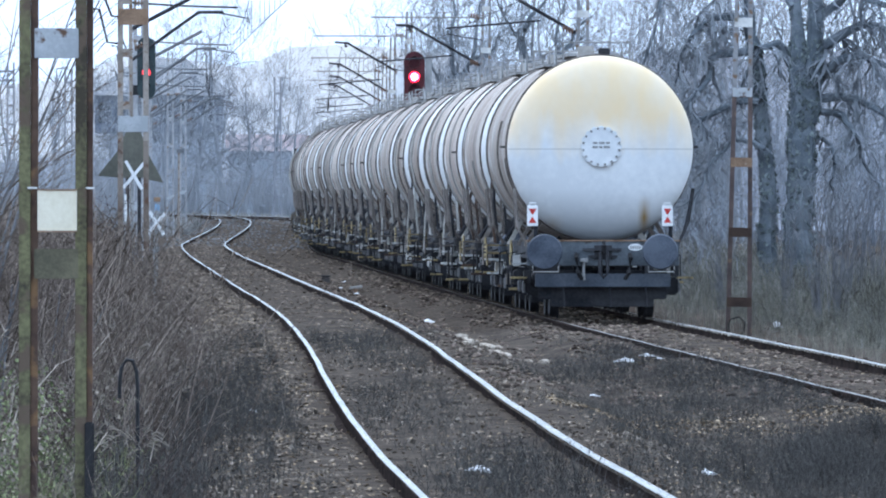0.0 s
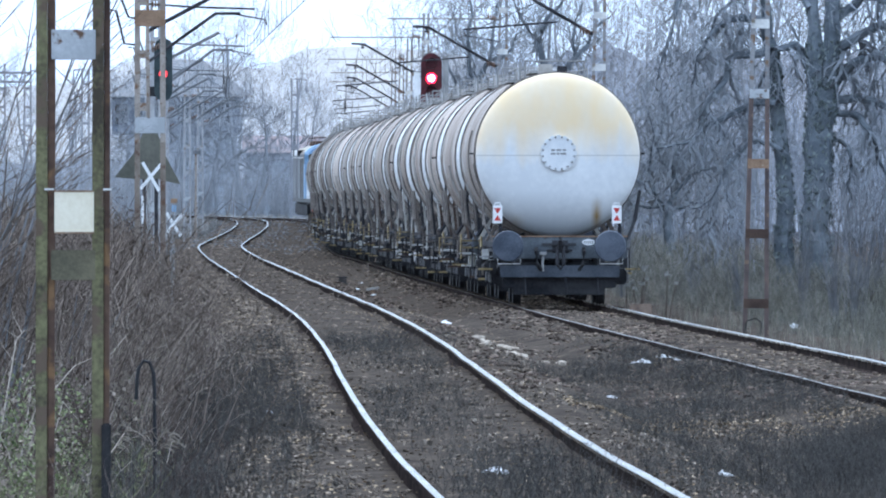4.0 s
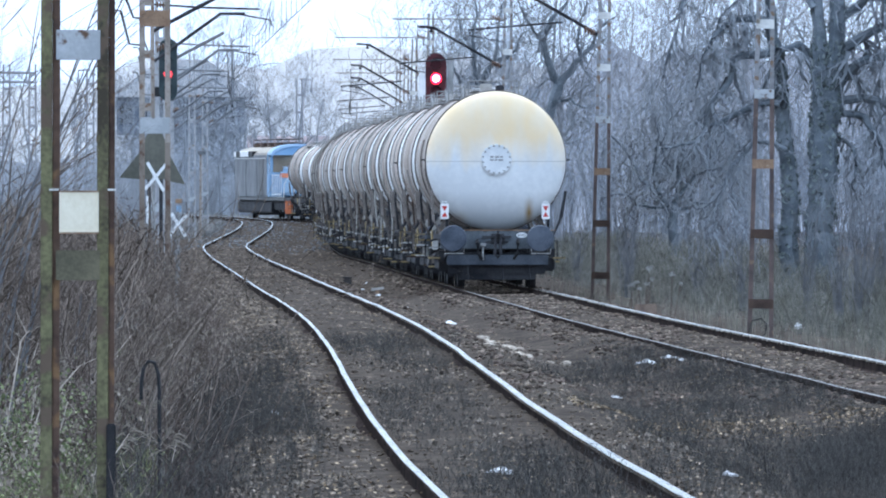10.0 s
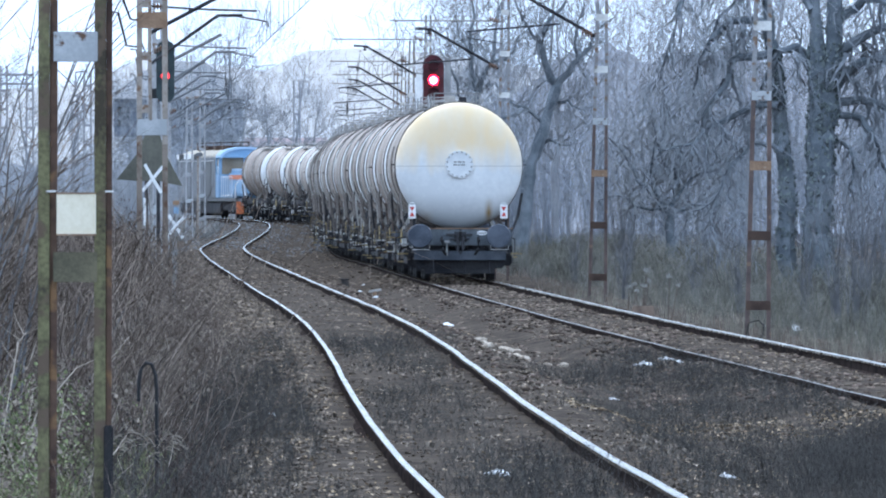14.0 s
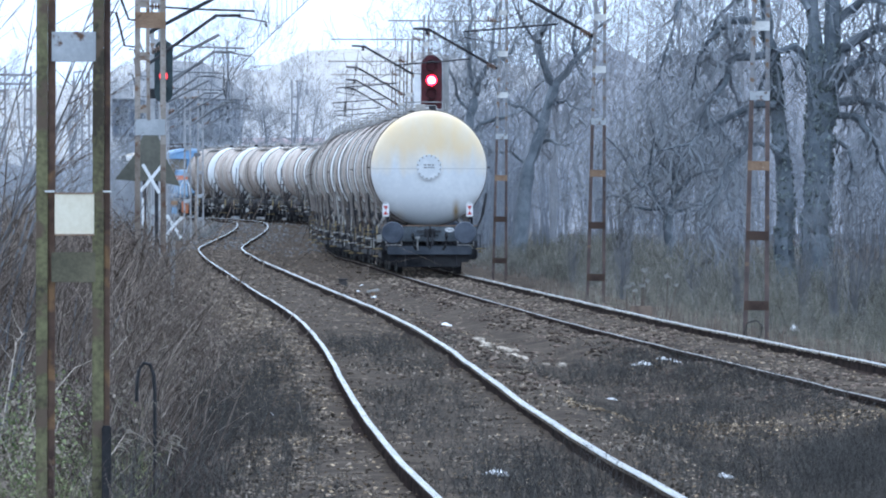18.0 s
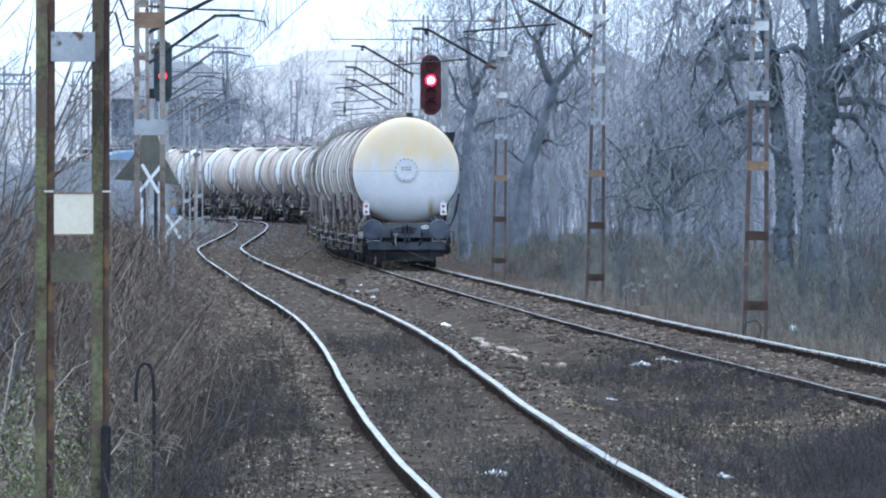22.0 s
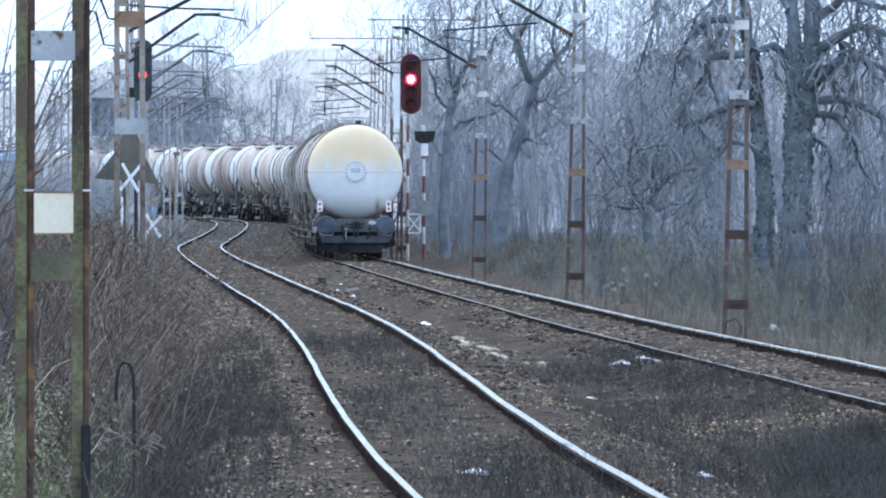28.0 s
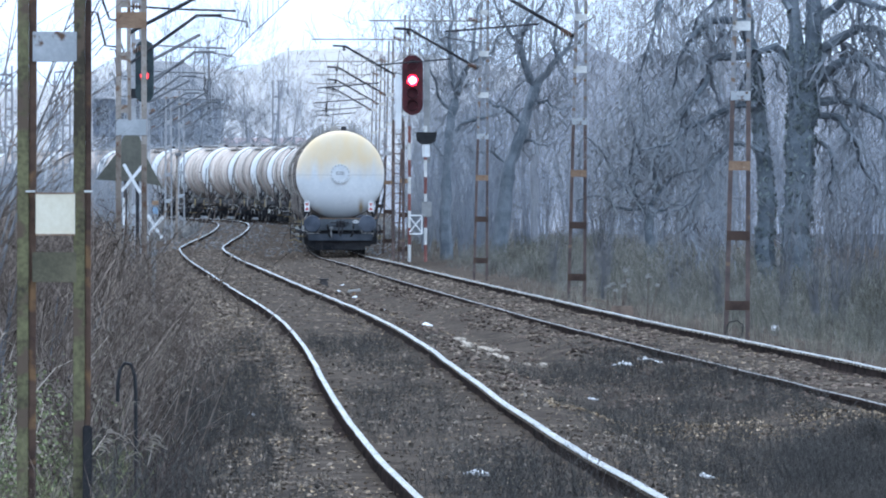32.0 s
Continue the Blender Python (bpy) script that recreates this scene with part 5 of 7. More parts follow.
def tree_meshes(seed, height, r, droop=0.02, split=(3, 4), bend=0.2, limbs=9, low=0.25, thin=0.012):
    rnd = random.Random(seed)
    wood, twig = Shape(), Shape()
    pts, radii, p = [], [], Vector((0, 0, -0.4))
    n = 9
    d = Vector((rnd.gauss(0, 0.06), rnd.gauss(0, 0.05), 1))
    for i in range(n + 1):
        pts.append(p.copy())
        radii.append(r * (1.25 if i == 0 else 1 - 0.8 * i / n))
        d = (d + Vector((rnd.gauss(0, 0.08), rnd.gauss(0, 0.08), 0.3))).normalized()
        p = p + d * (height + 0.4) / n
    wood.tube(pts, radii, 9, caps=False)
    for k in range(limbs):
        u = low + (1 - low) * (k + rnd.random()) / limbs
        i = min(int(u * n), n - 1)
        at = pts[i].lerp(pts[i + 1], u * n - i)
        a = rnd.uniform(0, 2 * math.pi)
        way = Vector((math.cos(a), math.sin(a), rnd.uniform(0.15, 0.9)))
        grow(wood, at, way, height * rnd.uniform(0.25, 0.42) * (1.15 - 0.5 * u), max(radii[i] * rnd.uniform(0.35, 0.55), 0.014), 1, rnd, droop, twig, split, bend)
    return wood, twig


def tree_thing(name, label, seed, height, r, bark, twigs, **kw):
    wood, twig = tree_meshes(seed, height, r, **kw)
    t = thing(name, label, "tree")
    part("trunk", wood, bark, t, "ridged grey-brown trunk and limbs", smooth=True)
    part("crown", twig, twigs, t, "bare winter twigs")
    return t


def put_tree(t, x, y, turn, scale=1.0, group=""):
    c = copy_thing(t, pose(x, y, ground_z(x, y) - 0.1, 0, 0, turn))
    c.scale = (scale, scale, scale)
    if group:
        c["group"] = group
    return c


# trees whose limbs are set out one by one: (across, along, up) from the foot of the trunk
def gnarled(wood, rnd, points, radii, sides, rough=1.0):
    """A trunk or limb through the points with swellings, bends and a ridged, uneven section."""
    pts, rad = [], []
    for (p, a), (q, b) in zip(zip(points[:-1], radii[:-1]), zip(points[1:], radii[1:])):
        for k in range(4):
            u = k / 4
            w = rough * min(a, 0.2)
            pts.append(Vector(p).lerp(Vector(q), u) + Vector((rnd.gauss(0, 0.13 * w), rnd.gauss(0, 0.12 * w), rnd.gauss(0, 0.06 * w))))
            rad.append((a + (b - a) * u) * rnd.uniform(0.9, 1.14))
    pts.append(Vector(points[-1]))
    rad.append(radii[-1])
    first = len(wood.v)
    wood.tube(pts, rad, sides, caps=False)
    for n in range(first, len(wood.v)):
        c = pts[(n - first) // sides]
        d = Vector(wood.v[n]) - c
        a = 2 * math.pi * ((n - first) % sides) / sides
        wood.v[n] = tuple(c + d * (1 + 0.1 * math.sin(3 * a + c.z * 0.9) + 0.07 * math.sin(5 * a - c.z * 1.7) + rnd.gauss(0, 0.03)))
    return pts, rad


def bow(points, n=11):
    """Smooth path through a few (across, up) points, bulging a little along the view."""
    out = []
    m = len(points) - 1
    for i in range(n):
        u = i / (n - 1) * m
        k = min(int(u), m - 1)
        f = u - k
        p0, p1, p2, p3 = (points[min(max(k + o, 0), m)] for o in (-1, 0, 1, 2))
        q = [0.5 * (2 * b + (c - a) * f + (2 * a - 5 * b + 4 * c - d) * f * f + (3 * b - a - 3 * c + d) * f ** 3) for a, b, c, d in zip(p0, p1, p2, p3)]
        out.append(Vector((q[0], 0.25 * math.sin(u * 2.1 + points[0][0]), q[1])))
    return out


def bough(wood, twig, rnd, points, r, side=3, droop=0.2, spray=1.05, start=2):
    """A crooked limb that tapers along its path and carries sprays of side shoots."""
    path = bow(points)
    pts = [p + Vector((rnd.gauss(0, 0.035), rnd.gauss(0, 0.05), rnd.gauss(0, 0.03))) * (0 < i) for i, p in enumerate(path)]
    wood.tube(pts, [r * (1 - 0.82 * i / 10) for i in range(11)], 7, caps=False)
    for i in range(start, 11):
        for _ in range(side):
            d = (pts[i] - pts[i - 1]).normalized() * 0.6 + Vector((rnd.gauss(0, 0.6), rnd.gauss(0, 0.6), rnd.gauss(-0.05, 0.5)))
            grow(wood, pts[i], d, spray * rnd.uniform(0.5, 1.2), max(r * (1 - 0.82 * i / 10) * 0.5, 0.012), 2, rnd, droop, twig, (2, 4), 0.36)


def oak():
    rnd = random.Random(5)
    wood, twig = Shape(), Shape()
    bole = gnarled(wood, rnd, [(0.0, 0, -0.5), (-0.02, 0, 0.5), (-0.08, 0, 1.6), (-0.04, 0, 2.8), (0.0, 0, 3.8), (0.04, 0, 4.6), (0.05, 0, 5.0)], [0.5, 0.34, 0.28, 0.265, 0.29, 0.27, 0.06], 14)
    forks = [gnarled(wood, rnd, [(-0.02, 0, 3.9), (-0.13, 0, 5.2), (-0.15, 0.05, 6.2), (-0.3, 0.2, 9.0)], [0.25, 0.17, 0.13, 0.06], 10),
             gnarled(wood, rnd, [(0.04, 0, 3.9), (0.22, 0.05, 5.2), (0.27, 0.1, 6.3), (0.5, 0.2, 9.0)], [0.26, 0.2, 0.17, 0.07], 10)]
    stem = gnarled(wood, rnd, [(-0.62, 0.3, -0.5), (-0.7, 0.3, 1.2), (-0.75, 0.3, 2.7), (-0.9, 0.3, 4.2), (-0.98, 0.2, 5.2), (-1.13, 0.1, 6.2), (-1.4, 0.1, 8.4)], [0.26, 0.2, 0.17, 0.15, 0.14, 0.12, 0.05], 10)
    # arching and hanging limbs on the side of the line
    bough(wood, twig, rnd, [(-1.1, 6.0), (-1.8, 6.1), (-2.32, 5.8), (-2.5, 5.4), (-2.7, 4.6)], 0.10)
    bough(wood, twig, rnd, [(-1.0, 5.4), (-1.85, 5.25), (-2.05, 4.75), (-2.4, 4.2), (-2.7, 3.4)], 0.10)
    bough(wood, twig, rnd, [(-0.88, 4.3), (-1.6, 4.3), (-2.38, 3.75), (-2.8, 3.45), (-3.4, 3.35)], 0.085)
    bough(wood, twig, rnd, [(-1.2, 6.6), (-2.0, 7.2), (-2.8, 6.7), (-3.2, 5.6), (-3.4, 4.8)], 0.10)
    bough(wood, twig, rnd, [(-0.8, 3.3), (-1.4, 3.5), (-1.9, 3.0), (-2.2, 2.4), (-2.7, 2.1)], 0.06)
    bough(wood, twig, rnd, [(-0.05, 4.8), (-0.5, 5.5), (-0.85, 5.45), (-1.15, 4.9), (-1.3, 4.2)], 0.12, 2)
    bough(wood, twig, rnd, [(-0.2, 6.3), (-0.8, 6.9), (-1.6, 6.6), (-2.1, 6.2), (-2.4, 5.6)], 0.09)
    # limbs on the side of the wood
    bough(wood, twig, rnd, [(0.15, 4.8), (0.6, 5.6), (1.25, 5.9), (2.1, 5.6), (2.7, 4.8)], 0.15)
    bough(wood, twig, rnd, [(0.15, 4.5), (0.6, 5.1), (1.2, 5.25), (2.0, 5.0), (2.6, 4.3)], 0.14)
    bough(wood, twig, rnd, [(0.2, 4.35), (0.95, 4.4), (1.7, 4.0), (2.2, 3.3), (2.5, 2.8)], 0.11)
    bough(wood, twig, rnd, [(0.15, 4.0), (0.75, 4.1), (1.05, 3.75), (1.3, 3.0), (1.7, 2.5)], 0.09)
    bough(wood, twig, rnd, [(0.18, 3.6), (0.5, 3.5), (0.66, 2.95), (0.6, 2.5), (0.75, 2.1)], 0.06)
    bough(wood, twig, rnd, [(0.25, 6.0), (0.8, 6.5), (1.6, 6.4), (2.4, 6.0), (3.0, 5.2)], 0.12)
    bough(wood, twig, rnd, [(0.35, 7.0), (1.0, 7.4), (1.9, 7.2), (2.8, 6.4)], 0.11)
    t = thing("oak_tree", "large gnarled bare oak with drooping crooked limbs", "tree", pose(8.05, 250, ground_z(8.05, 250) - 0.1))
    part("trunk", wood, BARK, t, "thick hazed-grey trunk and crooked limbs", smooth=True)
    part("crown", twig, OAK_TWIG, t, "tangled bare twigs")
    ivy = Shape()
    for pts, rad in (bole, stem, *forks):
        for p, r in zip(pts, rad):
            for _ in range(60 if p.z < 5.5 else 14):
                a = rnd.uniform(0, 6.28)
                q = p + Vector((math.cos(a) * r * 1.06, math.sin(a) * r * 1.06, rnd.uniform(-0.14, 0.14)))
                e, u = Vector((rnd.gauss(0, 1), rnd.gauss(0, 1), rnd.gauss(0, 1))).normalized() * 0.045, Vector((rnd.gauss(0, 0.6), rnd.gauss(0, 0.6), -1)).normalized() * 0.06
                ivy.add([tuple(q - e), tuple(q + u), tuple(q + e), tuple(q - u * 0.7)], [(0, 1, 2, 3)])
    ob = part("ivy", ivy, IVY, t, "green ivy climbing the trunk, paled with haze")
    ob["kind"] = "stuff"


def set_tree(label, x, y, seed, trunk, radii, boughs, bark, twigs, side=4, spray=1.3, droop=0.04):
    rnd = random.Random(seed)
    wood, twig = Shape(), Shape()
    gnarled(wood, rnd, [(a, 0, b) for a, b in trunk], radii, 9)
    for r, pts in boughs:
        bough(wood, twig, rnd, pts, r, side, droop, spray, 1)
    t = thing("bare_tree", label, "tree", pose(x, y, ground_z(x, y)), "trees of the wood")
    part("trunk", wood, bark, t, "crooked grey trunk and limbs", smooth=True)
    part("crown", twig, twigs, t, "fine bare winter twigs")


# leaf green is lifted towards blue-grey to carry painted haze
IVY = material("hazed_ivy_leaves", (0.11, 0.135, 0.137), (0.2, 0.23, 0.23), 0.7, size=0.6, bump=0, per_piece=0.35)
oak()
# leaning tree whose fork shows above the train
set_tree("leaning forked bare tree with ivy on its crooked trunk", 2.95, 400, 21, [(-0.35, -0.4), (-0.1, 1.6), (0.15, 3.4), (0.52, 4.5), (0.98, 6.0)], [0.3, 0.24, 0.2, 0.18, 0.17],
         [(0.15, [(0.98, 5.9), (0.7, 6.7), (0.52, 7.4), (0.8, 8.2), (1.3, 8.7), (1.5, 9.6)]), (0.14, [(0.98, 5.9), (1.35, 6.5), (1.68, 6.9), (2.1, 7.3), (2.4, 7.9), (2.9, 8.3)]),
          (0.08, [(0.6, 4.7), (0.0, 5.3), (-0.5, 5.4), (-1.0, 6.0), (-1.4, 6.1)]), (0.07, [(0.8, 5.4), (1.3, 5.5), (1.8, 5.2), (2.3, 5.4)]), (0.07, [(0.3, 3.9), (0.8, 4.2), (1.3, 4.0), (1.7, 4.2)]),
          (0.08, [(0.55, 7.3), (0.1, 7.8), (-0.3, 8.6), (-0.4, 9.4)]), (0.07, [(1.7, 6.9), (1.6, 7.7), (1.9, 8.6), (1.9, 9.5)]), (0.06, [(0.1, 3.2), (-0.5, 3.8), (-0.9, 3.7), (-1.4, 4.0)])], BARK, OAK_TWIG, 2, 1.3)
# forked tree beside the red signal
set_tree("forked bare tree beside the red signal", 1.0, 430, 22, [(0.0, -0.4), (-0.03, 1.4), (0.02, 3.0), (0.06, 4.6), (0.3, 5.8)], [0.24, 0.19, 0.16, 0.16, 0.16],
         [(0.11, [(0.3, 5.7), (0.2, 6.8), (0.1, 7.8), (0.2, 9.0), (0.1, 10.4)]), (0.11, [(0.3, 5.7), (0.6, 6.6), (1.0, 7.5), (1.1, 8.8), (1.5, 9.8)]),
          (0.09, [(0.1, 4.3), (0.6, 4.9), (1.3, 5.1), (2.0, 5.4), (2.5, 6.2), (3.0, 6.5)]), (0.07, [(0.2, 5.2), (-0.3, 6.0), (-0.6, 7.0), (-1.1, 7.6)]), (0.06, [(0.15, 7.4), (-0.3, 8.2), (-0.4, 9.2)]),
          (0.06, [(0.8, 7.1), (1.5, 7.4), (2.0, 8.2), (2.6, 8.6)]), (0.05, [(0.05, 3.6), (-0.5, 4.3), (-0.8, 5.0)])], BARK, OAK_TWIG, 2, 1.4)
# low dense tree between the masts
set_tree("low dense bare tree with a wide tangle of twigs", 6.5, 330, 23, [(0.0, -0.4), (-0.03, 0.6), (-0.08, 1.5), (-0.05, 2.0)], [0.2, 0.16, 0.14, 0.14],
         [(0.1, [(-0.08, 1.7), (-0.45, 2.3), (-0.6, 2.4), (-1.0, 2.7), (-1.4, 3.5), (-1.8, 3.9)]), (0.1, [(-0.05, 1.9), (0.08, 2.5), (0.08, 3.4), (0.5, 4.2), (0.7, 5.0)]), (0.07, [(-0.5, 2.35), (-0.6, 3.0), (-0.5, 3.8), (-0.7, 4.7)]),
          (0.07, [(0.0, 2.2), (0.6, 2.9), (1.2, 3.1), (1.8, 3.6)]), (0.06, [(0.05, 2.9), (-0.4, 3.6), (-0.2, 4.4), (-0.3, 5.2)]), (0.05, [(-0.2, 2.0), (-0.9, 2.0), (-1.5, 2.3), (-2.1, 2.2)]), (0.05, [(0.0, 1.8), (0.6, 2.1), (1.1, 2.0), (1.6, 2.3)])],
         BARK, TWIG, 3, 1.3, 0.03)
set_tree("bare tree with upright limbs behind the leaning one", 4.4, 455, 24, [(0.0, -0.4), (0.1, 1.6), (0.0, 3.2), (0.25, 4.6)], [0.18, 0.15, 0.13, 0.12],
         [(0.09, [(0.2, 4.4), (0.0, 5.8), (0.2, 7.2), (0.1, 8.8), (0.3, 10.2)]), (0.08, [(0.25, 4.5), (0.8, 5.6), (1.1, 7.0), (1.7, 8.4), (1.8, 9.6)]), (0.06, [(0.05, 3.4), (-0.6, 4.4), (-1.0, 5.8), (-1.0, 7.0)]), (0.06, [(0.9, 5.9), (1.7, 6.6), (2.4, 7.8)])],
         MID_TWIG, MID_TWIG, 3, 1.4)
KINDS = [tree_thing("bare_tree", "slender bare winter tree with haze put into its colour", 11 + k, 10 + 1.2 * (k % 3), 0.055 + 0.008 * k, MID_TWIG, MID_TWIG, droop=0.01 + 0.02 * (k % 2), limbs=17, low=0.08, bend=0.34) for k in range(5)]
FARS = [tree_thing("bare_tree", "far bare tree with haze put into its pale colour", 31 + k, 9 + k, 0.17, FAR_TWIG, FAR_TWIG, droop=0.0, limbs=16, low=0.22, split=(3, 5)) for k in range(3)]
spots = random.Random(3)
# wood on the right of the line
for _ in range(18):
    y = spots.uniform(440, 575)
    x = right_x(y) + spots.uniform(5.5, 7.0) + spots.random() ** 1.1 * (0.0345 * y - right_x(y) + 3)
    put_tree(KINDS[spots.randrange(5)], x, y, spots.uniform(0, 360), spots.uniform(1.0, 1.6), "trees of the wood")
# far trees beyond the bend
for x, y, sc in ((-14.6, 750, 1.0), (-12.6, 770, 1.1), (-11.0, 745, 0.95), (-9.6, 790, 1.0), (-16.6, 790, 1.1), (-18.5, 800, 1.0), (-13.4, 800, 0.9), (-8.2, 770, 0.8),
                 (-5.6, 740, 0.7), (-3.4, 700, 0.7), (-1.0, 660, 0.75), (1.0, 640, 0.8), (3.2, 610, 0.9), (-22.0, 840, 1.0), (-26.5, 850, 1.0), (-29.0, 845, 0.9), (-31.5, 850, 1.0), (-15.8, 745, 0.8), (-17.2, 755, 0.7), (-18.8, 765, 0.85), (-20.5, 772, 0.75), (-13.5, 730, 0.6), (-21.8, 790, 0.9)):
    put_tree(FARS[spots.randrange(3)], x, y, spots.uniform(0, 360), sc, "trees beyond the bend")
lean_tree = tree_thing("bare_tree", "thin bare tree with long shoots over the verge", 83, 3.9, 0.04, BARK, BARK, droop=-0.02, limbs=16, low=0.12, split=(3, 4), bend=0.16)
put_tree(lean_tree, -5.35, 112, 25, 1.0)
put_tree(lean_tree, -7.6, 150, 160, 1.1)
for t in [*KINDS, *FARS, lean_tree]:
    for o in [*t.children_recursive, t]:
        bpy.data.objects.remove(o)


def stuff(name, proto, places, mat, label, category):
    """Sets turned copies of small shapes (vertices, faces all of one size) into one mesh."""
    places = np.array(places, dtype=float)
    verts, faces, n = [], [], 0
    for which, (v, f) in enumerate(proto):
        p = places[places[:, 4].astype(int) == which]
        if not len(p):
            continue
        f = np.array(f)
        a = rng.uniform(0, 2 * math.pi, len(p))
        c, d, sc = np.cos(a) * p[:, 3], np.sin(a) * p[:, 3], p[:, 3]
        w = np.empty((len(p), len(v), 3))
        w[:, :, 0] = v[None, :, 0] * c[:, None] - v[None, :, 1] * d[:, None] + p[:, 0, None]
        w[:, :, 1] = v[None, :, 0] * d[:, None] + v[None, :, 1] * c[:, None] + p[:, 1, None]
        w[:, :, 2] = v[None, :, 2] * sc[:, None] + p[:, 2, None]
        verts.append(w.reshape(-1, 3))
        faces.append((f[None] + (n + np.arange(len(p)) * len(v))[:, None, None]).reshape(-1, f.shape[1]))
        n += len(p) * len(v)
    verts, faces = np.concatenate(verts), np.concatenate(faces)
    me = bpy.data.meshes.new(name)
    me.vertices.add(len(verts))
    me.vertices.foreach_set("co", verts.ravel())
    k = faces.shape[1]
    me.loops.add(faces.size)
    me.loops.foreach_set("vertex_index", faces.ravel().astype(np.int32))
    me.polygons.add(len(faces))
    me.polygons.foreach_set("loop_start", np.arange(0, faces.size, k, dtype=np.int32))
    me.update(calc_edges=True)
    me.materials.append(mat)
    return tagged(new(name, me), label, category, "", "stuff")


def weed_proto(seed, height, stems, thick, spread, fork, seedhead=0.0):
    rnd = random.Random(seed)
    s = Shape()
    for _ in range(stems):
        a, lean = rnd.uniform(0, 6.28), rnd.uniform(0.05, spread)
        h = height * rnd.uniform(0.6, 1.1)
        base = Vector((rnd.gauss(0, 0.06), rnd.gauss(0, 0.06), -0.05))
        pts = [base + Vector((math.cos(a) * lean * (u ** 1.6) * h, math.sin(a) * lean * (u ** 1.6) * h, u * h)) for u in (0, 0.5, 0.78, 1.0)]
        switch(s, [pts[0], pts[1], pts[3]] if fork < 5 else pts, [thick, thick * 0.8, thick * 0.6])
        for _ in range(fork):
            k = rnd.randint(0, 2)
            q = pts[k].lerp(pts[k + 1], rnd.uniform(0.4 if k == 0 else 0.0, 1.0))
            b = rnd.uniform(0, 6.28)
            ln = h * rnd.uniform(0.12, 0.32)
            tip = q + Vector((math.cos(b) * ln * 0.7, math.sin(b) * ln * 0.7, ln * rnd.uniform(0.2, 0.8)))
            switch(s, [q, tip], [thick * 0.7])
            if rnd.random() < seedhead:
                w = thick * 1.8
                s.add([(tip.x - w, tip.y, tip.z), (tip.x + w, tip.y + w, tip.z), (tip.x, tip.y - w, tip.z + w), (tip.x, tip.y, tip.z - w * 2)], [(0, 1, 2), (0, 3, 1), (1, 3, 2), (2, 3, 0)])
    return np.array([tuple(v) for v in s.v]), s.f


# dead brush on the left verge
brush = [weed_proto(100 + k, 1.0, 5, 0.005, 0.95, 7, 0.2) for k in range(10)]
places = []
while len(places) < 4000:
    y = 72 + 330 * rng.random() ** 1.6
    off = 1.75 + 6.0 * rng.random() ** 1.1
    x = left_x(y) - off
    clump = noise.noise((x * 0.7, y * 0.05, 9.0))
    grassy = x / y < -0.0262 and y < 190
    if clump < -0.28 or (grassy and rng.random() < 0.93):
        continue
    edge = min(1.0, 0.12 + (off - 1.7) * 0.42)
    far = min(1.0, 0.45 + (y - 72) / 90)
    if y > 170:
        edge *= min(1.0, 0.25 + 0.16 * off)
        if off < 2.6:
            continue
    places.append((x, y, ground_z(x, y), 1.3 * edge * far * (1.0 + 0.9 * clump) * rng.uniform(0.6, 1.2), int(rng.integers(10))))
stuff("dead_brush", brush, places, BRUSH, "tangled brown dead brush on the verge", "brush")
tall = []
for _ in range(270):
    y = rng.uniform(124, 160)
    u = rng.uniform(-0.0305, -0.0248)
    top = 1.95 - y * (0.0028 + 1.6 * max(u + 0.0268, 0)) + rng.normal(0, 0.12)
    x = u * y
    tall.append((x, y, ground_z(x, y), (top - ground_z(x, y)) * 0.93, int(rng.integers(10))))
stuff("dead_brush", [weed_proto(130 + k, 1.0, 7, 0.004, 0.3, 9, 0.4) for k in range(10)], tall, BRUSH, "taller brown dead brush before the second mast", "brush")
pale = [(x, y, z, sc * 1.05, k % 8) for x, y, z, sc, k in places if rng.random() < 0.13]
stuff("seed_heads", [weed_proto(200 + k, 1.05, 2, 0.0045, 0.7, 10, 0.8) for k in range(8)], pale, BRUSH_PALE, "pale feathery seed heads in the brush", "weeds")
arcs = []
while len(arcs) < 320:
    y = 80 + 150 * rng.random() ** 1.4
    off = 2.3 + 4.0 * rng.random()
    x = left_x(y) - off
    if x / y < -0.0262 and y < 160 and rng.random() < 0.95:
        continue
    arcs.append((x, y, ground_z(x, y), rng.uniform(0.5, 1.25) * min(1.0, off / 3.4), int(rng.integers(6))))
stuff("bramble", [weed_proto(250 + k, 1.15, 3, 0.006, 1.7, 9, 0.1) for k in range(6)], arcs, BRAMBLE, "dark arching bramble shoots in the brush", "brush")
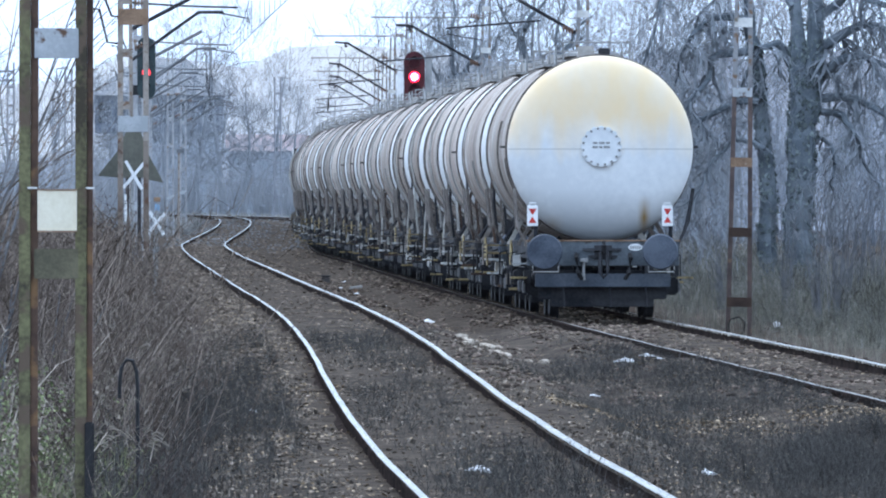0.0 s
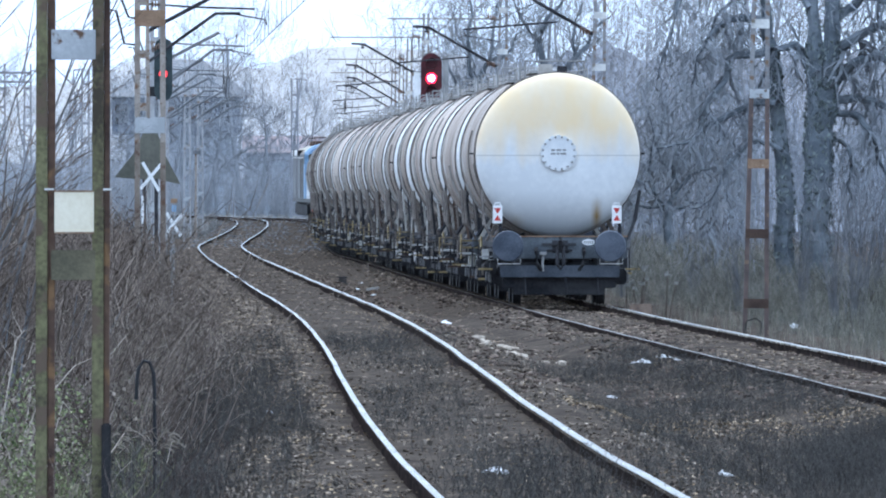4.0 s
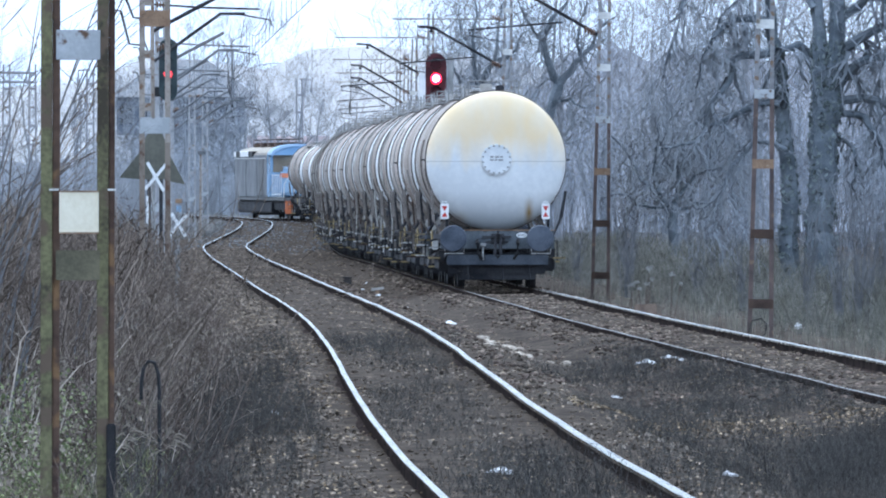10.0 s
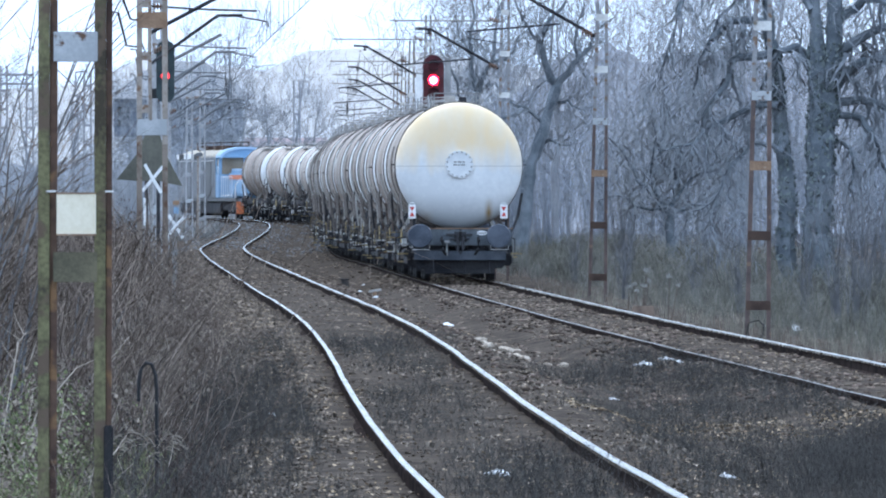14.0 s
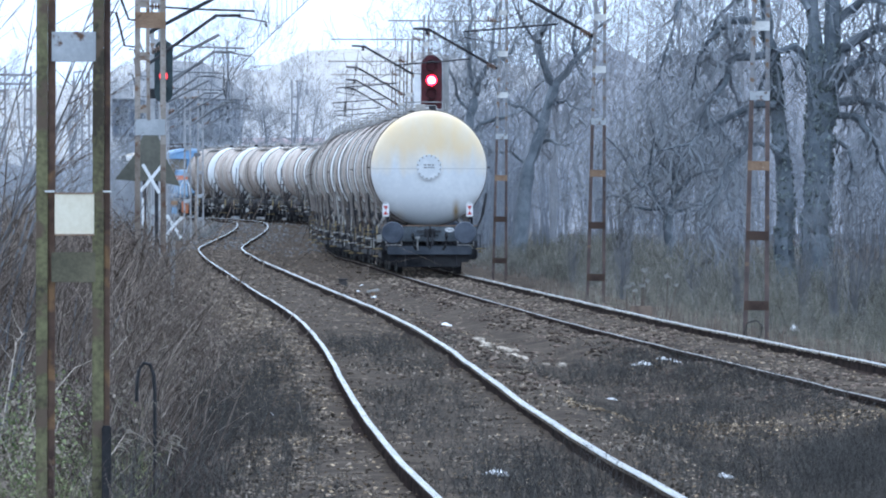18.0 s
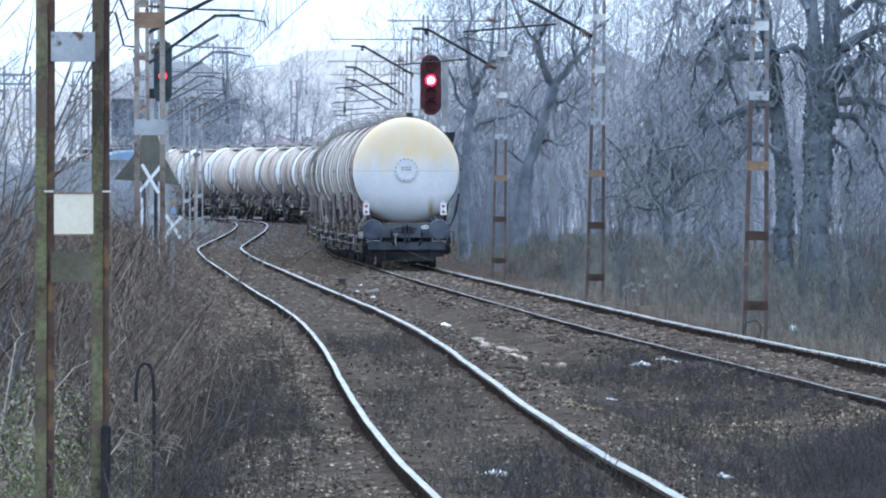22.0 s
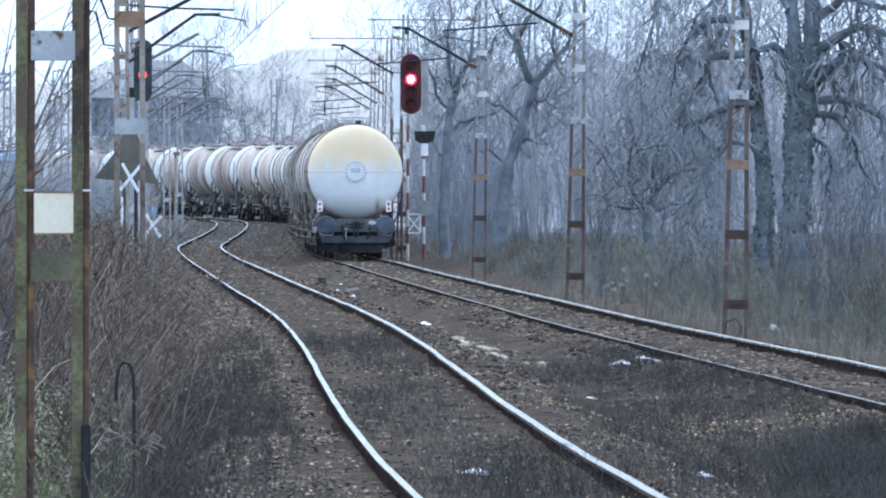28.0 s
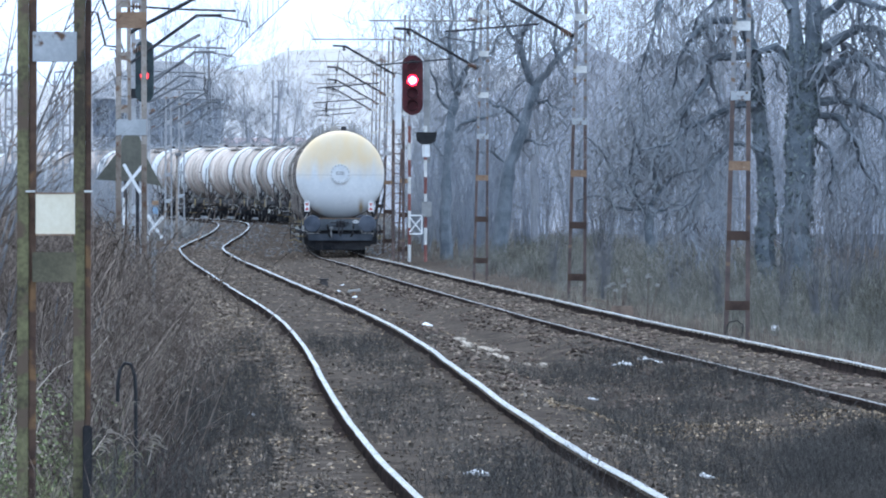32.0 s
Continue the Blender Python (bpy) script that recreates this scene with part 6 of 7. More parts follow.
def tangle_proto(seed, n, thick):
    """A knot of curved shoots that rise, arch over and cross one another, with short side twigs."""
    rnd = random.Random(seed)
    s = Shape()
    for _ in range(n):
        a, reach, h = rnd.uniform(0, 6.28), rnd.uniform(0.3, 0.9), rnd.uniform(0.5, 1.0)
        base = Vector((rnd.gauss(0, 0.2), rnd.gauss(0, 0.2), 0))
        side = Vector((-math.sin(a), math.cos(a), 0)) * rnd.gauss(0, 0.2)
        pts = [base + Vector((math.cos(a) * reach * u, math.sin(a) * reach * u, h * math.sin(min(u, 1.0) * rnd.uniform(1.7, 2.5)))) + side * u * u for u in (0, 0.3, 0.6, 0.85, 1.1)]
        switch(s, pts, [thick, thick * 0.85, thick * 0.7, thick * 0.5])
        for _ in range(6):
            k = rnd.randint(1, 3)
            q = pts[k].lerp(pts[k + 1], rnd.random())
            d = Vector((rnd.gauss(0, 1), rnd.gauss(0, 1), rnd.gauss(0.4, 0.7))).normalized() * rnd.uniform(0.08, 0.26)
            switch(s, [q, q + d * 0.6 + Vector((0, 0, -0.01)), q + d], [thick * 0.55, thick * 0.4])
    return np.array([tuple(v) for v in s.v]), s.f


knots, light_knots = [], []
while len(knots) < 900:
    y = 76 + 130 * rng.random() ** 1.3
    off = 2.0 + 4.6 * rng.random()
    x = left_x(y) - off
    if noise.noise((x * 0.8, y * 0.07, 5.0)) < -0.2 or (x / y < -0.0262 and y < 120 and rng.random() < 0.45):
        continue
    knots.append((x, y, ground_z(x, y), min(1.0, 0.35 + (off - 2.0) * 0.3) * rng.uniform(0.6, 1.35), int(rng.integers(8))))
    if rng.random() < 0.5 and off > 3.2:
        light_knots.append((x + 0.1, y, ground_z(x, y), knots[-1][3] * rng.uniform(0.8, 1.25), int(rng.integers(8))))
high_knots, high_light = [], []
for _ in range(520):
    y = rng.uniform(90, 130)
    u = rng.uniform(0.0225, 0.041)
    x = -y * u
    if u > 0.0262 and y < 108 and rng.random() < 0.5:
        continue
    tall_here = min(1.7, 0.75 + (u - 0.0225) * 90) * rng.uniform(0.45, 1.0)
    (high_light if rng.random() < 0.3 else high_knots).append((x, y, ground_z(x, y), tall_here, int(rng.integers(8))))
for _ in range(300):
    y = rng.uniform(88, 125)
    u = rng.uniform(0.031, 0.042)
    x = -y * u
    high_knots.append((x, y, ground_z(x, y), rng.uniform(0.9, 2.3), int(rng.integers(8))))
stuff("dead_brush", [tangle_proto(230 + k, 9, 0.003) for k in range(8)], high_knots, BRUSH, "fine brown brush knotted over the verge", "brush")
stuff("dead_brush", [tangle_proto(240 + k, 6, 0.0026) for k in range(8)], high_light, BRUSH_PALE, "fine bleached shoots knotted in the brush", "brush")
stuff("bramble", [tangle_proto(270 + k, 7, 0.0055) for k in range(8)], knots, BRAMBLE, "dark tangled bramble shoots on the verge", "brush")
stuff("dead_brush", [tangle_proto(290 + k, 5, 0.0045) for k in range(8)], light_knots, BRUSH_PALE, "pale bleached shoots tangled in the brush", "brush")


def twiggy_shrub(x, y, h, n, seed, lean):
    """Several slim stems from one foot with long bare side shoots."""
    rnd = random.Random(seed)
    wood, twig = Shape(), Shape()
    for _ in range(n):
        a, b, top = lean + rnd.gauss(0, 0.11), rnd.gauss(0, 0.15), h * rnd.uniform(0.7, 1.0)
        foot = Vector((rnd.gauss(0, 0.1), rnd.gauss(0, 0.1), -0.1))
        pts = [foot + Vector((a * top * u ** 1.4, b * top * u, top * u)) + Vector((rnd.gauss(0, 0.02), rnd.gauss(0, 0.02), 0)) for u in (0, 0.25, 0.5, 0.75, 1.0)]
        wood.tube(pts, [0.014, 0.012, 0.010, 0.008, 0.004], 5, caps=False)
        for _ in range(12):
            k = rnd.randint(1, 3)
            q = pts[k].lerp(pts[k + 1], rnd.random())
            d = (Vector((a * 2.2, b, 1)) * 0.8 + Vector((rnd.gauss(0.15, 0.7), rnd.gauss(0, 0.6), 0))).normalized()
            ln = top * rnd.uniform(0.12, 0.34)
            mid, end = q + d * ln * 0.5, q + d * ln + Vector((0, 0, -0.06 * ln))
            switch(twig, [q, mid, end], [0.0075, 0.0055])
            for _ in range(3):
                f = q.lerp(end, rnd.uniform(0.3, 0.9))
                switch(twig, [f, f + (d + Vector((rnd.gauss(0, 0.7), rnd.gauss(0, 0.6), rnd.gauss(0, 0.3)))).normalized() * ln * rnd.uniform(0.2, 0.45)], [0.005])
    shrub = thing("bush", "bare twiggy shrub with long forked shoots on the verge", "bush", pose(x, y, ground_z(x, y)), "bushes")
    part("stem", wood, WHIP, shrub, "slim grey stems", smooth=True)
    part("crown", twig, TWIG_BROWN, shrub, "fine bare shoots")


TWIG_BROWN = material("brown_grey_shoots", (0.08, 0.062, 0.054), (0.22, 0.178, 0.15), 0.95, size=1.0, bump=0, spec=0)
for i, (x, y, h, n, lean) in enumerate(((-3.65, 86, 4.2, 4, 0.2), (-3.6, 90, 3.2, 5, 0.16), (-3.85, 94, 3.9, 4, 0.2), (-3.4, 83, 2.3, 5, 0.16), (-3.3, 87, 2.0, 5, 0.1), (-3.05, 95, 1.7, 5, 0.1), (-2.9, 99, 1.5, 5, 0.08),
                                        (-3.7, 120, 1.7, 5, 0.1), (-4.1, 128, 1.8, 5, 0.1), (-3.35, 106, 1.6, 5, 0.12), (-3.15, 112, 1.5, 5, 0.1), (-3.6, 126, 1.6, 5, 0.1))):
    twiggy_shrub(x, y, h, n, 770 + i, lean)
# withered leaves that still hang in the brush
crumple = [(np.array([(-1, -0.5, 0.2), (0.1, -0.8, 0.0), (1, 0.1, 0.5), (0.2, 0.9, -0.2), (-0.7, 0.5, 0.6)]) * k, [(0, 1, 2), (0, 2, 3), (0, 3, 4)]) for k in (1.0, 0.8)]
crumple += [(v[:, [2, 0, 1]], f) for v, f in crumple] + [(v[:, [1, 2, 0]], f) for v, f in crumple]
hung = []
for x, y, z, sc, k in places + tall:
    for _ in range(9 if y < 200 else 2):
        u = rng.random()
        hung.append((x + rng.normal(0, 0.3 * sc), y + rng.normal(0, 0.3), z + sc * (0.25 + 0.75 * u), rng.uniform(0.008, 0.027), int(rng.integers(6))))
stuff("withered_leaves", crumple, hung, WITHERED, "curled pale brown dead leaves hanging in the brush", "leaves")


def dry_plume(x, y, h, lean, seed):
    """A dry goldenrod: dark stalk, then a bunch of one-sided feathery sprays that arch over."""
    fr = random.Random(seed)
    plume = thing("dry_plume", "pale feathery dry plume of a tall weed", "weed", pose(x, y, ground_z(x, y)), "dry plumes")
    top = Vector((lean * 0.15, 0, h))
    part("stalk", Shape().tube([(0, 0, -0.05), (lean * 0.02, 0.02, h * 0.6), tuple(top)], [0.006, 0.005, 0.003], 5), BRAMBLE, plume, "dark dry stalk")
    s = Shape()
    for k in range(9):
        u = k / 8
        q = Vector((lean * (0.06 + 0.09 * u), 0.01, h * (0.8 + 0.2 * u)))
        out, ln = lean * fr.uniform(0.5, 1.1) if fr.random() < 0.75 else -lean * 0.5, fr.uniform(0.1, 0.19) * (1.1 - 0.4 * u)
        pts = [q + Vector((out * ln * v, fr.gauss(0, 0.01), ln * (0.55 * v - 0.75 * v * v))) for v in (0, 0.25, 0.5, 0.75, 1.0)]
        s.tube(pts, [0.002, 0.0035, 0.0045, 0.0035, 0.0012], 4)
        for _ in range(26):
            v = fr.uniform(0.15, 1.0)
            c = pts[int(v * 4)] if v >= 1 else pts[int(v * 4)].lerp(pts[int(v * 4) + 1], v * 4 - int(v * 4))
            e = Vector((fr.gauss(0, 0.5), fr.gauss(0, 0.6), fr.gauss(0.5, 0.5))).normalized() * fr.uniform(0.008, 0.022)
            s.tube([c, c + e], [0.0018, 0.0008], 3, caps=False)
    head = part("plume_head", s, PLUME, plume, "feathery pale seed sprays")
    head["kind"] = "stuff"


for i, (x, y, h, lean) in enumerate(((-2.08, 80, 1.08, -1), (-2.2, 78, 0.78, 1), (-1.93, 79, 0.72, 1), (-2.5, 84, 1.15, -1), (-2.95, 112, 1.8, 1), (-3.3, 118, 1.9, -1), (-4.4, 140, 1.9, 1), (-2.6, 92, 0.9, 1), (-2.62, 96, 1.5, -1), (-3.5, 106, 1.5, -1))):
    dry_plume(x, y, h, lean, 900 + i)
# brush on the right verge and under the wood
places = []
for _ in range(2000):
    y = 165 + 360 * rng.random() ** 1.4
    off = 3.3 + 9.0 * rng.random() ** 1.5
    x = right_x(y) + off
    places.append((x, y, ground_z(x, y), min(0.85, 0.2 + (off - 3) * 0.16) * rng.uniform(0.5, 1.2) * (0.85 + 0.9 * noise.noise((x * 0.6, y * 0.04, 3.0))), int(rng.integers(8))))
stuff("dead_brush", [weed_proto(300 + k, 1.15, 6, 0.01, 0.85, 7, 0.1) for k in range(8)], places, MID_BRUSH, "grey-brown undergrowth at the foot of the wood", "brush")
hung = [(x + rng.normal(0, 0.3), y + rng.normal(0, 0.4), z + sc * rng.uniform(0.3, 1.1), rng.uniform(0.009, 0.022), int(rng.integers(6))) for x, y, z, sc, k in places if y < 330 for _ in range(4)]
stuff("withered_leaves", crumple, hung, MID_BRUSH, "curled grey-brown dead leaves in the undergrowth", "leaves")
tufts, rank = [], []
for _ in range(1500):
    y = 175 + 230 * rng.random() ** 1.3
    off = 3.4 + 5.5 * rng.random() ** 1.2
    x = right_x(y) + off
    if noise.noise((x * 0.5, y * 0.05, 11.0)) < -0.12:
        continue
    (rank if rng.random() < 0.4 else tufts).append((x, y, ground_z(x, y), min(1.0, 0.4 + (off - 3.3) * 0.16) * rng.uniform(0.6, 1.2), int(rng.integers(8))))
stuff("dead_brush", [tangle_proto(330 + k, 14, 0.006) for k in range(8)], tufts, MID_BRUSH, "tangled grey-brown bushes along the edge of the wood", "brush")
stuff("bramble", [tangle_proto(350 + k, 14, 0.006) for k in range(8)], rank, RANK_BRUSH, "dull olive bramble mounds along the edge of the wood", "brush")
places = []
for _ in range(800):
    y = 150 + 130 * rng.random() ** 1.4
    x = right_x(y) + 1.9 + 3.0 * rng.random()
    places.append((x, y, ground_z(x, y), rng.uniform(0.2, 0.55), int(rng.integers(6))))
stuff("dry_grass", [weed_proto(400 + k, 0.8, 7, 0.005, 0.35, 0) for k in range(6)], places, STRAW, "bleached dry grass round the masts", "grass")
def tufted_weed(x, y, seed, heads):
    """A dry weed with fluffy white seed heads."""
    rnd = random.Random(seed)
    weed = thing("tufted_weed", "dry weed with fluffy white seed heads", "weed", pose(x, y, ground_z(x, y)), "white tufted weeds")
    for dx, h, size in heads:
        top = Vector((dx, rnd.gauss(0, 0.1), h * 0.86))
        part("stalk", Shape().tube([(dx * 0.3, 0, -0.05), (dx * 0.8, top.y * 0.5, h * 0.6), tuple(top)], [0.011, 0.009, 0.007], 5), BRUSH, weed, "thin dry stalk")
        s = Shape()
        for _ in range(34):
            d = Vector((rnd.gauss(0, 1.3), rnd.gauss(0, 1), rnd.gauss(0.1, 0.7))).normalized() * size * rnd.uniform(0.3, 1.7)
            s.tube([top, top + d], [0.004, 0.009], 4)
        head = part("seed_head", s, TUFT, weed, "fluffy white seed head")
        head["kind"] = "stuff"


TUFT = material("white_seed_fluff", (0.2, 0.2, 0.19), (0.36, 0.36, 0.34), 0.95, size=0.2, bump=0, spec=0)
tufted_weed(3.62, 212, 41, [(0.08, 0.92, 0.06), (-0.14, 0.62, 0.04), (0.03, 0.6, 0.045), (0.12, 0.7, 0.03)])
tufted_weed(4.1, 214, 42, [(0.05, 1.0, 0.045), (0.2, 0.82, 0.03)])
tufted_weed(3.35, 210, 43, [(0.0, 0.55, 0.045), (0.14, 0.48, 0.03)])
# fine upright thicket that fills the wood
places = []
for _ in range(230):
    y = 435 + 140 * rng.random()
    x = right_x(y) + 3.8 + rng.random() ** 1.2 * (0.038 * y + 3 - right_x(y))
    places.append((x, y, ground_z(x, y), rng.uniform(0.5, 1.25), int(rng.integers(6))))
stuff("thicket", [weed_proto(450 + k, 6.5, 7, 0.016, 0.4, 14) for k in range(6)], places, THIN_TWIG, "thicket of thin bare saplings, haze put into its colour", "thicket")
# pale grass added on the verges of the far bend, standing in for haze
places = []
while len(places) < 2600:
    y = rng.uniform(540, 770)
    x = (left_x(y) - 1.8 - 6.5 * rng.random()) if rng.random() < 0.5 else right_x(y) + 1.8 + 7.0 * rng.random()
    places.append((x, y, ground_z(x, y), rng.uniform(0.5, 1.2), int(rng.integers(6))))
stuff("dry_grass", [weed_proto(420 + k, 0.55, 8, 0.02, 0.7, 0) for k in range(6)], places, STRAW_PALE, "pale dry grass added along the far bend in place of haze", "grass")
# thin scrub round the far bend
places = []
while len(places) < 420:
    y = rng.uniform(500, 810)
    x = -y * rng.uniform(0.008, 0.037)
    if left_x(y) - 4.0 < x < right_x(y) + 4.0 or y * -0.0295 < x < left_x(y) and y > 690:
        continue
    places.append((x, y, ground_z(x, y), rng.uniform(0.45, 1.2), int(rng.integers(6))))
stuff("scrub", [weed_proto(470 + k, 3.6, 7, 0.018, 0.45, 12) for k in range(6)], places, FAR_TWIG, "grey scrub round the far bend, haze put into its colour", "scrub")
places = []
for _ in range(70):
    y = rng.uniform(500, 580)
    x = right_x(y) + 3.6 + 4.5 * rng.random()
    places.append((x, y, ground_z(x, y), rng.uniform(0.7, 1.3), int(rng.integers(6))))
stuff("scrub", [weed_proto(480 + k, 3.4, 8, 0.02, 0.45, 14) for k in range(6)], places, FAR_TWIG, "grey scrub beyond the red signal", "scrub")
# dark stalks between and beside the rails
places = []
while len(places) < 9500:
    y = 70 + 95 * rng.random() ** 1.35
    u = rng.random()
    lo, hi = left_x(y) + 0.95, right_x(y) - 1.2
    if u < 0.55:
        x = lo + (hi - lo) * rng.random()
    elif u < 0.72:
        x = left_x(y) + rng.uniform(-0.6, 0.6)
    else:
        x = left_x(y) - 1.15 - 1.3 * rng.random()
    clump = noise.noise((x * 0.6, y * 0.06, 4.0)) + 0.35 * noise.noise((x * 2.0, y * 0.25, 2.0))
    if clump < (-0.3 if x < 1.6 else -0.55) + 0.25 * rng.random() or (0.2 < x < 1.6 and 136 < y < 165):
        continue
    places.append((x, y, ground_z(x, y), rng.uniform(0.3, 1.1) * (0.75 + 0.7 * clump), int(rng.integers(10))))
for _ in range(2200):
    y, x = rng.uniform(84, 140), rng.uniform(1.9, 4.6)
    if 108 < y < 114 or x > right_x(y) - 1.0 or noise.noise((x * 1.1, y * 0.13, 8.0)) < -0.02:
        continue
    places.append((x, y, ground_z(x, y), rng.uniform(0.4, 1.2), int(rng.integers(10))))
for _ in range(1500):
    y, x = rng.uniform(84, 138), rng.uniform(2.6, 4.6)
    if 107 < y < 115 or x > right_x(y) - 1.1 or noise.noise((x * 1.3, y * 0.15, 14.0)) < -0.1:
        continue
    places.append((x, y, ground_z(x, y), rng.uniform(0.4, 1.1), int(rng.integers(10))))
wild = np.random.default_rng(71)
for _ in range(1300):
    y = wild.uniform(82, 106)
    x = y * wild.uniform(0.031, 0.043)
    if x > right_x(y) - 1.1 or noise.noise((x * 1.5, y * 0.2, 19.0)) < -0.2:
        continue
    places.append((x, y, ground_z(x, y), wild.uniform(0.35, 1.0), int(wild.integers(10))))
places = [p for p in places if not (p[0] < left_x(p[1]) - 0.9 and p[1] < 100 and p[0] > left_x(p[1]) - 1.9 and wild.random() < 0.75)]
places = [p for p in places if wild.random() < 0.8 or p[0] > 0.03 * p[1]]
rank_weeds = []
for _ in range(700):
    y = 72 + 60 * rng.random() ** 1.3
    off = 1.15 + 1.7 * rng.random()
    x = left_x(y) - off
    if noise.noise((x * 1.2, y * 0.1, 15.0)) < -0.15 or (y < 84 and off < 2.0 and rng.random() < 0.7):
        continue
    rank_weeds.append((x, y, ground_z(x, y), min(1.3, 0.25 + 0.6 * (off - 1.0)) * rng.uniform(0.6, 1.1), int(rng.integers(8))))
stuff("dry_weeds", [weed_proto(520 + k, 0.6, 4, 0.0035, 0.4, 9, 0.3) for k in range(8)], rank_weeds, WEED, "dark rank weeds on the verge beside the bright track", "weeds")
stuff("dry_weeds", [weed_proto(500 + k, 0.3, 3, 0.0026, 0.85, 6, 0.25) for k in range(10)], places, WEED, "thin dark dry stalks between the rails", "weeds")
places = []
for _ in range(4600):
    y = 66 + 100 * rng.random() ** 1.3
    x = -y * rng.uniform(0.0258, 0.042)
    if noise.noise((x * 0.9, y * 0.1, 1.0)) < -0.15:
        continue
    places.append((x, y, ground_z(x, y), rng.uniform(0.5, 1.3), int(rng.integers(6))))
stuff("grass", [weed_proto(600 + k, 0.5, 7, 0.004, 0.9, 2) for k in range(6)], places, GRASS, "green and yellow winter grass beyond the near mast", "grass")


herbs = []
for x, y, z, sc, k in places:
    lush = noise.noise((x * 1.6, y * 0.2, 6.0))
    if lush > -0.1:
        for _ in range(9):
            herbs.append((x + rng.normal(0, 0.12), y + rng.normal(0, 0.2), z + rng.uniform(0.03, 0.5), rng.uniform(0.005, 0.019), int(rng.integers(6))))
    if lush > 0.12 and y < 100:
        for _ in range(7):
            herbs.append((x + rng.normal(0, 0.07), y + rng.normal(0, 0.15), z + rng.uniform(0.3, 0.7) + 0.5 * rng.random() ** 2, rng.uniform(0.006, 0.018), int(rng.integers(6))))
dead = [(x + rng.normal(0, 0.1), y + rng.normal(0, 0.2), z + rng.uniform(0, 0.1), sc * rng.uniform(0.7, 1.3), k) for x, y, z, sc, k in herbs if rng.random() < 0.7]
stuff("withered_leaves", crumple, dead, WITHERED, "curled brown dead leaves among the grass", "leaves")
stuff("green_herbs", crumple, herbs, GREENS, "small green and yellow leaves of low herbs", "weeds")
# dead leaves blown over the soil between and beside the rails
litter = []
for _ in range(13000):
    y = 72 + 90 * wild.random() ** 1.5
    x = wild.uniform(left_x(y) - 2.1, min(right_x(y) - 0.9, 0.046 * y))
    drift = noise.noise((x * 0.8, y * 0.11, 23.0)) + 0.5 * noise.noise((x * 3.0, y * 0.5, 5.0))
    if min(abs(x - left_x(y) - 0.7525), abs(x - left_x(y) + 0.7525)) < 0.12 or drift < -0.05:
        continue
    litter.append((x, y, ground_z(x, y) + wild.uniform(0.0, 0.02), wild.uniform(0.009, 0.03), int(wild.integers(6))))
stuff("leaf_litter", crumple, litter, WITHERED, "curled brown dead leaves strewn over the trackside soil", "leaves")
# stalks that stand before the foot of the near mast
places = []
for _ in range(60):
    y = rng.uniform(50, 60)
    x = -y * rng.uniform(0.0245, 0.0395)
    places.append((x, y, ground_z(x, y), rng.uniform(0.65, 1.0), int(rng.integers(6))))
stuff("verge_stalks", [weed_proto(640 + k, 1.15, 4, 0.0022, 0.5, 12, 0.4) for k in range(6)], places, BRUSH, "thin dry stalks and leaves round the foot of the near mast", "weeds")


def sapling_bush(x, y, h, n, seed, mat, label):
    bush = thing("bush", label, "bush", pose(x, y, ground_z(x, y)), "bushes")
    for j in range(n):
        v, f = weed_proto(seed * 40 + j, h, 1, 0.006 if y < 80 else 0.010, 0.28, 9)
        part("stem", Shape().add([tuple(q) for q in v], f), mat, bush)
    return bush


for i, (x, y, h) in enumerate(((6.9, 205, 2.4), (7.3, 208, 2.7), (7.6, 212, 2.6), (6.6, 215, 2.2), (8.2, 222, 2.8), (5.9, 232, 1.8), (9.0, 235, 2.6), (4.1, 262, 1.3), (5.4, 250, 1.1), (4.6, 290, 1.6), (6.4, 282, 2.0), (3.6, 318, 1.5), (7.2, 300, 2.4), (5.0, 330, 2.6), (5.3, 335, 2.9))):
    sapling_bush(x, y, h, 16, 700 + i, WHIP, "upright bush of dark bare shoots by the oak")
for i, (x, y, h) in enumerate(((-4.2, 104, 1.3), (-4.9, 130, 1.9), (-5.4, 152, 1.7), (-3.0, 108, 1.9), (-2.75, 104, 1.7), (-3.3, 115, 2.0), (-2.65, 113, 1.5), (-3.45, 100, 1.6), (-3.2, 122, 1.9), (-3.7, 138, 2.1), (-2.9, 98, 1.4), (-2.8, 70, 3.6), (-2.95, 74, 3.4))):
    sapling_bush(x, y, h, 9 if y < 80 else 14, 720 + i, BRUSH, "arching bare bramble bush on the verge")


# stones, leaves and litter
def rock_proto(seed, flat):
    rnd = random.Random(seed)
    bm = bmesh.new()
    bmesh.ops.create_icosphere(bm, subdivisions=1, radius=1)
    for v in bm.verts:
        v.co *= rnd.uniform(0.65, 1.2)
        v.co.z *= flat
    bm.verts.index_update()
    out = np.array([tuple(v.co) for v in bm.verts]), [[v.index for v in f.verts] for f in bm.faces]
    bm.free()
    return out


rocks = [rock_proto(k, 0.6) for k in range(6)]
places = []
for _ in range(16000):
    y = 70 + 230 * rng.random() ** 1.7
    u = rng.random()
    x = left_x(y) + rng.uniform(-2.3, 5.6) if u < 0.6 else (left_x(y) - 0.95 - 0.9 * rng.random() if u < 0.8 else right_x(y) + rng.uniform(-1.4, 1.4))
    places.append((x, y, ground_z(x, y) + 0.004, rng.uniform(0.006, 0.03) * min(1.0, y / 115) * (1 + y / 300), int(rng.integers(6))))
for _ in range(3500):
    y = 270 + 230 * rng.random()
    x = left_x(y) + rng.uniform(-1.8, 6.2)
    places.append((x, y, ground_z(x, y) + 0.004, rng.uniform(0.02, 0.06), int(rng.integers(6))))
clods = []
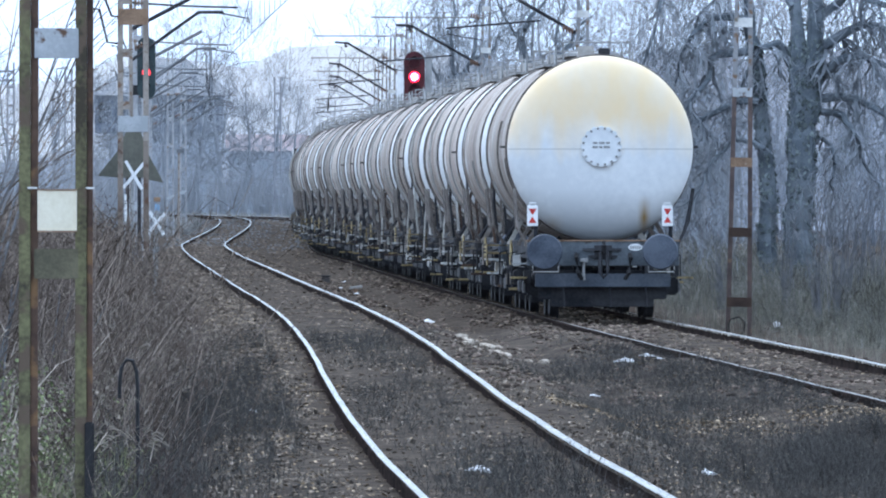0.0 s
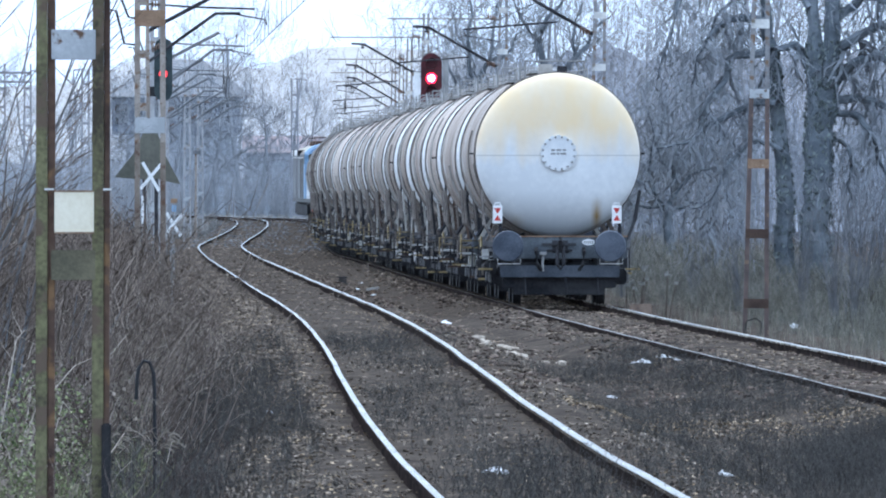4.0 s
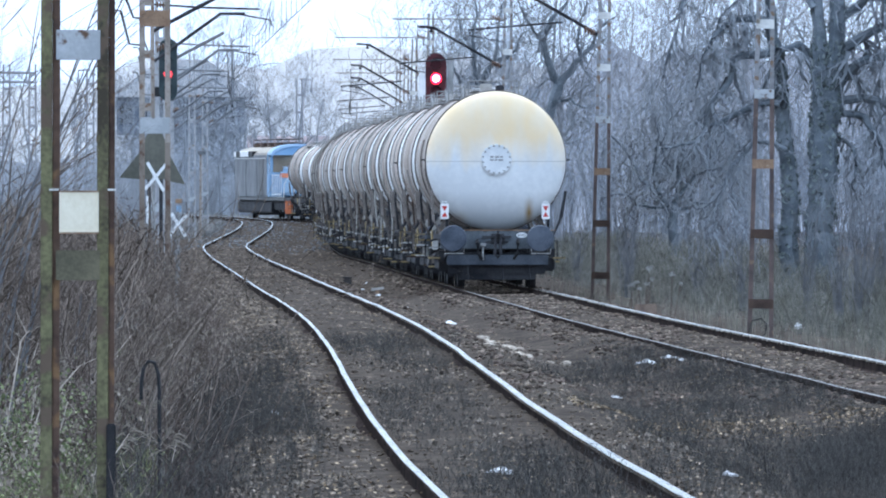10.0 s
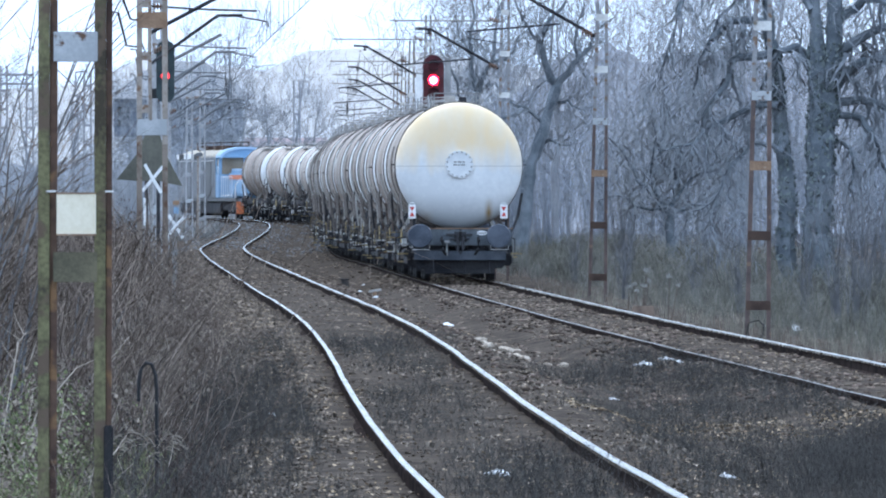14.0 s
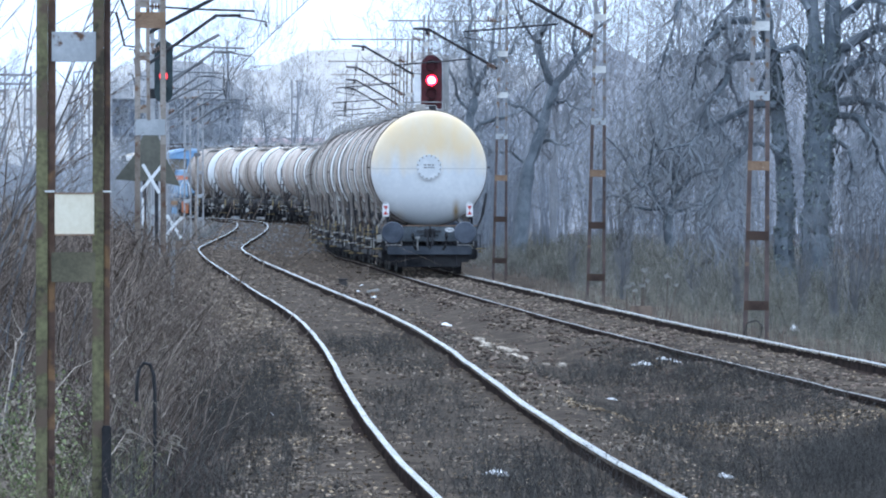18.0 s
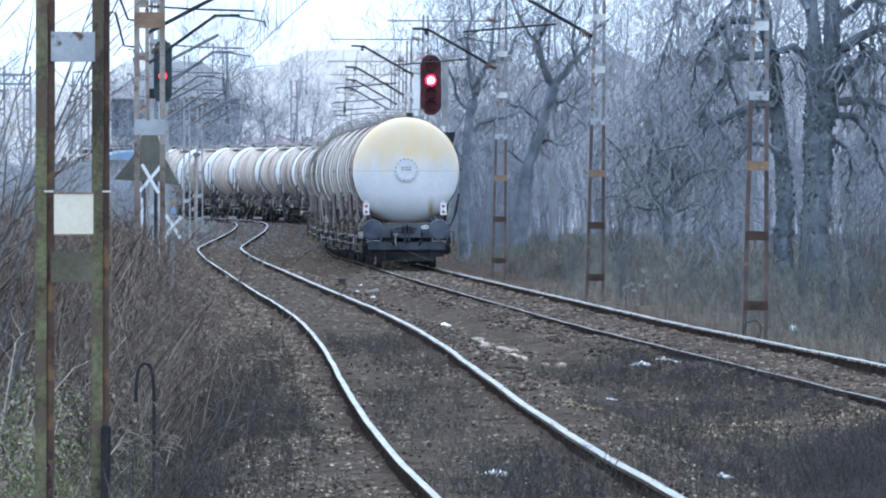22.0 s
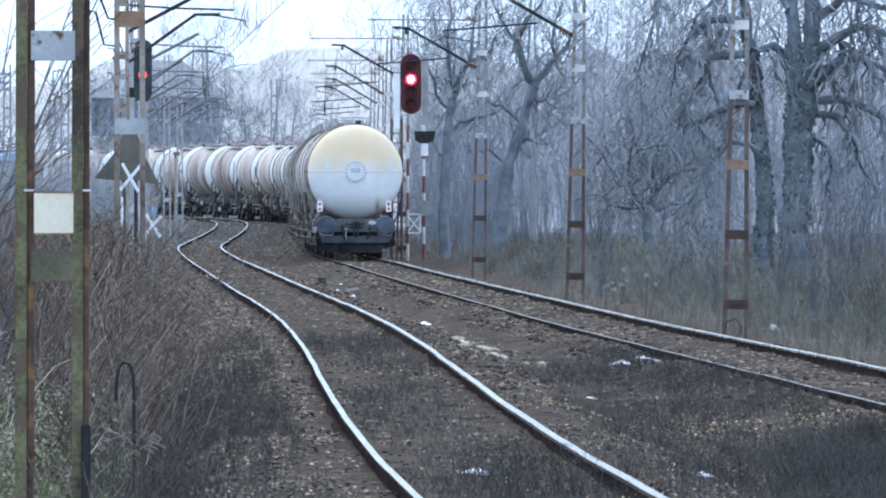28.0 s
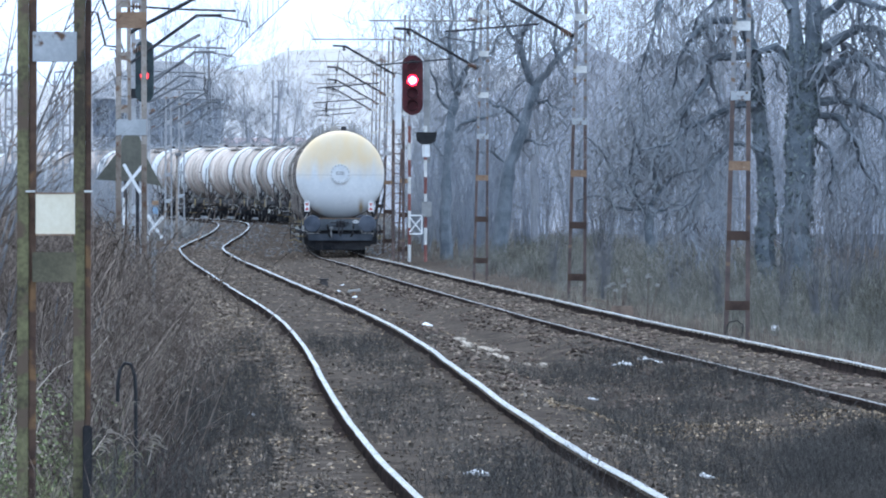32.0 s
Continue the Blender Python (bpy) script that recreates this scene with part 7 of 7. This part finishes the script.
while len(clods) < 5200:
    y = 118 + 170 * rng.random() ** 1.2
    x = left_x(y) + 1.0 + (right_x(y) + 1.6 - left_x(y)) * rng.random()
    if noise.noise((x * 0.9, y * 0.08, 12.0)) < -0.1:
        continue
    clods.append((x, y, ground_z(x, y) + 0.004, rng.uniform(0.016, 0.05), int(rng.integers(6))))
stuff("clods", rocks, clods, CLOD, "coarse dark brown clods and ballast between the tracks", "gravel")
far_stones = []
while len(far_stones) < 4500:
    y = rng.uniform(430, 760)
    x = left_x(y) + rng.uniform(-2.4, 7.5)
    far_stones.append((x, y, ground_z(x, y) + 0.005, rng.uniform(0.03, 0.06), int(rng.integers(6))))
stuff("gravel", rocks, far_stones, PALE_STONE, "grey ballast stones added round the far bend in place of haze", "gravel")
stuff("gravel", rocks, places, STONE, "scattered grey-brown ballast stones and clods", "gravel")
flake = [(np.array([(-1, -0.6, 0.15), (0.2, -0.8, 0.5), (1, 0.1, 0.9), (0.1, 0.9, 0.6), (-0.8, 0.5, 0.1)]), [(0, 1, 2), (0, 2, 3), (0, 3, 4)])]
places = []
for _ in range(9000):
    u = rng.random()
    y = 70 + 150 * rng.random() ** 1.5
    x = left_x(y) + rng.uniform(-2.4, 5.5)
    if u < 0.22:
        y = rng.normal(111, 2.0)
        x = rng.uniform(1.2, 4.4)
    elif u < 0.36:
        x = left_x(y) - rng.uniform(0.85, 1.9)
    elif noise.noise((x * 0.8, y * 0.07, 7.0)) < 0.0:
        continue
    places.append((x, y, ground_z(x, y) + 0.015, rng.uniform(0.006, 0.02), 0))
stuff("fallen_leaves", flake, places, LITTER, "pale brown fallen leaves on the ballast", "leaves")
for i in range(46):
    y = rng.uniform(151, 169)
    x = 0.93 + rng.normal(0, 0.33) + (160 - y) * 0.012
    v, f = rocks[int(rng.integers(6))]
    size = rng.uniform(0.03, 0.075) if i % 3 else rng.uniform(0.02, 0.04)
    s = Shape().add([tuple(q) for q in v * size * np.array((rng.uniform(0.9, 1.5), 1.0, rng.uniform(0.8, 1.4)))], f)
    thing("rubble_stone", "pale broken stone lying in a small heap", "stone", pose(x, y, ground_z(x, y) + size * 0.4, 0, 0, rng.uniform(0, 360)), "pale rubble heap", shape=s, mats=RUBBLE)


def scrap(x, y, w, h, turn, label, seed):
    """A crumpled piece of white plastic."""
    rnd = random.Random(seed)
    n = 7
    v = [(w * (i / (n - 1) - 0.5) + rnd.gauss(0, 0.006), rnd.gauss(0, 0.02) + 0.08 * j, h * (0.15 + 0.85 * math.sin(math.pi * (i + 0.6) / n)) * (0.2 + j * 0.4) * rnd.uniform(0.5, 1.1)) for j in range(3) for i in range(n)]
    v += [(p[0], p[1] + 0.004, p[2] - 0.012) for p in v]
    m = 3 * n
    f = [(j * n + i, j * n + i + 1, (j + 1) * n + i + 1, (j + 1) * n + i) for j in range(2) for i in range(n - 1)]
    f += [tuple(q + m for q in g[::-1]) for g in f]
    rim = [*range(n), *range(2 * n - 1, 3 * n, n), *range(3 * n - 2, 2 * n - 1, -1), n]
    f += [(rim[i], rim[(i + 1) % len(rim)], rim[(i + 1) % len(rim)] + m, rim[i] + m) for i in range(len(rim))]
    return thing("plastic_scrap", label, "litter", pose(x, y, ground_z(x, y) + 0.02, 0, 0, turn), "white litter", shape=Shape().add(v, f), mats=PLASTIC)


for i, (x, y, w, h) in enumerate(((0.13, 187, 0.2, 0.07), (2.9, 150, 0.2, 0.06), (2.52, 148, 0.26, 0.08), (2.95, 146, 0.1, 0.05), (6.05, 200, 0.16, 0.22), (-0.19, 163, 0.08, 0.06), (-1.54, 109, 0.06, 0.05),
                                 (2.14, 87, 0.08, 0.05), (0.37, 83.5, 0.14, 0.05), (0.46, 83.3, 0.1, 0.04), (1.9, 128, 0.1, 0.04), (-1.28, 230, 0.14, 0.08), (-1.75, 260, 0.16, 0.08), (-0.6, 215, 0.12, 0.06), (-1.9, 290, 0.14, 0.1), (0.65, 118, 0.1, 0.05))):
    scale = 0.5 if y > 205 else 0.9
    scrap(x, y, w * scale, h * scale * 0.8, 20 * math.sin(i * 2.1), "crumpled scrap of white plastic on the ground", 40 + i)

hook_pipe = thing("bent_pipe", "black bent pipe sticking out of the verge like a cane", "pipe", pose(-1.97, 80, -0.3))
part("pipe", Shape().tube([(-0.06, 0, 0.86), (-0.058, 0, 0.98), (-0.045, 0, 1.07), (-0.01, 0, 1.12), (0.03, 0, 1.11), (0.055, 0, 1.04), (0.062, 0, 0.92), (0.065, 0, 0.0)], 0.013, 8), BLACK, hook_pipe)
box = thing("point_box", "small dark trackside box between the tracks", "trackside box", pose(-2.28, 285, -0.3))
part("casing", Shape().box(-0.1, 0.1, -0.3, 0.3, 0.0, 0.22, cut=0.03), GRIMY_BEAM, box)
part("lid", Shape().box(-0.12, 0.12, -0.32, 0.32, 0.22, 0.25, cut=0.01), DARK_STEEL, box)
stake = thing("rusty_stake", "leaning rusty stake with a flat cap between the tracks", "stake", pose(-1.25, 235, -0.24, 0, -8))
part("shaft", Shape().tube([(0, 0, 0), (0, 0, 0.3)], 0.035, 8), BATTEN_RUST, stake)
part("cap", Shape().box(-0.12, 0.14, -0.05, 0.05, 0.28, 0.33, cut=0.01), PALE_BAND, stake)
STAINED_BLOCK = material("brown_stained_concrete", (0.12, 0.085, 0.068), (0.26, 0.19, 0.15), 0.9, size=0.2)
block = thing("concrete_block", "brown-stained concrete block beside the rail", "block", pose(3.53, 206, -0.17), shape=Shape().box(-0.19, 0.19, -0.2, 0.2, 0, 0.2, cut=0.02), mats=STAINED_BLOCK)


# ---- far buildings and hills ----
def hill(name, label, y, pts, mat):
    s = Shape()
    n = len(pts)
    s.add([(x, y, -2) for x, _ in pts] + [(x, y + 30, z) for x, z in pts] + [(x, y + 400, -2) for x, _ in pts],
          [(i, i + 1, i + 1 + n, i + n) for i in range(n - 1)] + [(i + n, i + 1 + n, i + 1 + 2 * n, i + 2 * n) for i in range(n - 1)])
    return thing(name, label, "hill", kind="structure", shape=s, mats=mat, smooth=True)


def haze_glow(name, a, b, size):
    """Plain glowing colour in soft patches that stands in for haze over distant things."""
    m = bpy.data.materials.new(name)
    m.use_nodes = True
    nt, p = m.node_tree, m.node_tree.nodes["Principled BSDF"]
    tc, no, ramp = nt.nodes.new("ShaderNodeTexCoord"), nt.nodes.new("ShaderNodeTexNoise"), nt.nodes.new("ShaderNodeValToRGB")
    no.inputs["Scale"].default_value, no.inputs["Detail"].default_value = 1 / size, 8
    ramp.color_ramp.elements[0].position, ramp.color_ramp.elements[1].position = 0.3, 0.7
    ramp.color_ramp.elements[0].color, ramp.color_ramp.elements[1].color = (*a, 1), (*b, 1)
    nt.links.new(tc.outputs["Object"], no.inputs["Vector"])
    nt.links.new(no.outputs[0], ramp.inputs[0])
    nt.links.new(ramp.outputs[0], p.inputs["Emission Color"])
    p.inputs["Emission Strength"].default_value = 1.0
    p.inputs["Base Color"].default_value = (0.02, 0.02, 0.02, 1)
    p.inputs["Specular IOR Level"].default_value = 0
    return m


# backdrop sheets glow by themselves to brighten the distance like haze
MIST = haze_glow("hill_haze_glow", (0.62, 0.73, 0.92), (0.66, 0.77, 0.95), 60)
FAR_MIST = haze_glow("far_wood_haze_glow", (0.26, 0.34, 0.49), (0.37, 0.45, 0.61), 6)
WOOD_MIST = haze_glow("near_wood_haze_glow", (0.26, 0.345, 0.51), (0.42, 0.505, 0.69), 4)
hill("backdrop_hill", "pale blue hill on the horizon, its haze a painted glow", 4000, [(-600, 30), (-300, 34), (-150, 38), (-118, 40), (-100, 49), (-80, 47), (-60, 44), (-45, 51), (-25, 52), (0, 50), (40, 44), (120, 40), (600, 30)], MIST)
edge_far = []
for i in range(120):
    x = -75 + i * 1.2
    edge_far.append((x, min(5.0 + max(x + 2, 0) * 0.5, 13) + 1.6 * noise.noise((x * 0.2, 0, 0)) + 1.0 * noise.noise((x * 0.9, 5, 0))))
edge_near = []
for i in range(90):
    x = -1.2 + i * 0.4
    edge_near.append((x, -1 + min(5.2 + max(x - 0.6, -1.2) * 0.9, 10.2) + 1.2 * noise.noise((x * 0.5, 2, 0)) + 0.8 * noise.noise((x * 2.0, 7, 0))))
hill("backdrop_thicket", "glowing sheet in place of haze in the bare wood", 585, edge_near, WOOD_MIST)
hill("backdrop_wood", "glowing sheet in place of distant hazy woodland", 1050, edge_far, FAR_MIST)


DARK_WALL = material("dark_timber_wall", (0.11, 0.135, 0.18), (0.175, 0.205, 0.255), 0.9, size=2.0)


def signal_box():
    b = thing("signal_box", "grey two-storey signal box with a wide dark roof", "building", pose(-17.9, 820, rise(820)))
    part("lower_wall", Shape().box(-3.6, 4.0, 0.6, 6, -0.8, 5.4, cut=0.03), BRICK_FAR, b, "rendered lower storey, haze put into its pale colour")
    part("upper_wall", Shape().box(-4.6, 4.2, 0, 6.4, 5.4, 8.1, cut=0.03), DARK_WALL, b, "dark blue-grey upper storey")
    part("roof", Shape().add([(-5.2, -0.9, 8.0), (5.2, -0.9, 8.0), (5.2, 7.3, 8.0), (-5.2, 7.3, 8.0), (-1.6, 3, 10.6), (1.6, 3, 10.6)],
                             [(0, 1, 5, 4), (1, 2, 5), (2, 3, 4, 5), (3, 0, 4), (3, 2, 1, 0)]), ROOF_FAR, b, "dark hipped roof")
    for i in range(6):
        wd = part("window", Shape().box(-4.5 + i * 1.45, -3.4 + i * 1.45, -0.06, 0.0, 6.0, 7.6, cut=0.01), DARK_WALL, b)
        part("pane", Shape().box(-4.38 + i * 1.45, -3.52 + i * 1.45, -0.09, -0.07, 6.1, 7.5), GLASS_DARK, wd)
    return b


signal_box()
rh = thing("far_house", "far house with a red roof dulled by painted haze", "house", pose(-10.8, 830, 0.6))
part("wall", Shape().box(-2.6, 2.6, 0, 7, -1, 4.3), BRICK_FAR, rh)
part("roof", Shape().add([(-2.9, -0.4, 4.2), (2.9, -0.4, 4.2), (2.9, 7.4, 4.2), (-2.9, 7.4, 4.2), (-2.9, 3.5, 5.4), (2.9, 3.5, 5.4)],
                         [(0, 1, 5, 4), (2, 3, 4, 5), (1, 2, 5), (3, 0, 4), (3, 2, 1, 0)]), ROOF_RED, rh)


def far_mast(x, y, h, arm):
    m = thing("catenary_mast", "thin far-off catenary mast, haze put into its grey", "catenary mast", pose(x, y, rise(y) - 0.4), "far catenary masts")
    for sx in (-0.16, 0.16):
        part("leg", Shape().tube([(sx * 1.3, 0, 0), (sx, 0, h)], 0.05, 6), FAR_STEEL, m)
    for k in range(int(h)):
        part("batten", Shape().box(-0.2, 0.2, -0.06, -0.05, k + 0.4, k + 0.52), FAR_STEEL, m)
    if arm:
        part("cross_arm", Shape().tube([(0, 0, h), (arm, 0, h - 0.05), (arm, 0, h - 0.5)], 0.05, 6), FAR_STEEL, m)
        part("insulator", Shape().lathe([(0.03, 0), (0.09, 0.05), (0.09, 0.3), (0.03, 0.35)], 8, "z", (arm, 0, h - 0.8)), FAR_STEEL, m)


# steel colour lightened and blued to paint the distance haze
FAR_STEEL = material("hazed_far_steel", (0.24, 0.25, 0.28), (0.33, 0.34, 0.37), 0.8, size=1.0)
for x, y, h, arm in ((-8.3, 690, 8.4, 0.7), (-17.8, 600, 8.2, -0.6), (-21.5, 700, 7.6, 0.5), (-23.5, 640, 8.8, 0.0), (-22.1, 640, 8.8, 0.0), (-26.4, 700, 7.5, -0.6)):
    far_mast(x, y, h, arm)
portal = thing("catenary_portal", "far lattice portal beam across sidings", "catenary portal", pose(-22.8, 640, 7.9))
part("beam", Shape().box(-3.2, 0.9, -0.1, 0.1, 0.0, 0.12), FAR_STEEL, portal)
part("beam", Shape().box(-3.2, 0.9, -0.1, 0.1, 0.5, 0.62), FAR_STEEL, portal)
for k in range(8):
    part("lattice_bar", Shape().tube([(-3.15 + 0.5 * k, 0, 0.1 if k % 2 else 0.52), (-2.65 + 0.5 * k, 0, 0.52 if k % 2 else 0.1)], 0.03, 5), FAR_STEEL, portal)


# ---- motion of the train ----
def motions():
    ys = np.arange(120, 858, 0.5)
    xs = np.array([right_x(y) for y in ys])
    arc = np.concatenate([[0], np.cumsum(np.hypot(np.diff(xs), np.diff(ys)))])

    def on_track(s):
        y = float(np.interp(s, arc, ys))
        return Vector((float(np.interp(s, arc, xs)), y, rise(y)))

    def vehicle(ob, ahead, pivot, offset=0.0):
        rows = []
        for t in [k * 2.0 for k in range(17)]:
            rear = np.interp(185.7 + 6.05 * t + 0.0107 * t * t, ys, arc)
            mid = rear + 4.6 + ahead
            a, b = on_track(mid - pivot), on_track(mid + pivot)
            d = b - a
            c = (a + b) / 2 - d.normalized() * offset
            rows.append((t, pose(c.x, c.y, c.z, math.degrees(math.atan2(d.z, math.hypot(d.x, d.y))), 0, math.degrees(math.atan2(-d.x, d.y)))))
        walk(ob, rows)

    for i, w in enumerate(train):
        vehicle(w, i * WAGON_LENGTH, 3.95)
    vehicle(loco, (WAGONS - 0.5) * WAGON_LENGTH + 12.0, 6.4, 1.0)


motions()
